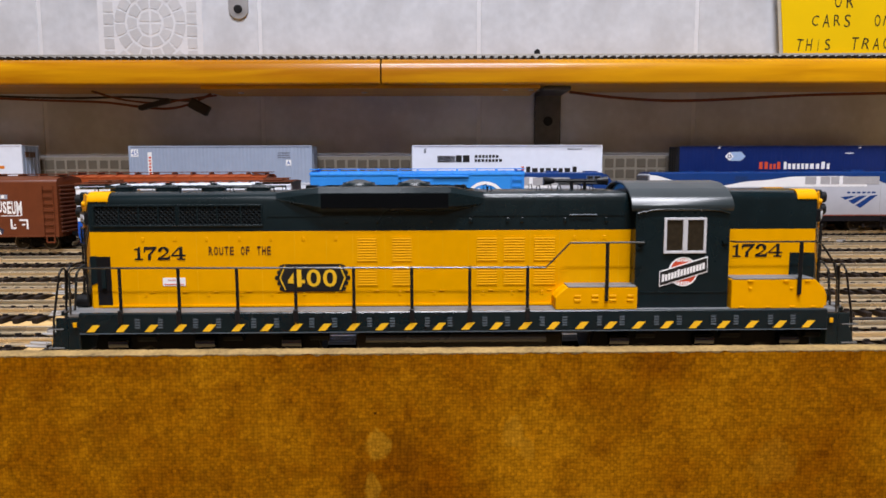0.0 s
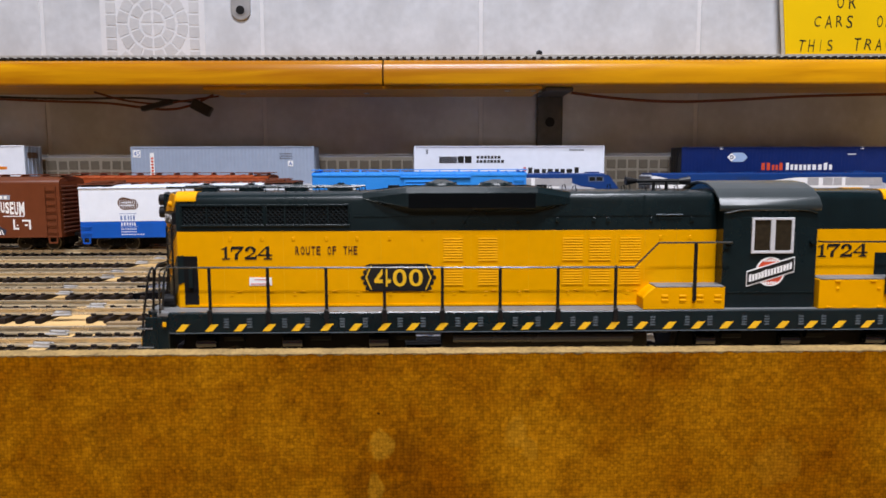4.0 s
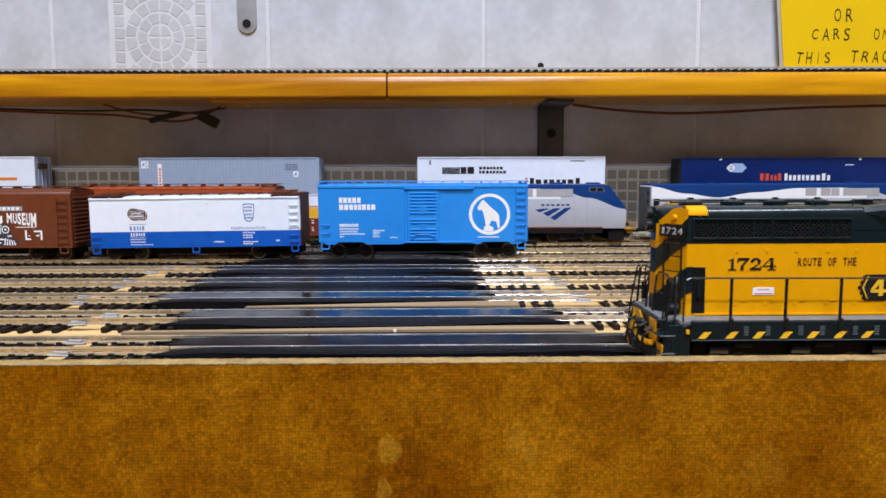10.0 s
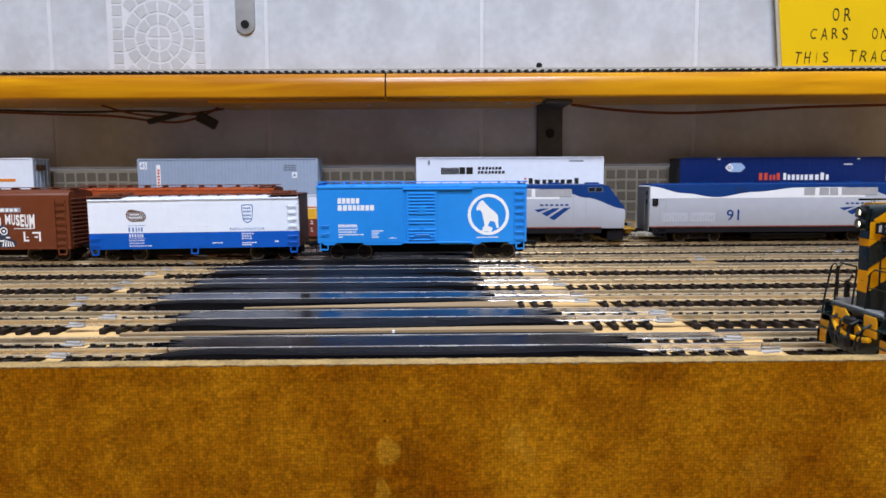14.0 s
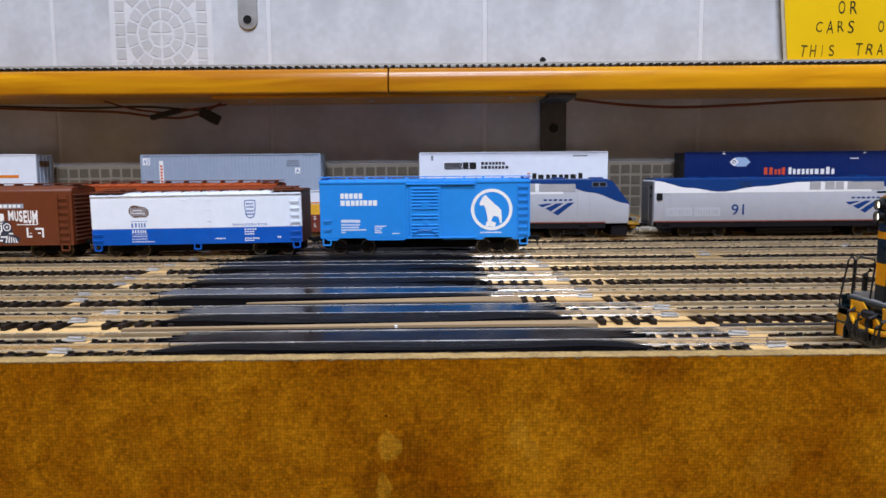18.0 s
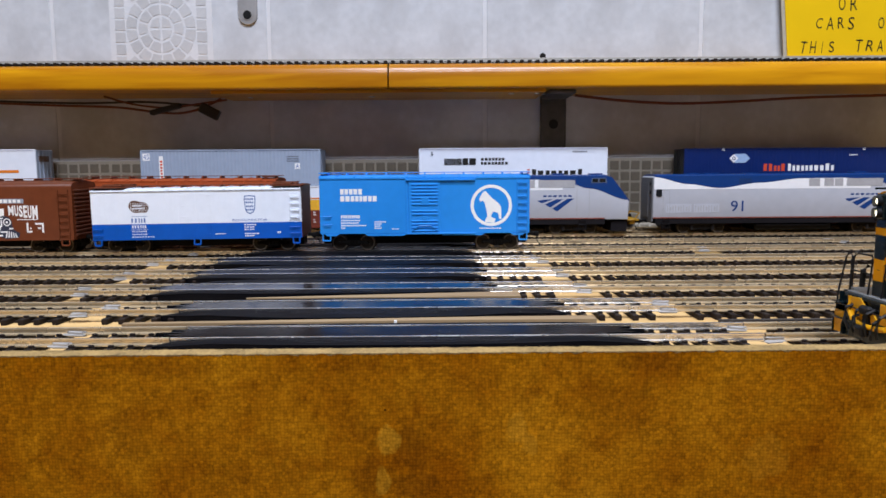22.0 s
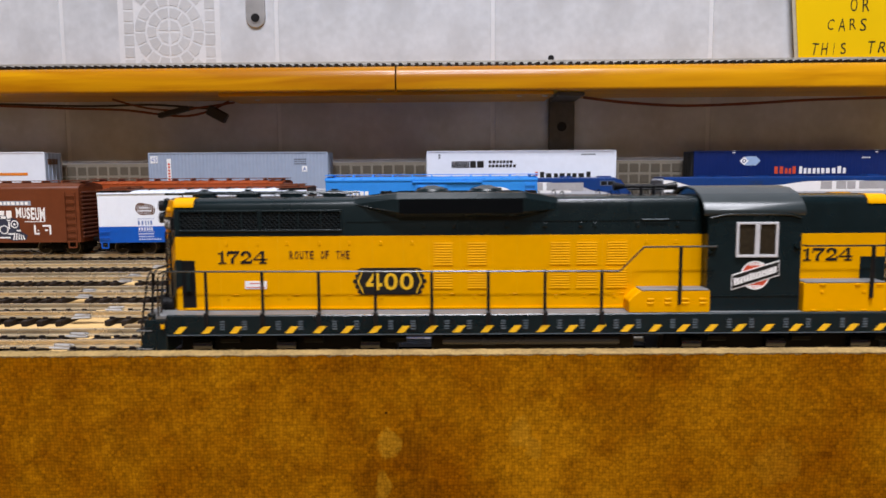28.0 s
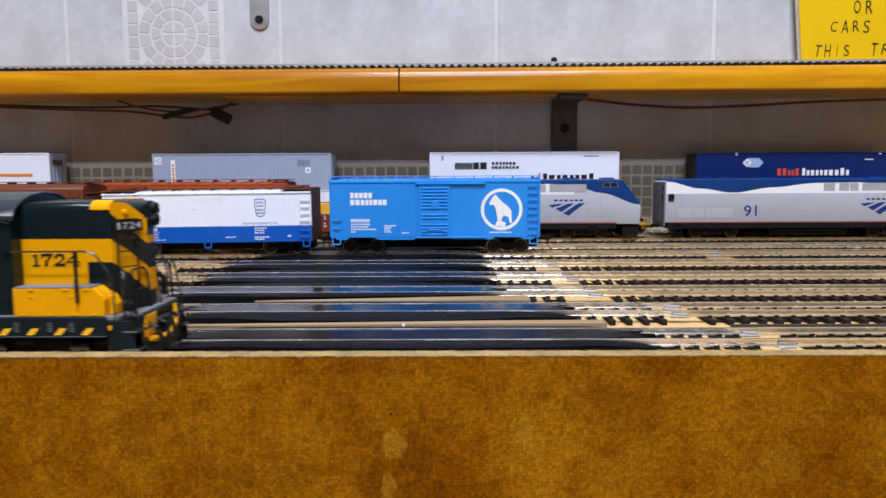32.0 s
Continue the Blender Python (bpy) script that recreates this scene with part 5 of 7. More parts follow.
            for yy in (y, y + 4.9):
                part("step_side", prism(bm_new(), [(X(97.6), 3), (X(102.4), 3), (X(102.4), 6), (X(100.6), 12), (X(100.4), 15.5), (X(97.6), 15.5)], "y", yy, yy + 0.5, 0.1), GREEN, lc)
        for s in (-1, 1):
            for z in (7.6, 12.4):
                part("step", box(bm_new(), min(X(98.4), X(102.8)), max(X(98.4), X(102.8)), s * 15 - 2.6, s * 15 + 2.6, z, z + 0.4, 0.1), GREEN, lc)
                part("step_nosing", box(bm_new(), min(X(98.6), X(102.6)), max(X(98.6), X(102.6)), s * 17.66 - 0.06, s * 17.66 + 0.06, z + 0.1, z + 0.38), DECKGREY, lc)
        part("end_sill", box(bm_new(), min(X(96), X(101.0)), max(X(96), X(101.0)), -12.5, 12.5, 12.6, 15.5, 0.3), GREEN, lc)
        part("end_lip", box(bm_new(), min(X(101.0), X(101.7)), max(X(101.0), X(101.7)), -12.6, 12.6, 15.0, 16.2, 0.15), GREEN, lc)
        part("pilot_plate", prism(bm_new(), [(-12, 3.0), (12, 3.0), (12, 13.4), (-12, 13.4)], "x", X(100.4), X(101.4), 0.2), GREEN, lc, "dark pilot plate under the coupler")
        for s in (-1, 1) if d < 0 else ():
            part("step_front", box(bm_new(), min(X(101.2), X(101.9)), max(X(101.2), X(101.9)), s * 15 - 2.2, s * 15 + 2.2, 3.2, 10.0, 0.15), AMBER, lc, "yellow painted step front")
        part("pilot_patch", box(bm_new(), min(X(101.2), X(101.8)), max(X(101.2), X(101.8)), -11.0, -3.6 if d > 0 else -5.0, 9.6, 15.7, 0.2), AMBER, lc, "yellow painted pilot patch")
        if d < 0:
            part("pilot_patch", prism(bm_new(), [(-4.6, 10.0), (-2.0, 9.2), (3.0, 9.2), (8.4, 10.0), (8.4, 15.4), (4.0, 15.6), (1.5, 13.4), (-2.4, 12.0)], "x", X(101.4), X(101.95)), AMBER, lc, "yellow painted pilot patch")
        part("grab_bow", tube(bm_new(), [(X(101.6), 9.5, 15.4), (X(102.2), 9.0, 11.6), (X(102.7), 6.0, 9.2), (X(102.9), 0, 8.2), (X(102.7), -6.0, 8.4), (X(102.2), -9.0, 9.0)], 0.8, 8), AMBER, lc, "bowed yellow grab bar across the pilot", smooth=True)
        part("corner_patch", box(bm_new(), min(X(95.0), X(95.9)), max(X(95.0), X(95.9)), -18.3, -18.0, 13.2, 14.4, 0.05), AMBER, lc)
        for y, z in ((-8.5, 6.0), (-2.6, 5.6), (2.4, 5.2), (7.6, 5.8)):
            part("air_hose", tube(bm_new(), [(X(101.3), y, 13.4), (X(103.9), y * 1.02, 12.2), (X(104.5), y * 0.97, 9.0), (X(103.6), y * 0.85, z)], 0.45, 6), BLACK, lc)
        part("uncoupling_bracket", box(bm_new(), min(X(101.4), X(103.6)), max(X(101.4), X(103.6)), -2.2, 2.4, 11.4, 14.0, 0.6), BLACK, lc)
        cp = bm_new()
        box(cp, min(X(101), X(103)), max(X(101), X(103)), -1.3, 1.3, 8.6, 11.2, 0.3)
        box(cp, min(X(102.4), X(105)), max(X(102.4), X(105)), -2.2, 1.8, 5.2, 8.4, 0.7, 2)
        part("coupler", cp, BLACK, lc)
        part("air_hose", tube(bm_new(), [(X(101.3), 4, 11), (X(103.6), 4.4, 10), (X(104.2), 4.2, 7), (X(103.4), 3.4, 5)], 0.4, 6), BLACK, lc)
        part("air_hose", tube(bm_new(), [(X(101.3), -5, 11), (X(103.6), -5.4, 10), (X(104.2), -5.2, 7), (X(103.4), -4.4, 5)], 0.4, 6), BLACK, lc)
        part("cut_lever", tube(bm_new(), [(X(102.0), -15.5, 12), (X(102.6), -8, 12.4), (X(102.6), 8, 12.4), (X(102.0), 15.5, 12)], 0.2, 5), BLACK, lc)
        # railings at the end
        for s in (-1, 1):
            part("end_rail", tube(bm_new(), [(X(101.6), s * 17.2, 4.0), (X(101.1), s * 17.2, 15), (X(99.3), s * 16.8, 26.4), (X(99.0), s * 16.0, 27.6), (X(99.4), s * 14.2, 27.7), (X(99.4), s * 13.4, 27.0), (X(99.9), s * 13.2, 16.7)], 0.28, 6), BLACK, lc)
            part("end_rail", tube(bm_new(), [(X(100.4), s * 12.4, 16.5), (X(99.4), s * 12.4, 26.9), (X(98.9), s * 11.4, 28.1), (X(98.9), s * 4.4, 28.1), (X(99.4), s * 3.2, 26.9), (X(100.4), s * 3.2, 16.5)], 0.28, 6), BLACK, lc)
            part("end_rail", tube(bm_new(), [(X(100.2), s * 12.4, 23), (X(100.2), s * 3.2, 23)], 0.2, 5), BLACK, lc)
        part("chain", tube(bm_new(), [(X(99.4), -3.2, 26.6), (X(99.6), 0, 24.4), (X(99.4), 3.2, 26.6)], 0.16, 5), BLACK, lc)
        mu = bm_new()
        tube(mu, [(X(98.4), 6.5, 25), (X(99.8), 7.0, 23.5), (X(99.8), 7.2, 18.5)], 0.8, 7)
        part("cable_socket", mu, BLACK, lc)
        bx = cyl(bm_new(), (X(97.0), -9.5, 18.4), 1.6, 3.0, "x", 14)
        part("equipment_drum", bx, BLACK, lc)
    # tank and trucks
    part("fuel_tank", box(bm_new(), -26, 28, -13.5, 13.5, 2.2, 10.8, 1.5, 2), BLACK, lc, smooth=True)
    part("air_reservoir", cyl(bm_new(), (0, -15.2, 9.6), 1.6, 46, "x", 14), mat("dark_tank", (0.007, 0.010, 0.017), 0.25, spec=0.35), lc)
    for i, tx in enumerate((-64.0, 64.0)):
        tk = part("truck", box(bm_new(), tx - 28, tx + 28, -7, 7, 1.6, 11.0, 0.5), BLACK, lc)
        for s in (-1, 1):
            sf = bm_new()
            prism(sf, [(tx - 29, 6.0), (tx - 28, 10.6), (tx + 28, 10.6), (tx + 29, 6.0), (tx + 23, 5), (tx + 15, 7), (tx + 8, 4.2), (tx - 8, 4.2), (tx - 15, 7), (tx - 23, 5)], "y", s * 12.0, s * 13.4, 0.3)
            for k in (-22.0, 0, 22.0):
                box(sf, tx + k - 2.4, tx + k + 2.4, min(s * 13.2, s * 14.4), max(s * 13.2, s * 14.4), 3.9, 8.4, 0.5)
                cyl(sf, (tx + k, s * 14.6, 6.0), 1.5, 0.8, "y", 12)
                cyl(sf, (tx + k + 7, s * 13.8, 9.9), 1.5, 5.0, "x", 10)
            for k in (-22.0, 0, 22.0):
                jb = cyl(bm_new(), (tx + k, s * 14.6, 8.4), 1.5, 5.0, "x", 14)
                part("journal_cap", jb, mat("glossy_blue_black", (0.006, 0.008, 0.012), 0.12, spec=0.5), tk, smooth=True)
            part("truck_side_frame", sf, mat("truck_grey_black", (0.005, 0.0055, 0.007), 0.6, spec=0.06), tk)
        for k in (-22.0, 0, 22.0):
            wb = bm_new()
            for s in (-1, 1):
                cyl(wb, (0, s * 8.2, 0), 5.85, 2.4, "y", 26)
                cyl(wb, (0, s * 7.0, 0), 6.4, 0.6, "y", 26)
                for a in range(6):
                    box(wb, 2.2, 3.4, s * 9.4 - 0.15, s * 9.4 + 0.15, -0.5, 0.5)
            cyl(wb, (0, 0, 0), 1.2, 19.5, "y", 10)
            ws = new("wheelset", mesh_of("wheelset", wb, WHEELM, True))
            ws.parent = tk
            ws.matrix_basis = pose(K * (tx + k), 0, K * 5.85)
            LOCO.setdefault("wheels", []).append((ws, K * (tx + k)))
    return lc


LOCO["body"] = locomotive()

# ---- freight cars ----
CARFRAME = mat("car_underframe_black", (0.006, 0.0055, 0.0055), 0.6, spec=0.08)


def wheel_parts(parent, x, r=5.2, rim=WHEELM):
    for s in (-1, 1):
        wb = bm_new()
        cyl(wb, (x, s * 8.2, r), r, 2.4, "y", 24)
        cyl(wb, (x, s * 7.1, r), r + 0.7, 0.5, "y", 24)
        w = part("wheel", wb, rim, parent, smooth=True)
        part("hub", cyl(bm_new(), (x, s * 9.5, r), 1.2, 0.6, "y", 4), HUB, w)
        part("tread_rim", ring(bm_new(), x, r, r - 0.75, r - 0.2, min(s * 9.3, s * 9.5), max(s * 9.3, s * 9.5), 24), TIRE, w)
    part("axle", cyl(bm_new(), (x, 0, r), 1.0, 16, "y", 8), CARFRAME, parent)


def freight_truck(car, x, rim=WHEELM, base=9.3, material=None):
    tk = part("truck", box(bm_new(), x - 3, x + 3, -11, 11, 5.0, 8.0, 0.4), CARFRAME, car)
    for s in (-1, 1):
        sf = bm_new()
        prism(sf, [(x - base - 1.4, 4.7), (x - base - 1.4, 6.1), (x - base + 3.5, 6.6), (x - 3.4, 8.0), (x + 3.4, 8.0), (x + base - 3.5, 6.6), (x + base + 1.4, 6.1), (x + base + 1.4, 4.7), (x + base - 3.5, 4.6), (x + 3, 2.8), (x - 3, 2.8), (x - base + 3.5, 4.6)], "y", s * 10.6, s * 12.0, 0.25)
        for k in (-base, base):
            box(sf, x + k - 1.1, x + k + 1.1, min(s * 11.8, s * 12.6), max(s * 11.8, s * 12.6), 4.3, 6.5, 0.4)
        for k in (-2, 0, 2):
            cyl(sf, (x + k, s * 12.2, 5.4), 0.8, 3.4, "z", 8)
        part("side_frame", sf, material or CARFRAME, tk)
    for k in (-base, base):
        wheel_parts(tk, x + k, 5.2, rim)
    return tk


def coupler(car, x, d, z=9.8):
    cp = bm_new()
    box(cp, min(x, x + d * 6), max(x, x + d * 6), -1.2, 1.2, z - 1.2, z + 1.2, 0.3)
    box(cp, min(x + d * 5, x + d * 8.5), max(x + d * 5, x + d * 8.5), -2.2, 1.8, z - 1.6, z + 1.6, 0.6)
    part("coupler", cp, CARFRAME, car)
    part("trip_pin", tube(bm_new(), [(x + d * 6.5, 0, z - 1.2), (x + d * 7.5, 0, z - 5.5), (x + d * 9.5, 0, z - 7.6), (x + d * 12, 0, z - 8.0)], 0.3, 5), CARFRAME, car)


def ladder(car, x0, x1, z0, z1, n, y, material):
    ld = bm_new()
    for x in (x0, x1):
        box(ld, x - 0.3, x + 0.3, y - 0.9, y, z0, z1, 0.1)
    ob = part("ladder", ld, material, car)
    for i in range(n):
        z = z0 + (z1 - z0) * (i + 0.5) / n
        part("rung", box(bm_new(), x0, x1, y - 1.2, y - 0.6, z - 0.25, z + 0.25, 0.08), material, ob)
    return ob


def stirrup(car, x, z, y, material, w=3.0, h=4.2):
    st = bm_new()
    box(st, x - w, x - w + 0.9, y - 0.4, y + 0.5, z - h, z, 0.1)
    box(st, x + w - 0.9, x + w, y - 0.4, y + 0.5, z - h, z, 0.1)
    box(st, x - w + 0.4, x + w - 0.4, y - 0.5, y + 0.6, z - h - 0.6, z - h + 0.4, 0.1)
    part("stirrup_step", st, material, car)


def running_board(car, half, z, material, ends=True, planks=3):
    for k in range(planks):
        y = -3.2 + 6.4 * k / (planks - 1)
        part("roof_plank", box(bm_new(), -half, half, y - 0.95, y + 0.95, z, z + 0.5, 0.1), material, car)
    for i in range(11):
        x = -half + 5 + (2 * half - 10) * i / 10
        part("saddle", prism(bm_new(), [(-6, z - 1.7), (6, z - 1.7), (4.5, z), (-4.5, z)], "x", x - 0.45, x + 0.45), material, car)
    if ends:
        for s in (-1, 1):
            part("end_board", box(bm_new(), s * half - 6 if s > 0 else -half, half if s > 0 else -half + 6, -10, -4, z - 0.2, z + 0.35, 0.1), material, car)


def peaked_roof(car, half, w, ze, zr, material, ribs=13, rim=True):
    rf = prism(bm_new(), [(-w, ze - 0.6), (-w, ze), (-w * 0.55, ze + (zr - ze) * 0.62), (0, zr), (w * 0.55, ze + (zr - ze) * 0.62), (w, ze), (w, ze - 0.6)], "x", -half, half)
    ob = part("roof", rf, material, car)
    for i in range(ribs):
        x = -half + 0.4 + (2 * half - 0.8) * i / (ribs - 1)
        part("roof_rib", prism(bm_new(), [(-w, ze - 0.2), (-w, ze + 0.45), (-w * 0.55, ze + (zr - ze) * 0.62 + 0.5), (0, zr + 0.4), (w * 0.55, ze + (zr - ze) * 0.62 + 0.5), (w, ze + 0.45), (w, ze - 0.2)], "x", x - 0.4, x + 0.4), material, ob)
    return ob


def rivet_line(car, pts, y, material):
    rv = bm_new()
    for x, z in pts:
        box(rv, x - 0.18, x + 0.18, y - 0.12, y + 0.05, z - 0.18, z + 0.18)
    part("rivets", rv, material, car)


def sky_blue_boxcar():
    H, W = 69.9, 17.0
    car = thing("boxcar", on_track(0.488, -0.0118), "sky-blue model boxcar with a white ring emblem", "boxcar", "standing freight cars")
    body = part("body", box(bm_new(), -H, H, -W, W, 12.6, 49.8, 0.35), GNBLUE, car)
    body.location.z = -0.0010
    peaked_roof(body, H + 0.3, W + 0.4, 50.2, 52.0, GNBLUE)
    running_board(body, H + 1.4, 53.0, GNBLUE)
    # Underframe runs deep: its lower part darkens a gap that lies in shade.
    part("underframe", box(bm_new(), -H + 1, H - 1, -6.5, 6.5, 4.4, 12.6), CARFRAME, car)
    part("brake_cylinder", cyl(bm_new(), (6, -9, 9), 2.3, 9, "x", 12), CARFRAME, car)
    # tabs along the sill
    for x0, x1 in ((-67, -57), (-40, -12), (10, 40), (57, 67)):
        part("side_sill", prism(bm_new(), [(x0, 12.7), (x1, 12.7), (x1 - 2, 11.3), (x0 + 2, 11.3)], "y", -W - 0.05, -W + 1.0), GNBLUE, body)
    # door with ribs
    dr = part("door", box(bm_new(), -10.6, 10.4, -W - 0.75, -W, 13.0, 47.6, 0.25), GNBLUE, body)
    for i in range(15):
        z = 14.6 + i * 2.2
        if i in (7, 4):
            continue
        part("door_rib", prism(bm_new(), [(-W - 0.7, z - 0.75), (-W - 1.35, z - 0.2), (-W - 1.35, z + 0.2), (-W - 0.7, z + 0.75)], "x", -8.6, 8.4), GNBLUE, dr)
    part("placard", box(bm_new(), -2.6, 2.8, -W - 1.3, -W - 0.7, 31.5, 37.0, 0.15), GNBLUE, dr)
    part("placard", box(bm_new(), -1.6, 1.8, -W - 1.3, -W - 0.7, 22.0, 24.6, 0.15), GNBLUE, dr)
    part("door_lock", tube(bm_new(), [(-8.6, -W - 1.4, 14.5), (-4, -W - 1.5, 18), (4, -W - 1.5, 18), (8.6, -W - 1.4, 14.5)], 0.4, 6), GNBLUE, dr)
    part("door_post", box(bm_new(), -12.6, -11.2, -W - 0.5, -W, 12.8, 49.4, 0.15), GNBLUE, body)
    part("door_track", box(bm_new(), -12.6, 33.5, -W - 1.5, -W, 47.7, 49.0, 0.3), GNBLUE, body)
    part("door_track", box(bm_new(), -12.6, 33.5, -W - 1.2, -W, 12.2, 13.4, 0.2), GNBLUE, body)
    part("eave", box(bm_new(), -H, H, -W - 0.45, -W, 49.0, 49.9, 0.15), GNBLUE, body)
    for x in (-59, -35, 16, 59.5):
        rivet_line(body, [(x, 14.5 + 1.6 * k) for k in range(21)], -W, GNBLUE)
    ladder(body, 61.6, 68.4, 12.9, 48.6, 8, -W, GNBLUE)
    for z in (19.0, 24.5):
        part("grab_iron", tube(bm_new(), [(-67.4, -W, z), (-67.2, -W - 1, z), (-62.4, -W - 1, z), (-62.2, -W, z)], 0.3, 5), GNBLUE, body)
    for x in (-65.5, 65.5):
        stirrup(body, x, 12.6, -W, GNBLUE)
    # lettering as plain bars, ring emblem
    name_bars(body, WHITE, -56, -41, 39.0, 42.6, -W, 5, 0.08, 5, 0.2)
    name_bars(body, WHITE, -56, -31.2, 34.4, 38.0, -W, 8, 0.08, 6, 0.2)
    tagged(part("small_print", bars(bm_new(), -55.8, -43, 23.2, 25.2, -W, 9, 0.08, 7), WHITE, body), kind="stuff")
    for k in range(4):
        tagged(part("small_print", bars(bm_new(), -55.8, -55.8 + (13, 12, 17, 3)[k], 21.3 - k * 1.7, 22.2 - k * 1.7, -W, (10, 9, 13, 3)[k], 0.06, 8 + k), WHITE, body), kind="stuff")
        tagged(part("small_print", bars(bm_new(), -33.6, -33.6 + (8, 5, 4, 5)[k], 20.3 - k * 1.4, 21.1 - k * 1.4, -W, (7, 4, 3, 4)[k], 0.06, 18 + k), WHITE, body), kind="stuff")
    tagged(part("small_print", bars(bm_new(), 36.5, 51, 15.6, 16.4, -W, 14, 0.06, 30), WHITE, body), kind="stuff")
    tagged(part("small_print", bars(bm_new(), -22, -17, 15.6, 16.2, -W, 6, 0.06, 31), WHITE, body), kind="stuff")
    em = part("emblem_ring", ring(bm_new(), 44.3, 31.2, 11.7, 13.8, -W - 0.1, -W), WHITE, body, "white ring round a plain white shape")
    beast = [(-4.1, 9.8), (-2.2, 7.7), (1.0, 4.5), (4.2, 1.9), (6.4, -0.6), (6.8, -8.9), (5.5, -9.2), (4.4, -4.9), (1.2, -4.2), (-0.4, -7.4), (3.0, -9.0), (2.0, -11.6), (-4.2, -11.0), (-3.5, -8.2), (-2.6, -7.6), (-3.1, -3.8), (-4.3, 1.3), (-5.4, 3.0), (-7.6, 2.6), (-8.1, 4.4), (-6.0, 8.2)]
    part("emblem_shape", prism(bm_new(), [(44.3 + x, 31.2 + z) for x, z in beast], "y", -W - 0.1, -W), WHITE, em)
    freight_truck(car, -48.6), freight_truck(car, 48.6)
    coupler(car, 70, 1), coupler(car, -70, -1)
    return car


sky_blue_boxcar()


def white_reefer():
    H, W = 69.7, 17.0
    car = thing("refrigerator_car", on_track(0.488, -0.1634) @ pose(0, 0, 0, 0, -0.5, 0), "white and blue model refrigerator car with a brown roof walk", "refrigerator car", "standing freight cars")
    body = part("body_upper", box(bm_new(), -H, H, -W, W, 19.5, 41.8, 0.25), RWHITE, car, "white upper body")
    low = part("body_lower", box(bm_new(), -H, H, -W - 0.02, W + 0.02, 8.8, 19.5, 0.25), RBLUE, car, "deep blue lower body")
    for x in (-H, H):
        part("car_end", box(bm_new(), x - 0.3, x + 0.3, -W + 0.3, W - 0.3, 9.2, 43.4, 0.1), DKBROWN, car, "dark brown car end")
    roof = peaked_roof(body, H, W + 0.5, 41.6, 43.6, RWHITE, 12)
    running_board(body, H + 1.5, 44.3, DKBROWN, False)
    for s in (-1, 1):
        for y in (-9, 9):
            hb = part("ice_hatch", box(bm_new(), s * 57 - 6, s * 57 + 6, y - 4.6, y + 4.6, 44.3, 45.6, 0.5), BROWN, body, "brown ice hatch cover")
            part("hatch_bar", box(bm_new(), s * 57 - 7.5, s * 57 + 7.5, y - 0.6, y + 0.6, 45.6, 46.2, 0.15), BROWN, hb)
        part("end_platform", box(bm_new(), s * 60 - 11, s * 60 + 11, -15.4, 15.4, 43.5, 44.3, 0.2), BROWN, body, "brown wooden roof platform")
    # Deepened box covers lit ground in place of the shade under the car.
    part("underframe", box(bm_new(), -H + 1, H - 1, -6.5, 6.5, 3.6, 9.0), CARFRAME, car)
    # boards and doors in low relief
    for k in range(46):
        x = -H + 3 + k * 3.04
        part("board_joint", box(bm_new(), x - 0.06, x + 0.06, -W - 0.05, -W + 0.1, 19.7, 41.0), CONTWHITE, body)
    for x0, x1 in ((-10.4, -0.2), (0.2, 10.4)):
        part("plug_door", box(bm_new(), x0, x1, -W - 0.16, -W, 19.7, 40.4, 0.05), RWHITE, body)
        part("plug_door", box(bm_new(), x0, x1, -W - 0.16, -W, 10.2, 19.3, 0.05), RBLUE, low)
    for z in (24, 31.5, 38.2):
        [part("door_hinge", box(bm_new(), a, a + 3.4, -W - 0.36, -W - 0.15, z - 0.25, z + 0.25, 0.06), RWHITE, body) for a in (-9.8, 6.4)]
    for z in (12.2, 17.0):
        [part("door_hinge", box(bm_new(), a, a + 3.4, -W - 0.36, -W - 0.15, z - 0.25, z + 0.25, 0.06), RBLUE, low) for a in (-9.8, 6.4)]
    part("eave", box(bm_new(), -H, H, -W - 0.5, -W, 40.9, 41.7, 0.15), RWHITE, body)
    ladder(body, 62.4, 68.6, 20.8, 38.6, 4, -W, RWHITE)
    for x0, x1 in ((62.4, 68.6), (-68.6, -62.4)):
        for z in (12.2, 16.4):
            part("grab_iron", tube(bm_new(), [(x0, -W, z), (x0, -W - 1, z), (x1, -W - 1, z), (x1, -W, z)], 0.3, 5), RBLUE, low)
    for x in (-66, 0, 66):
        stirrup(low, x, 9.2, -W, RBLUE, 2.6, 3.6)
    # emblems and bars
    EX, EZ = -38.0, 31.0
    bean = [(EX + 6.6 * math.copysign(abs(math.cos(a)) ** 0.75, math.cos(a)), EZ + math.sin(a) * (4.4 - 0.9 * math.exp(-((math.cos(a) - 0.2) / 0.35) ** 2)) - 0.7 * math.cos(a)) for a in [2 * math.pi * i / 36 for i in range(36)]]
    brownp = mat("brown_print", (0.095, 0.040, 0.018), 0.5)
    po = part("patch_emblem", prism(bm_new(), bean, "y", -W - 0.1, -W), brownp, body, "brown striped oval emblem")
    for k in range(10):
        part("emblem_stripe", box(bm_new(), EX - 5.4 + k * 1.2, EX - 5.12 + k * 1.2, -W - 0.14, -W, EZ - 3.1, EZ + 2.9), RWHITE, po)
    for z, a, c, n in ((EZ + 0.9, -4.0, 2.6, 5), (EZ - 1.0, -4.6, 4.6, 8)):
        part("emblem_bar", box(bm_new(), EX + a - 0.3, EX + c + 0.3, -W - 0.18, -W, z - 0.8, z + 0.8), brownp, po)
        part("emblem_word", bars(bm_new(), EX + a, EX + c, z - 0.55, z + 0.55, -W - 0.18, n, 0.04, 4), RWHITE, po)
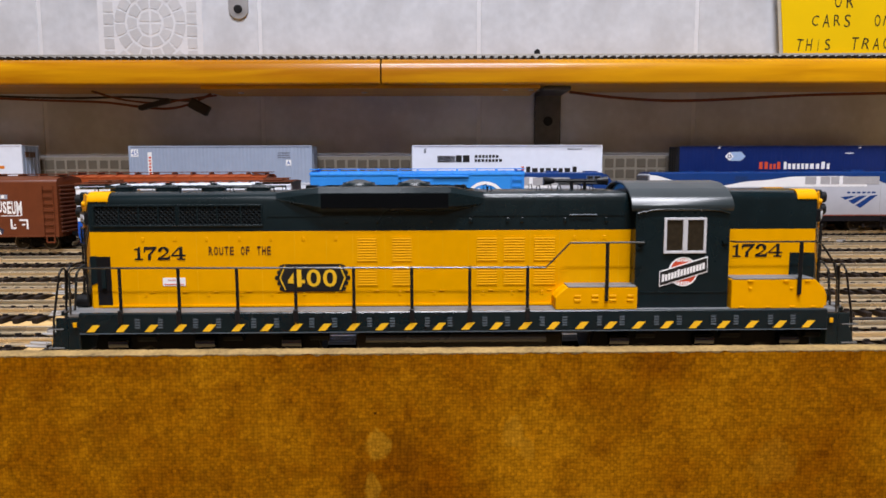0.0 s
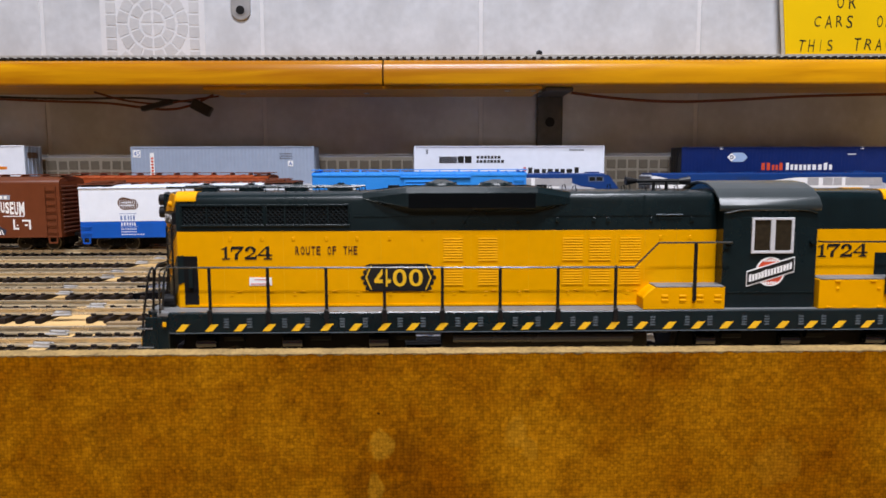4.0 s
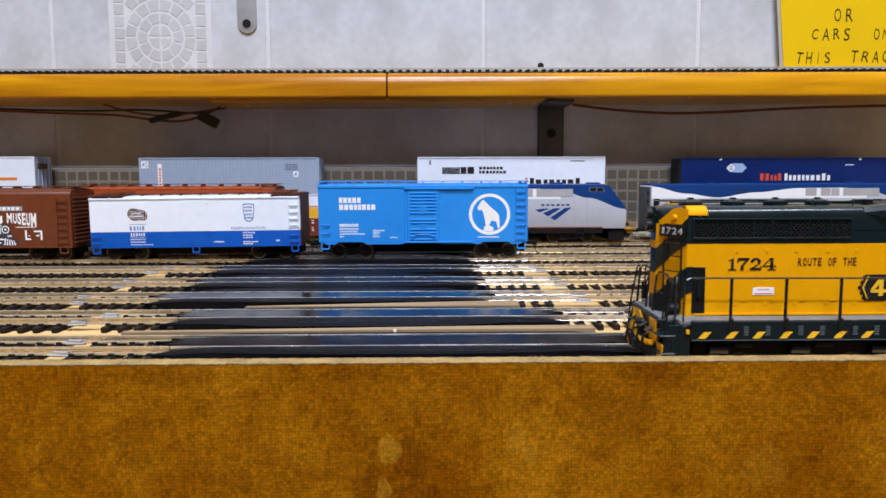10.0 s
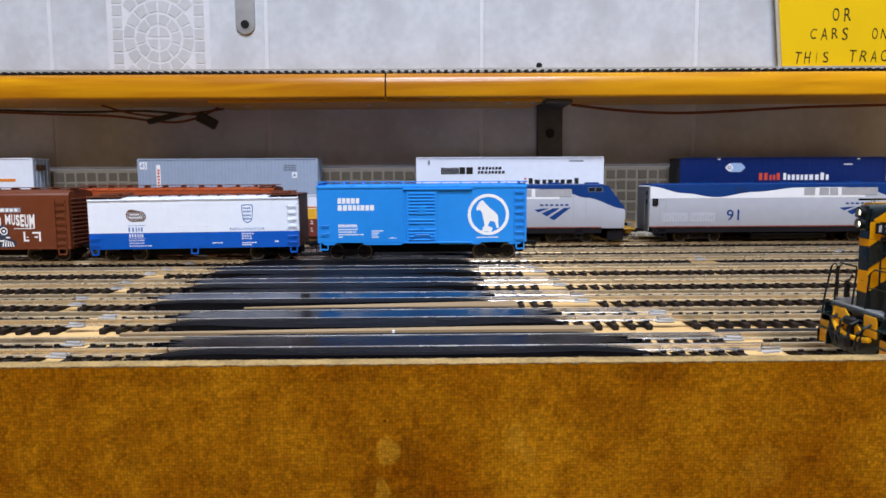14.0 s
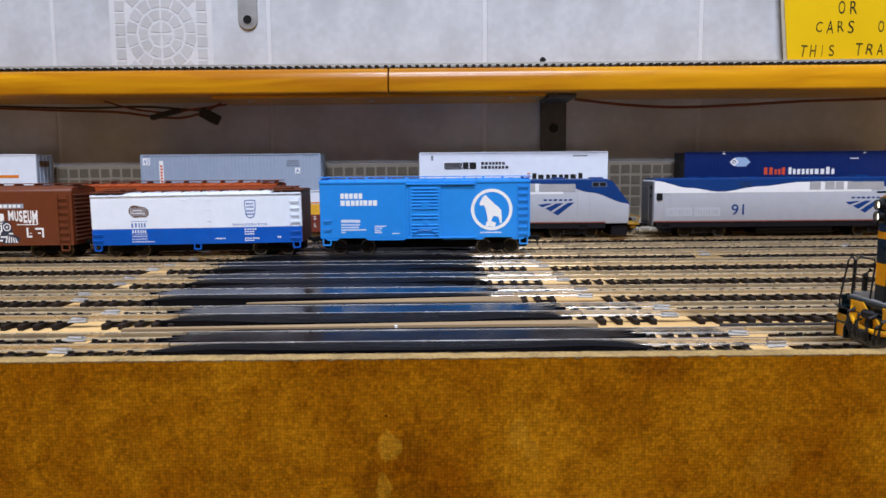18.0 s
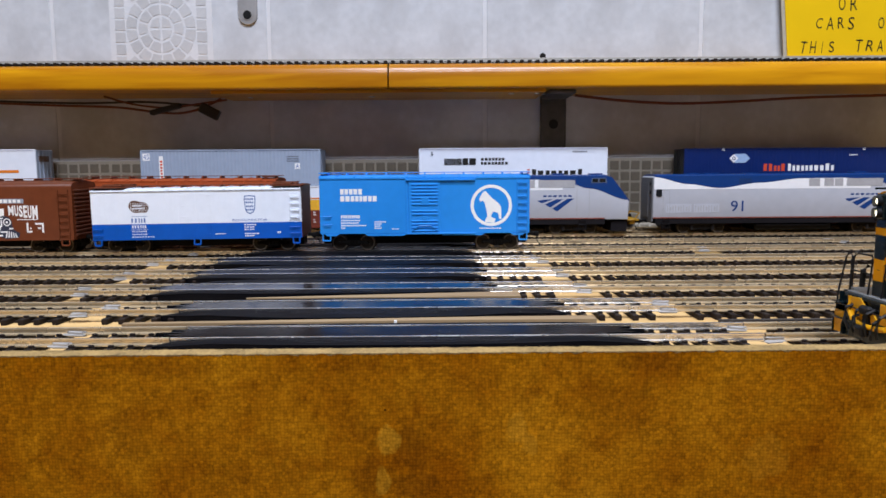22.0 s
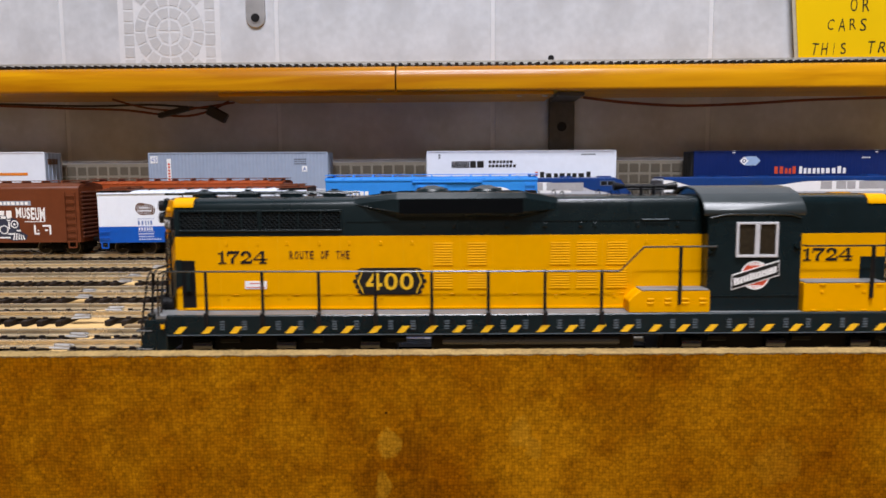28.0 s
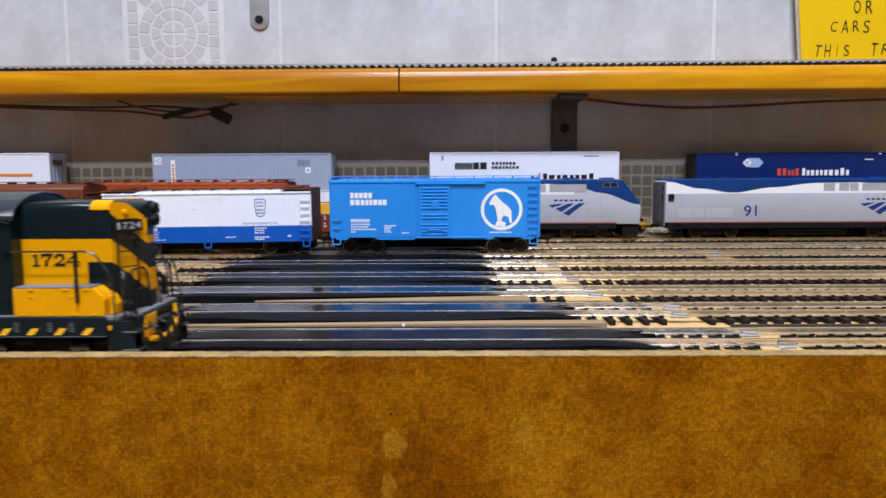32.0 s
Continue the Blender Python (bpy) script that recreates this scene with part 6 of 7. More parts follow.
    name_bars(body, PRINTBLUE, EX - 5.4, EX + 5.2, 20.6, 23.4, -W, 5, 0.08, 2, 0.5)
    part("name_rule", box(bm_new(), EX - 5.6, EX + 5.6, -W - 0.1, -W, 24.5, 24.8), PRINTBLUE, body)
    tagged(part("small_print", bars(bm_new(), EX - 5.0, EX + 5.0, 16.8, 18.9, -W - 0.02, 6, 0.08, 12, 0.5), WHITE, low), kind="stuff")
    part("name_rule", box(bm_new(), EX - 5.6, EX + 5.6, -W - 0.1, -W, 15.9, 16.1), WHITE, low)
    for k in range(3):
        tagged(part("small_print", bars(bm_new(), EX - 5.2, EX + 5.2 + (5 if k == 2 else 0), 14.3 - k * 1.8, 15.0 - k * 1.8, -W - 0.02, 9, 0.06, 40 + k, 0.4), WHITE, low), kind="stuff")
    tagged(part("small_print", bars(bm_new(), 12, 19, 12.0, 12.7, -W - 0.02, 8, 0.06, 44), WHITE, low), kind="stuff")
    tagged(part("small_print", bars(bm_new(), 53.5, 56.2, 12.2, 13.4, -W - 0.02, 2, 0.06, 45), WHITE, low), kind="stuff")
    sh = [(32.2, 37.4), (35.8, 37.8), (39.4, 37.4), (39.7, 35.0), (39.0, 28.0), (38.0, 26.2), (35.8, 25.2), (33.6, 26.2), (32.6, 28.0), (31.9, 35.0)]
    sp = part("shield_emblem", prism(bm_new(), sh, "y", -W - 0.1, -W), PRINTBLUE, body, "blue outlined shield emblem")
    c = (35.8, 31.8)
    part("shield_face", prism(bm_new(), [(c[0] + (x - c[0]) * 0.84, c[1] + (z - c[1]) * 0.88) for x, z in sh], "y", -W - 0.14, -W), RWHITE, sp)
    for k, z in enumerate((35.2, 33.0, 30.4, 28.2)):
        part("shield_bar", bars(bm_new(), 33.2, 38.4, z - 0.7, z + 0.6, -W - 0.14, 4, 0.05, 60 + k), PRINTBLUE, sp)
    part("kind_word", lettering("REFRIGERATOR", 35.4, 21.4, 23.0, 1.5, -W, 0.08), PRINTBLUE, body, "blue word refrigerator")
    for z, n in ((18.2, 5), (16.6, 4), (15.0, 4), (12.2, 6), (10.8, 4)):
        tagged(part("small_print", bars(bm_new(), 31.6, 31.6 + n * 1.7, z - 0.38, z + 0.38, -W - 0.02, n, 0.06, int(z * 9)), WHITE, low), kind="stuff")
    freight_truck(car, -49), freight_truck(car, 49)
    coupler(car, 70.5, 1), coupler(car, -70.5, -1)
    return car


white_reefer()


def brown_boxcar():
    H, W = 71.0, 17.0
    car = thing("boxcar", on_track(0.488, -0.3165), "oxide-brown model boxcar with white museum lettering", "boxcar", "standing freight cars")
    prof = [(-W, 9.8), (-W, 45.0), (-W + 0.6, 46.6), (-W + 2.2, 47.8), (-9, 48.8), (0, 49.4), (9, 48.8), (W - 2.2, 47.8), (W - 0.6, 46.6), (W, 45.0), (W, 9.8)]
    body = part("body", prism(bm_new(), prof, "x", -H, H, 0.1), BROWN, car, smooth=True)
    body.location.z = -0.0008
    # Low black box, made deep to imitate shade beneath the body.
    part("underframe", box(bm_new(), -H + 1, H - 1, -6.5, 6.5, 4.0, 10.6), CARFRAME, car)
    for s in (-1, 1):
        for k in range(12):
            z = 13 + k * 2.7
            part("end_rib", box(bm_new(), min(s * H, s * (H + 0.9)), max(s * H, s * (H + 0.9)), -14, 14, z - 0.7, z + 0.7, 0.3), DKBROWN, body)
    ladder(body, 61.8, 68.6, 11.0, 43.0, 7, -W, BROWN)
    ladder(body, -67.0, -57.5, 11.6, 43.0, 7, -W, BROWN)
    dr = part("door", box(bm_new(), -14, 14, -W - 0.8, -W, 11.5, 44.0, 0.2), BROWN, body)
    for i in range(6):
        part("door_rib", box(bm_new(), -13, 13, -W - 1.4, -W - 0.7, 14 + i * 5, 15 + i * 5, 0.2), BROWN, dr)
    part("side_sill", box(bm_new(), -H, H, -W - 0.3, -W, 9.7, 10.8, 0.1), BROWN, body)
    running_board(body, H + 1.2, 50.2, BROWN)
    x = 28.4
    for k, ch in enumerate("MUSEUM"):
        w = 4.2 if ch == "M" else 2.9
        h = 6.6 + 0.5 * k
        part("museum_letter", lettering(ch, x + w * 0.46, 33.0 - h / 2, w * 0.84, h, -W, 0.1, bold=0.035), WHITE, body)
        x += w
    part("word_bars", bars(bm_new(), 8.5, 27.0, 25.5, 31.0, -W, 4, 0.1, 3), WHITE, body)
    part("name_plate", box(bm_new(), 8, 39.0, -W - 0.1, -W, 34.4, 37.4, 0.04), mat("slate_grey_print", (0.30, 0.33, 0.40), 0.5), body)
    name_bars(body, WHITE, 9, 38.0, 34.9, 36.9, -W - 0.1, 10, 0.05, 8, 0.35)
    part("rule", box(bm_new(), 34.0, 47.5, -W - 0.1, -W, 23.4, 23.9), WHITE, body)
    # plain picture of an old engine, in flat blocks
    slate = mat("dark_slate_print", (0.03, 0.035, 0.06), 0.5)
    en = part("engine_picture", prism(bm_new(), [(16, 28), (22, 28), (22.6, 25.6), (25.4, 26.4), (28.4, 25.4), (30.4, 22.4), (30.6, 17.4), (35.4, 14.6), (34.6, 11.8), (27, 10.8), (16, 14)], "y", -W - 0.1, -W), slate, body, "dark and white block picture of an old engine")
    for x, z, r, m in ((27.2, 22.0, 2.6, WHITE), (27.2, 22.0, 1.9, slate), (27.2, 22.0, 0.8, WHITE), (20.0, 18.4, 3.0, WHITE), (20.0, 18.4, 2.3, slate)):
        part("picture_disc", prism(bm_new(), disc(x, z, r, 18), "y", -W - 0.14 - 0.03 * (3 - r), -W), m, en)
    for x0, z0, x1, z1 in ((18.4, 25.6, 21.6, 27.4), (22.4, 24.2, 24.6, 25.0), (23.0, 19.0, 24.0, 23.6), (28.4, 17.2, 31.0, 18.2), (22.6, 15.0, 26.6, 16.0), (17.0, 12.6, 24.0, 13.6)):
        part("picture_patch", box(bm_new(), x0, x1, -W - 0.16, -W, z0, z1), WHITE, en)
    for k in range(5):
        part("picture_bar", prism(bm_new(), [(25.6 + k * 1.8, 11.6), (26.5 + k * 1.8, 11.6), (27.4 + k * 1.3, 16.4 - 0.4 * k), (26.8 + k * 1.3, 16.4 - 0.4 * k)], "y", -W - 0.16, -W), WHITE, en)
    for x0, x1, z0, z1 in ((40.0, 41.2, 15.0, 21.5), (40.0, 43.6, 15.0, 16.2), (45.8, 51.4, 20.2, 21.4), (50.2, 51.4, 15.0, 20.2), (47.4, 49.4, 17.4, 18.4), (42.2, 43.2, 17.4, 18.2)):
        part("small_print", box(bm_new(), x0, x1, -W - 0.1, -W, z0, z1), WHITE, body)
    stirrup(body, 65.4, 9.9, -W, BROWN, 3.0, 3.6)
    freight_truck(car, 52, WHEELM, 9.5), freight_truck(car, -52, WHEELM, 9.5)
    coupler(car, 71, 1), coupler(car, -71, -1)
    return car


brown_boxcar()


def red_car():
    H, W = 71.5, 17.0
    car = thing("boxcar", on_track(0.539, -0.1935), "orange-red model boxcar standing behind the white car", "boxcar", "standing freight cars")
    body = part("body", box(bm_new(), -H, H, -W, W, 11, 47.0, 0.4), ORANGER, car)
    peaked_roof(body, H, W + 0.3, 47.2, 48.8, ORANGER, 14)
    running_board(body, H + 1.6, 50.2, BROWN)
    part("brake_step", box(bm_new(), 60, 70, -13, -6, 49.2, 50.4, 0.3), DKBROWN, body)
    part("underframe", box(bm_new(), -H + 1, H - 1, -8, 8, 7.4, 11), CARFRAME, car)
    for i in range(9):
        x = -64 + i * 16
        part("side_post", box(bm_new(), x - 0.6, x + 0.6, -W - 0.7, -W, 11.4, 46.6, 0.1), ORANGER, body)
    freight_truck(car, -50), freight_truck(car, 50)
    coupler(car, 71.5, 1), coupler(car, -71.5, -1)


red_car()


# ---- passenger diesels ----
def smooth_curve(keys, n=10):
    out = []
    for (x0, z0), (x1, z1) in zip(keys, keys[1:]):
        for i in range(n):
            t = i / n
            out.append((x0 + (x1 - x0) * t, z0 + (z1 - z0) * (t * t * (3 - 2 * t))))
    out.append(keys[-1])
    return out


def passenger_diesel(s, label):
    H, W = 116.5, 17.2
    car = thing("passenger_locomotive", on_track(0.598, s), label, "locomotive", "silver and blue passenger locomotives")
    side = [(-H, 13.5), (-H, 46.6), (-H + 1.2, 47.6), (99, 47.6), (102, 46.4), (H, 27.4), (H - 0.6, 12.4), (98, 12.4), (95, 12.9), (-H + 2, 12.9)]
    body = part("body", prism(bm_new(), side, "y", -W, W, 0.5, 2), SILVER, car, "silver-grey body side", smooth=True)
    roof = part("roof", prism(bm_new(), [(-W + 1.2, 47.3), (-W + 2.6, 48.6), (-8, 49.0), (8, 49.0), (W - 2.6, 48.6), (W - 1.2, 47.3)], "x", -H + 1.2, 99, 0.2), AMBLUE, car, "blue roof")
    for x in (-80, -64, -30, 0, 22):
        part("roof_fan", cyl(bm_new(), (x, 0, 49.3), 6.5, 1.0, "z", 24), AMBLUE, roof)
    for x in (60, 92):
        part("roof_box", box(bm_new(), x - 5, x + 5, -6, 6, 48.6, 50.2, 0.4), AMBLUE, roof)
    y0 = -W
    wave = smooth_curve([(-H + 0.5, 46.8), (-88, 41.0), (-62, 37.6), (-30, 41.8), (6, 45.2), (40, 45.4), (64, 43.2), (84, 38.0), (H - 0.8, 28.6)])
    band = [p for p in wave if p[0] < 62]
    part("white_band", prism(bm_new(), [(-H + 0.4, 36.8), (62, 36.8)] + band[::-1], "y", y0 - 0.1, y0 + 0.3), AMWHITE, body, "white sweeping band")
    nose = [(102, 46.6), (98.6, 47.9), (-H + 0.5, 47.9)]
    part("blue_sweep", prism(bm_new(), wave + [(H - 0.6, 28.8)] + nose, "y", y0 - 0.16, y0 + 0.3), AMBLUE, body, "blue sweep along the roof edge")
    part("nose_cap", prism(bm_new(), [(100.2, 47.9), (102.4, 46.9), (H + 0.4, 27.8), (H, 27.2), (102, 45.8)], "y", y0 - 0.1, W + 0.1), AMBLUE, body)
    part("windshield", prism(bm_new(), [(104.5, 44.6), (105.0, 44.3), (109.6, 38.0), (109.0, 38.2)], "y", -13, 13), DKGLASS, body)
    part("lower_stripe", box(bm_new(), -H + 0.3, 97, y0 - 0.1, y0 + 0.2, 13.0, 13.9), mat("dull_red_stripe", (0.22, 0.06, 0.04), 0.5), body, "dull red stripe along the sill")
    part("skirt", box(bm_new(), -H + 2, 97, y0 + 0.4, W - 0.4, 8.6, 12.9), mat("dark_skirt", (0.011, 0.010, 0.012), 0.5, spec=0.08), body)
    # windows, grilles, doors
    wn = part("cab_window", prism(bm_new(), [(85.4, 42.4), (85.4, 46.4), (97.2, 46.4), (98.2, 42.4)], "y", y0 - 0.3, y0), mat("grey_blue_frame", (0.10, 0.13, 0.20), 0.4), body, "two-part cab side window")
    part("pane", box(bm_new(), 86.2, 90.8, y0 - 0.36, y0, 42.9, 45.9), DKGLASS, wn)
    part("pane", box(bm_new(), 91.8, 96.8, y0 - 0.36, y0, 42.9, 45.9), DKGLASS, wn)
    for x0, x1 in ((11, 20), (23.6, 31.5), (32.2, 39), (42, 72)):
        part("air_grille", box(bm_new(), x0, x1, y0 - 0.25, y0, 38.8, 45.0), PALEGREY, body, "grey air intake panel")
    for x0, x1 in ((-106, -85), (-83, -62)):
        gp = part("side_grille", box(bm_new(), x0, x1, y0 - 0.1, y0, 17.6, 24.8), SILVER, body, "pale grey grille panel")
        for k in range(9):
            x = x0 + 1 + k * 2.2
            part("grille_slot", box(bm_new(), x, x + (0.7, 1.3, 0.9)[k % 3], y0 - 0.16, y0, 18.2 + (0, 0.8, 0.3)[k % 3], 23.6 - (0.4, 0, 1.2)[(k + 1) % 3]), PALEGREY, gp)
    part("porthole", box(bm_new(), -114.4, -109.6, y0 - 0.3, y0, 31.0, 36.8, 0.7), DKGLASS, body, "small dark window")
    for x0, x1, z0, z1 in ((73.5, 84.0, 13.5, 40.5), (-108.5, -103, 15, 36)):
        fr = bm_new()
        for a in ((x0, x1, z1 - 0.25, z1), (x0, x0 + 0.3, z0, z1), (x1 - 0.3, x1, z0, z1)):
            box(fr, a[0], a[1], y0 - 0.15, y0, a[2], a[3])
        part("door_outline", fr, PALEGREY, body)
    part("dark_panel", box(bm_new(), -46.5, -36, y0 - 0.24, y0, 41.2, 45.5), mat("dark_blue_panel", (0.008, 0.035, 0.13), 0.4), body)
    part("number", lettering("91", -47.4, 22.8, 10.4, 8.8, y0, 0.12, bold=0.006), AMBLUE, body, "blue number 91")
    for pts in ([(48.3, 29.0), (53.9, 29.2), (44.8, 26.1), (41.0, 28.2)], [(56.7, 29.2), (62.3, 29.3), (51.9, 22.6), (47.3, 25.1)], [(65.6, 29.5), (71.3, 29.9), (57.7, 19.4), (53.5, 21.5)]):
        part("logo_stroke", prism(bm_new(), pts, "y", y0 - 0.12, y0), AMBLUE, body, "blue slanting logo stroke")
    name_bars(body, AMBLUE, 46.0, 71.0, 31.2, 32.6, y0, 6, 0.08, 4, 0.35)
    # rear end
    part("rear_end", box(bm_new(), -H - 0.8, -H + 0.3, -W + 1, W - 1, 10, 46.4, 0.3), mat("grey_car_end", (0.16, 0.165, 0.18), 0.5), body, "dark grey rear end")
    part("rear_door", box(bm_new(), -H - 1.2, -H - 0.6, -6, 6, 13, 42, 0.3), mat("grey_car_end", (0.16, 0.165, 0.18), 0.5), body)
    for z in (33, 40):
        part("marker_light", box(bm_new(), -H - 1.4, -H - 0.6, -13.5, -10.5, z, z + 3, 0.3), BLACK, body)
    # pilot, plow, ladders
    part("pilot", prism(bm_new(), [(H - 14, 2.5), (H - 1, 2.5), (H - 0.4, 11.4), (H - 14, 10.4)], "y", -15, 15, 0.4), mat("dark_skirt", (0.011, 0.010, 0.012), 0.5, spec=0.08), car)
    pr = bm_new()
    tube(pr, [(H, -14, 11.5), (H + 5.5, -14, 12.0), (H + 9.6, -14, 17.5), (H + 9.6, 14, 17.5), (H + 5.5, 14, 12), (H, 14, 11.5)], 0.5, 6)
    box(pr, H - 0.5, H + 9.5, -14, 14, 10.8, 12.4, 0.3)
    box(pr, H + 2, H + 7, -12, 12, 8.0, 10.8, 0.3)
    part("front_step", pr, mat("ochre_step", (0.36, 0.19, 0.006), 0.5), car, "amber yellow front step and handrail")
    for x in (78.5, -106):
        ladder(body, x - 3, x + 3, 3.6, 13, 3, y0 + 0.6, mat("dark_skirt", (0.011, 0.010, 0.012), 0.5, spec=0.08))
    part("fuel_tank", box(bm_new(), -30, 34, -13, 13, 2.6, 9.0, 1.2), BLACK, car)
    part("pipe", cyl(bm_new(), (0, -14.2, 6.8), 1.2, 60, "x", 10), mat("dark_skirt", (0.011, 0.010, 0.012), 0.5, spec=0.08), car)
    gm = mat("truck_grey", (0.020, 0.018, 0.019), 0.5, spec=0.1)
    for x in (-74, 72):
        freight_truck(car, x, WHEELM, 14.5, gm)
        part("brake_gear", box(bm_new(), x - 20, x + 20, -13.4, -12.4, 6.8, 8.6, 0.3), gm, car)
        for k in (-14.5, 14.5):
            part("spring_pack", cyl(bm_new(), (x + k * 0.6, -13.2, 5.2), 1.4, 4.0, "z", 10), gm, car)
    coupler(car, H + 3, 1), coupler(car, -H, -1)
    return car


passenger_diesel(0.0365, "silver passenger diesel with white band and blue nose")
passenger_diesel(0.2895, "silver passenger diesel with a blue number 91")


# ---- containers on well cars ----
def container(s, length, z0, h, material, label, end_material=None, y=0.650):
    W = 14.2
    ct = thing("shipping_container", on_track(y, s, RAILHEAD + K * z0), label, "container", "containers on well cars")
    H = length / 2
    b2 = part("shell", box(bm_new(), -H, H, -W + 0.5, W - 0.6, 0.4, h - 0.3), material, ct)
    n = int(length / 3.2) if material is not CONTWHITE else 0
    for i in range(n):
        x = -H + 2.2 + (length - 4.4) * i / (n - 1)
        part("corrugation", prism(bm_new(), [(x - 1.0, -W + 0.62), (x - 0.6, -W + 0.38), (x + 0.6, -W + 0.38), (x + 1.0, -W + 0.62)], "z", 1.2, h - 1.4), material, b2)
    for z in (0, h - 1.2):
        part("side_rail", box(bm_new(), -H, H, -W, -W + 1.0, z, z + 1.2, 0.15), material, b2)
        part("side_rail", box(bm_new(), -H, H, W - 1.0, W, z, z + 1.2, 0.15), material, b2)
    for x in (-H, H - 1.4):
        for y1 in (-W - 0.05, W - 1.35):
            part("corner_post", box(bm_new(), x, x + 1.4, y1, y1 + 1.4, 0, h, 0.15), material, b2)
    for x in (-H - 0.2, H - 0.2):
        en = part("end_wall", box(bm_new(), x, x + 0.4, -W + 1.2, W - 1.2, 0.8, h - 0.8), end_material or material, b2)
        for k in range(4):
            yk = -9 + k * 6
            part("lock_rod", cyl(bm_new(), (x + (0.5 if x > 0 else -0.1), yk, h / 2), 0.35, h - 3, "z", 8), end_material or material, en)
    return ct, b2, -W + 0.36


def well_car(s, length, material, label):
    wc = thing("well_car", on_track(0.650, s), label, "well car", "well cars")
    H = length / 2
    part("floor", box(bm_new(), -H + 14, H - 14, -11, 11, 2.2, 3.4), material, wc)
    for sd in (-1, 1):
        part("side", prism(bm_new(), [(-H, 12), (-H, 16.6), (-H + 10, 18.8), (H - 10, 18.8), (H, 16.6), (H, 12), (H - 14, 3), (-H + 14, 3)], "y", sd * 16.8, sd * 15.2, 0.2), material, wc)
    for sd in (-1, 1):
        part("end_platform", box(bm_new(), min(sd * (H - 13), sd * (H + 8)), max(sd * (H - 13), sd * (H + 8)), -12, 12, 11, 13.4, 0.3), material, wc)
        freight_truck(wc, sd * (H - 1), WHEELM, 7.5)
    for k in (0, 1, 3, 4):
        tagged(part("small_print", bars(bm_new(), H - 24, H - 24 + (2.0, 2.6, 0, 1.4, 2.4)[k], 16.4 - k * 2.2, 17.4 - k * 2.2, -16.8, 3, 0.1, k), WHITE, wc), kind="stuff")
    return wc


LOW = 3.4
OXIDERED = mat("oxide_red_steel", (0.135, 0.026, 0.014), 0.5)
DKEND = mat("charcoal_end_wall", (0.030, 0.032, 0.036), 0.5)
STACK = [(-0.443, 164, CONTWHITE, CONTWHITE), (-0.1886, 160, CONTGREY, CONTWHITE), (0.0634, 168, CONTWHITE, CONTGREY), (0.3090, 186, CONTBLUE, CONTBLUE)]
for i, (s, ln, top, bot) in enumerate(STACK):
    well_car(s, min(ln, 164) + 34, OXIDERED if i != 2 else CARFRAME, "dark oxide-red steel well car carrying two stacked containers" if i != 2 else "dark steel well car carrying two stacked containers")
    ct, sh, y = container(s, min(ln, 160), LOW, 37, bot, "white container stacked in a well car" if bot is CONTWHITE else "lower container stacked in a well car")
    if i == 1:
        part("stripe", box(bm_new(), -79, 79, y - 0.12, y, 15.2, 24.6), mat("yellow_stripe", (0.75, 0.40, 0.03), 0.5), sh, "yellow stripe along the container")
        part("stripe", box(bm_new(), -79, 79, y - 0.14, y, 25.4, 26.4), ORANGEP, sh)
    hh = (74.4, 73.0, 73.0, 71.4)[i] - LOW - 37.1
    ct, sh, y = container(s, ln, LOW + 37.1, hh, top, ("white container with an orange stripe", "grey-blue ribbed container marked 45", "white container with black bars", "navy blue ribbed container with red and white bars")[i], CONTGREY if i == 0 else DKEND if i == 3 else None)
    H = ln / 2
    if i == 0:
        part("stripe", box(bm_new(), -H + 8, H - 16, y - 0.12, y, 13.2, 15.6), ORANGEP, sh, "orange stripe")
        part("placard", box(bm_new(), H + 0.3, H + 0.6, -10, 6, 23, 28), mat("brown_placard", (0.12, 0.06, 0.03), 0.5), sh)
    if i == 1:
        part("size_mark", box(bm_new(), -H + 2, -H + 8.4, y - 0.1, y, hh - 9.4, hh - 3.0), WHITE, sh)
        part("size_figures", lettering("45", -H + 5.2, hh - 6.2, 5.2, 4.6, y - 0.1, 0.08), PRINTBLUE, sh, "blue figures 45")
        ps = part("name_panel", box(bm_new(), -H + 16.5, -H + 20.2, y - 0.1, y, 3.5, hh - 5.5), WHITE, sh, "white upright panel with red bars")
        for k in range(7):
            part("name_bar", box(bm_new(), -H + 17.4, -H + 19.4, y - 0.16, y, 5.2 + k * 2.7, 6.9 + k * 2.7), REDP, ps)
        lg = part("mark_panel", box(bm_new(), H - 23, H - 18.4, y - 0.1, y, hh - 17.5, hh - 12.5), WHITE, sh)
        part("mark_shape", prism(bm_new(), [(H - 22.4, hh - 17.0), (H - 20.7, hh - 13.0), (H - 19.0, hh - 17.0), (H - 20.7, hh - 15.6)], "y", y - 0.16, y), PRINTBLUE, lg)
        for k in range(3):
            tagged(part("small_print", bars(bm_new(), H - 30, H - 19, hh - 7 - k * 2.0, hh - 6 - k * 2.0, y, 7, 0.08, k), mat("dark_grey_print", (0.10, 0.11, 0.13), 0.5), sh), kind="stuff")
    if i == 2:
        st = bm_new()
        for k in range(6):
            box(st, -H + 22, -H + 38, y - 0.1, y, hh - 15.0 + k * 1.0, hh - 14.4 + k * 1.0)
        part("logo_stripes", st, INK, sh, "black speed stripes")
        name_bars(sh, INK, -H + 38.5, -H + 51.5, hh - 15.0, hh - 9.0, y, 2, 0.1, 3, 0.15)
        for k, n in ((0, 7), (1, 8)):
            name_bars(sh, INK, -H + 55, -H + 55 + (22, 25)[k], hh - 11.2 - k * 3.6, hh - 8.8 - k * 3.6, y, n, 0.1, k)
        name_bars(sh, INK, 16.6, 63, 8.4, 13.4, y, 8, 0.1, 8, 0.3, True)
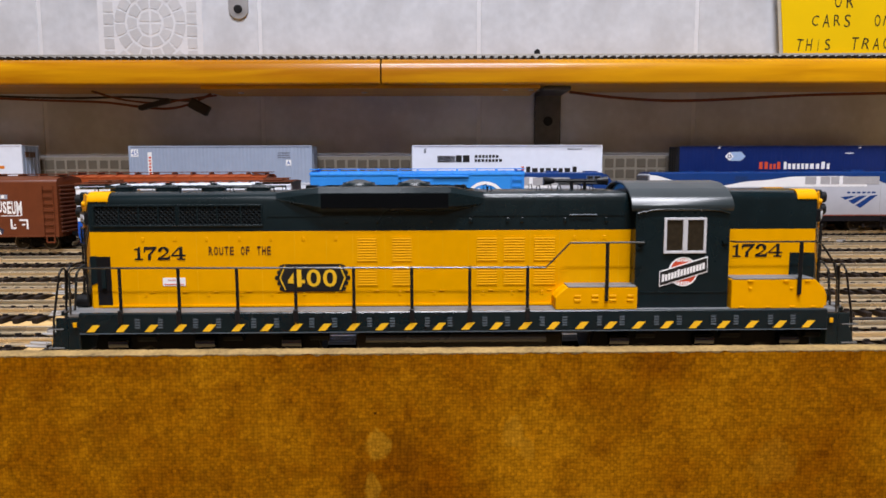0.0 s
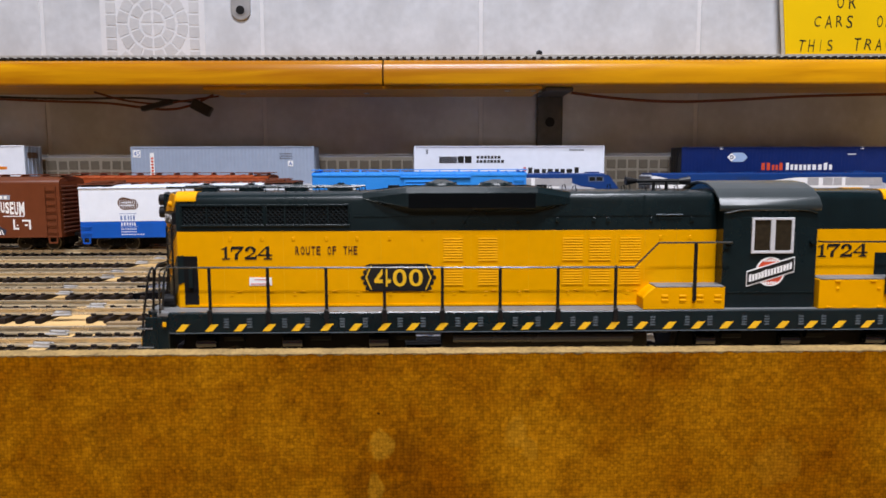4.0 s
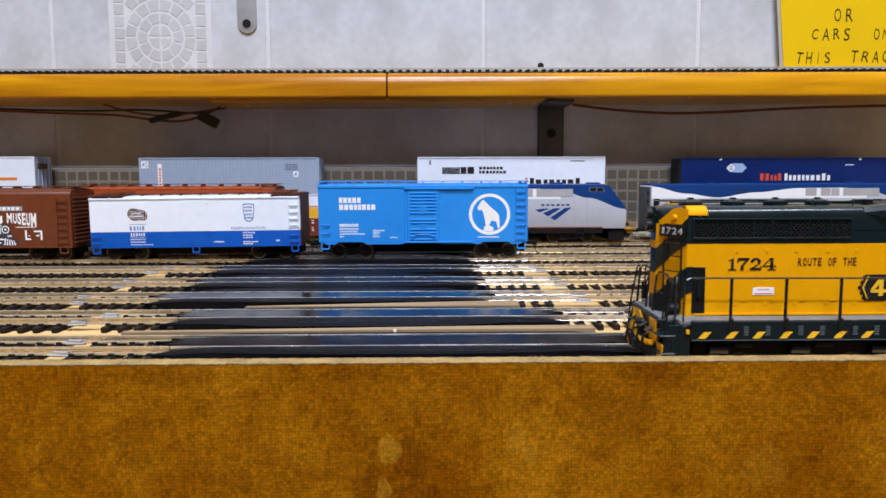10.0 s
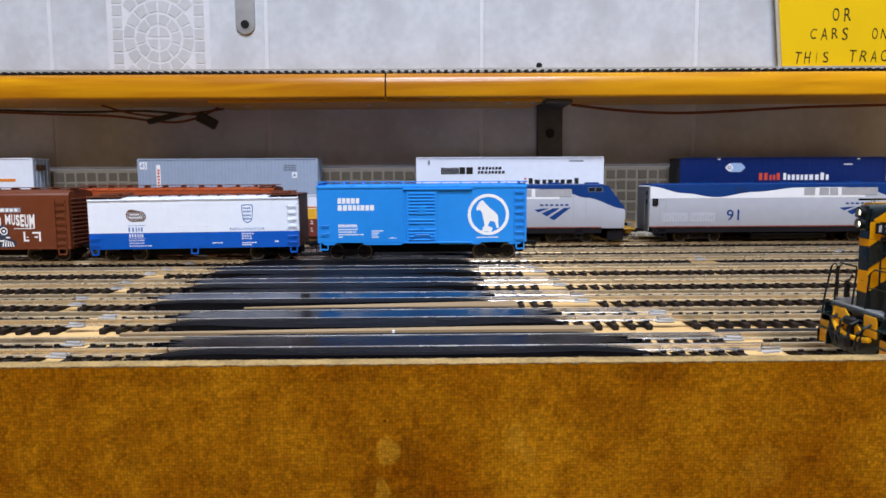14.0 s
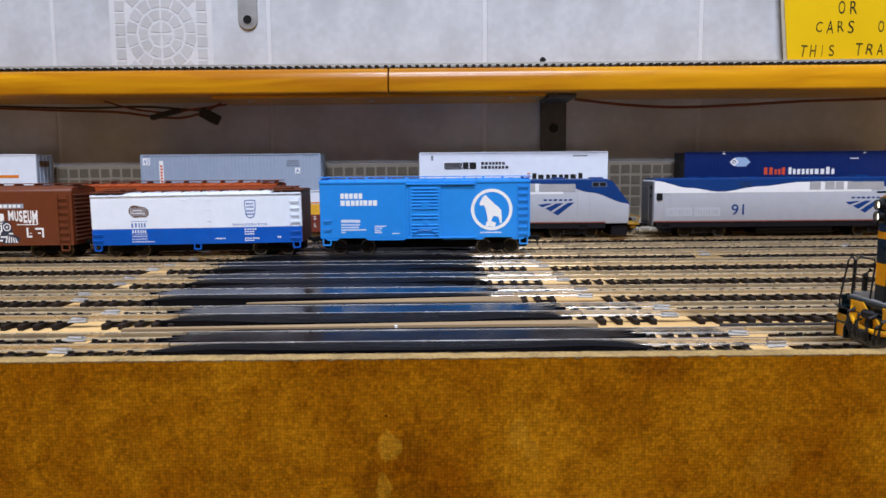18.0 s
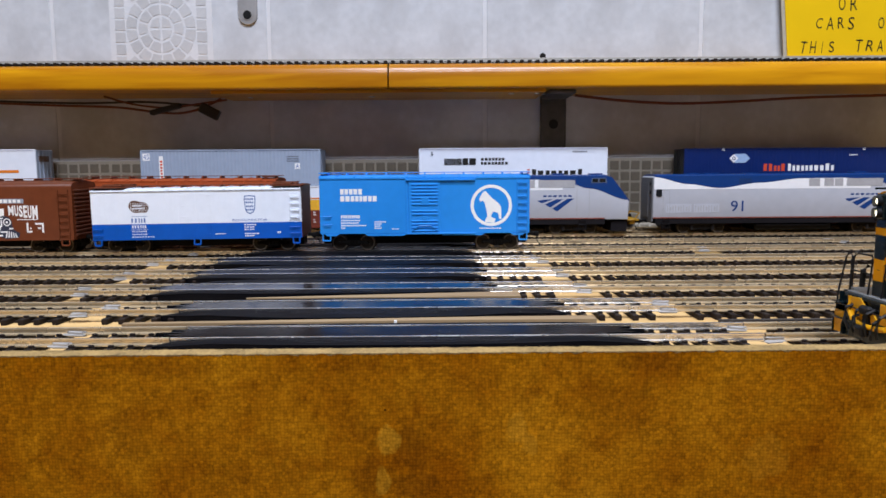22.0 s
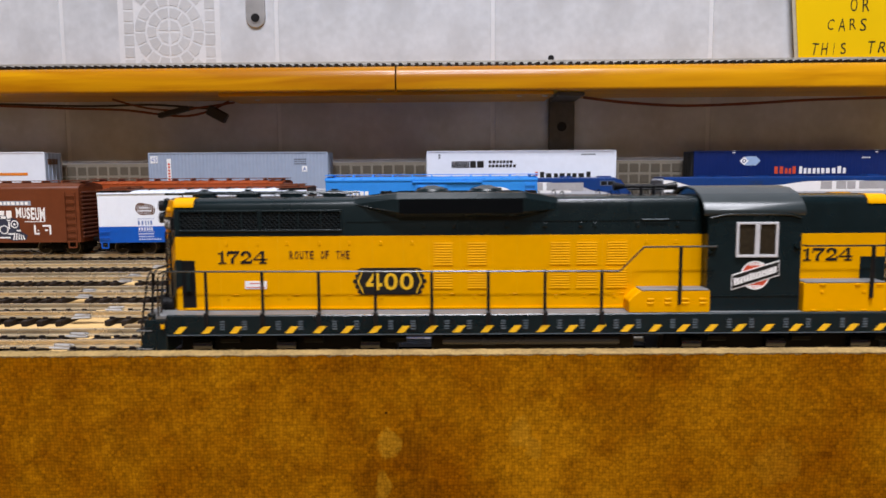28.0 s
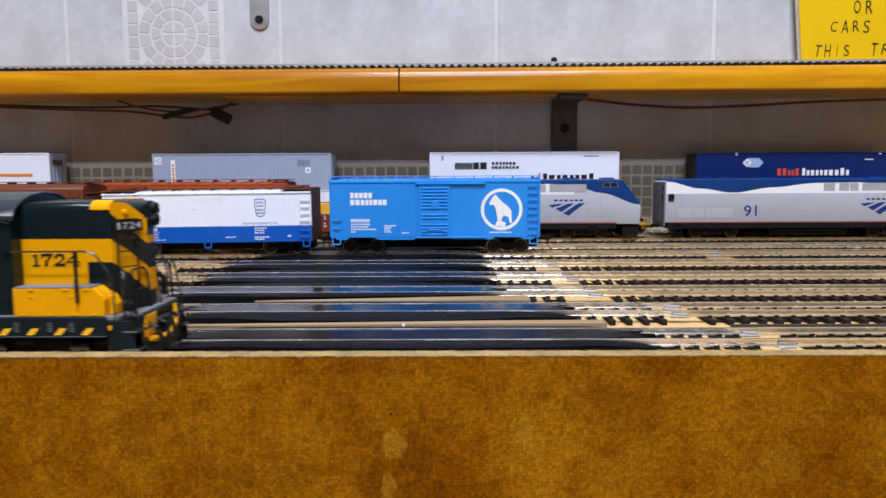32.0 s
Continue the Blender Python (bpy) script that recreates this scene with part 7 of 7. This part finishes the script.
        for k in range(3):
            part("name_shape", box(bm_new(), 12.4, 14.6, y - 0.1, y, 7.6 + k * 2.4, 8.8 + k * 2.4), REDP, sh)
        tagged(part("small_print", bars(bm_new(), H - 31, H - 18, hh - 4.4, hh - 3.2, y, 8, 0.08, 5), mat("dark_grey_print", (0.10, 0.11, 0.13), 0.5), sh), kind="stuff")
        tagged(part("small_print", bars(bm_new(), -H + 10.4, -H + 12.4, hh - 7.0, hh - 3.0, y, 2, 0.08, 5), mat("dark_grey_print", (0.10, 0.11, 0.13), 0.5), sh), kind="stuff")
    if i == 3:
        PB = mat("pale_blue_print", (0.30, 0.42, 0.62), 0.5)
        ar = part("arrow_mark", prism(bm_new(), [(-H + 42, hh - 9.0), (-H + 46, hh - 5.0), (-H + 55, hh - 5.0), (-H + 59, hh - 9.0), (-H + 55, hh - 13.0), (-H + 46, hh - 13.0)], "y", y - 0.1, y), PB, sh, "pale blue arrow-shaped mark")
        part("mark_diamond", prism(bm_new(), [(-H + 40.5, hh - 9.0), (-H + 44.5, hh - 5.2), (-H + 48.5, hh - 9.0), (-H + 44.5, hh - 12.8)], "y", y - 0.16, y), WHITE, ar)
        part("mark_curl", ring(bm_new(), -H + 44.5, hh - 9, 1.0, 1.7, y - 0.2, y, 16), CONTBLUE, ar)
        name_bars(sh, REDP, -H + 71.5, -H + 92, hh - 20.4, hh - 14.0, y, 5, 0.1, 2, 0.36, True)
        name_bars(sh, WHITE, -H + 93.5, -H + 136, hh - 20.4, hh - 14.0, y, 10, 0.1, 4, 0.36, True)
        for x in (-H + 35, -H + 161):
            part("lift_pocket", box(bm_new(), x - 1.3, x + 1.3, y - 0.3, y + 0.2, hh - 2.2, hh + 0.2, 0.15), WHITE, sh)
        tagged(part("small_print", bars(bm_new(), -H + 148, -H + 156, hh - 7.0, hh - 6.0, y, 6, 0.08, 9), WHITE, sh), kind="stuff")


# ---- what moves ----
RUN = ((0, 0.0055), (1, 0.0083), (2, 0.0109), (2.5, 0.0121), (3, 0.0150), (3.5, 0.0212), (4.5, 0.0325), (5.5, 0.0472), (6, 0.0583), (6.5, 0.0737), (7, 0.0891), (7.5, 0.1041), (8, 0.1173), (8.5, 0.1284), (9, 0.1386), (9.5, 0.1496), (10, 0.1605), (10.5, 0.1715), (11, 0.1820), (11.5, 0.1920), (12.4, 0.2072), (13, 0.2142), (13.6, 0.2195), (14.4, 0.2234), (16.6, 0.2253), (22.2, 0.2253), (22.8, 0.2243), (23.2, 0.2199), (23.6, 0.2130), (24, 0.2020), (24.5, 0.1838), (25, 0.1587), (25.5, 0.1357), (27.5, 0.0429), (28, 0.0224), (28.5, 0.0012), (29, -0.0226), (29.5, -0.0462), (30, -0.0708), (30.5, -0.0946), (31, -0.1192), (31.5, -0.1490), (32, -0.1840))
LOCO_Y = 0.200


def motions():
    walk(LOCO["body"], [(t, on_track(LOCO_Y, s)) for t, s in RUN])
    ts, ss = [r[0] for r in RUN], [r[1] for r in RUN]
    steps, last = [0.0], ss[0]
    for i in range(1, 320):
        s = float(np.interp(i * 0.1, ts, ss))
        if abs(s - last) > 0.0052:
            steps.append(i * 0.1)
            last = s
    steps.append(32.0)
    for wheel, x in LOCO["wheels"]:
        rows = [(t, pose(x, 0, 0.00585, 0, math.degrees((float(np.interp(t, ts, ss)) - ss[0]) / 0.00585), 0)) for t in steps]
        walk(wheel, rows)


motions()
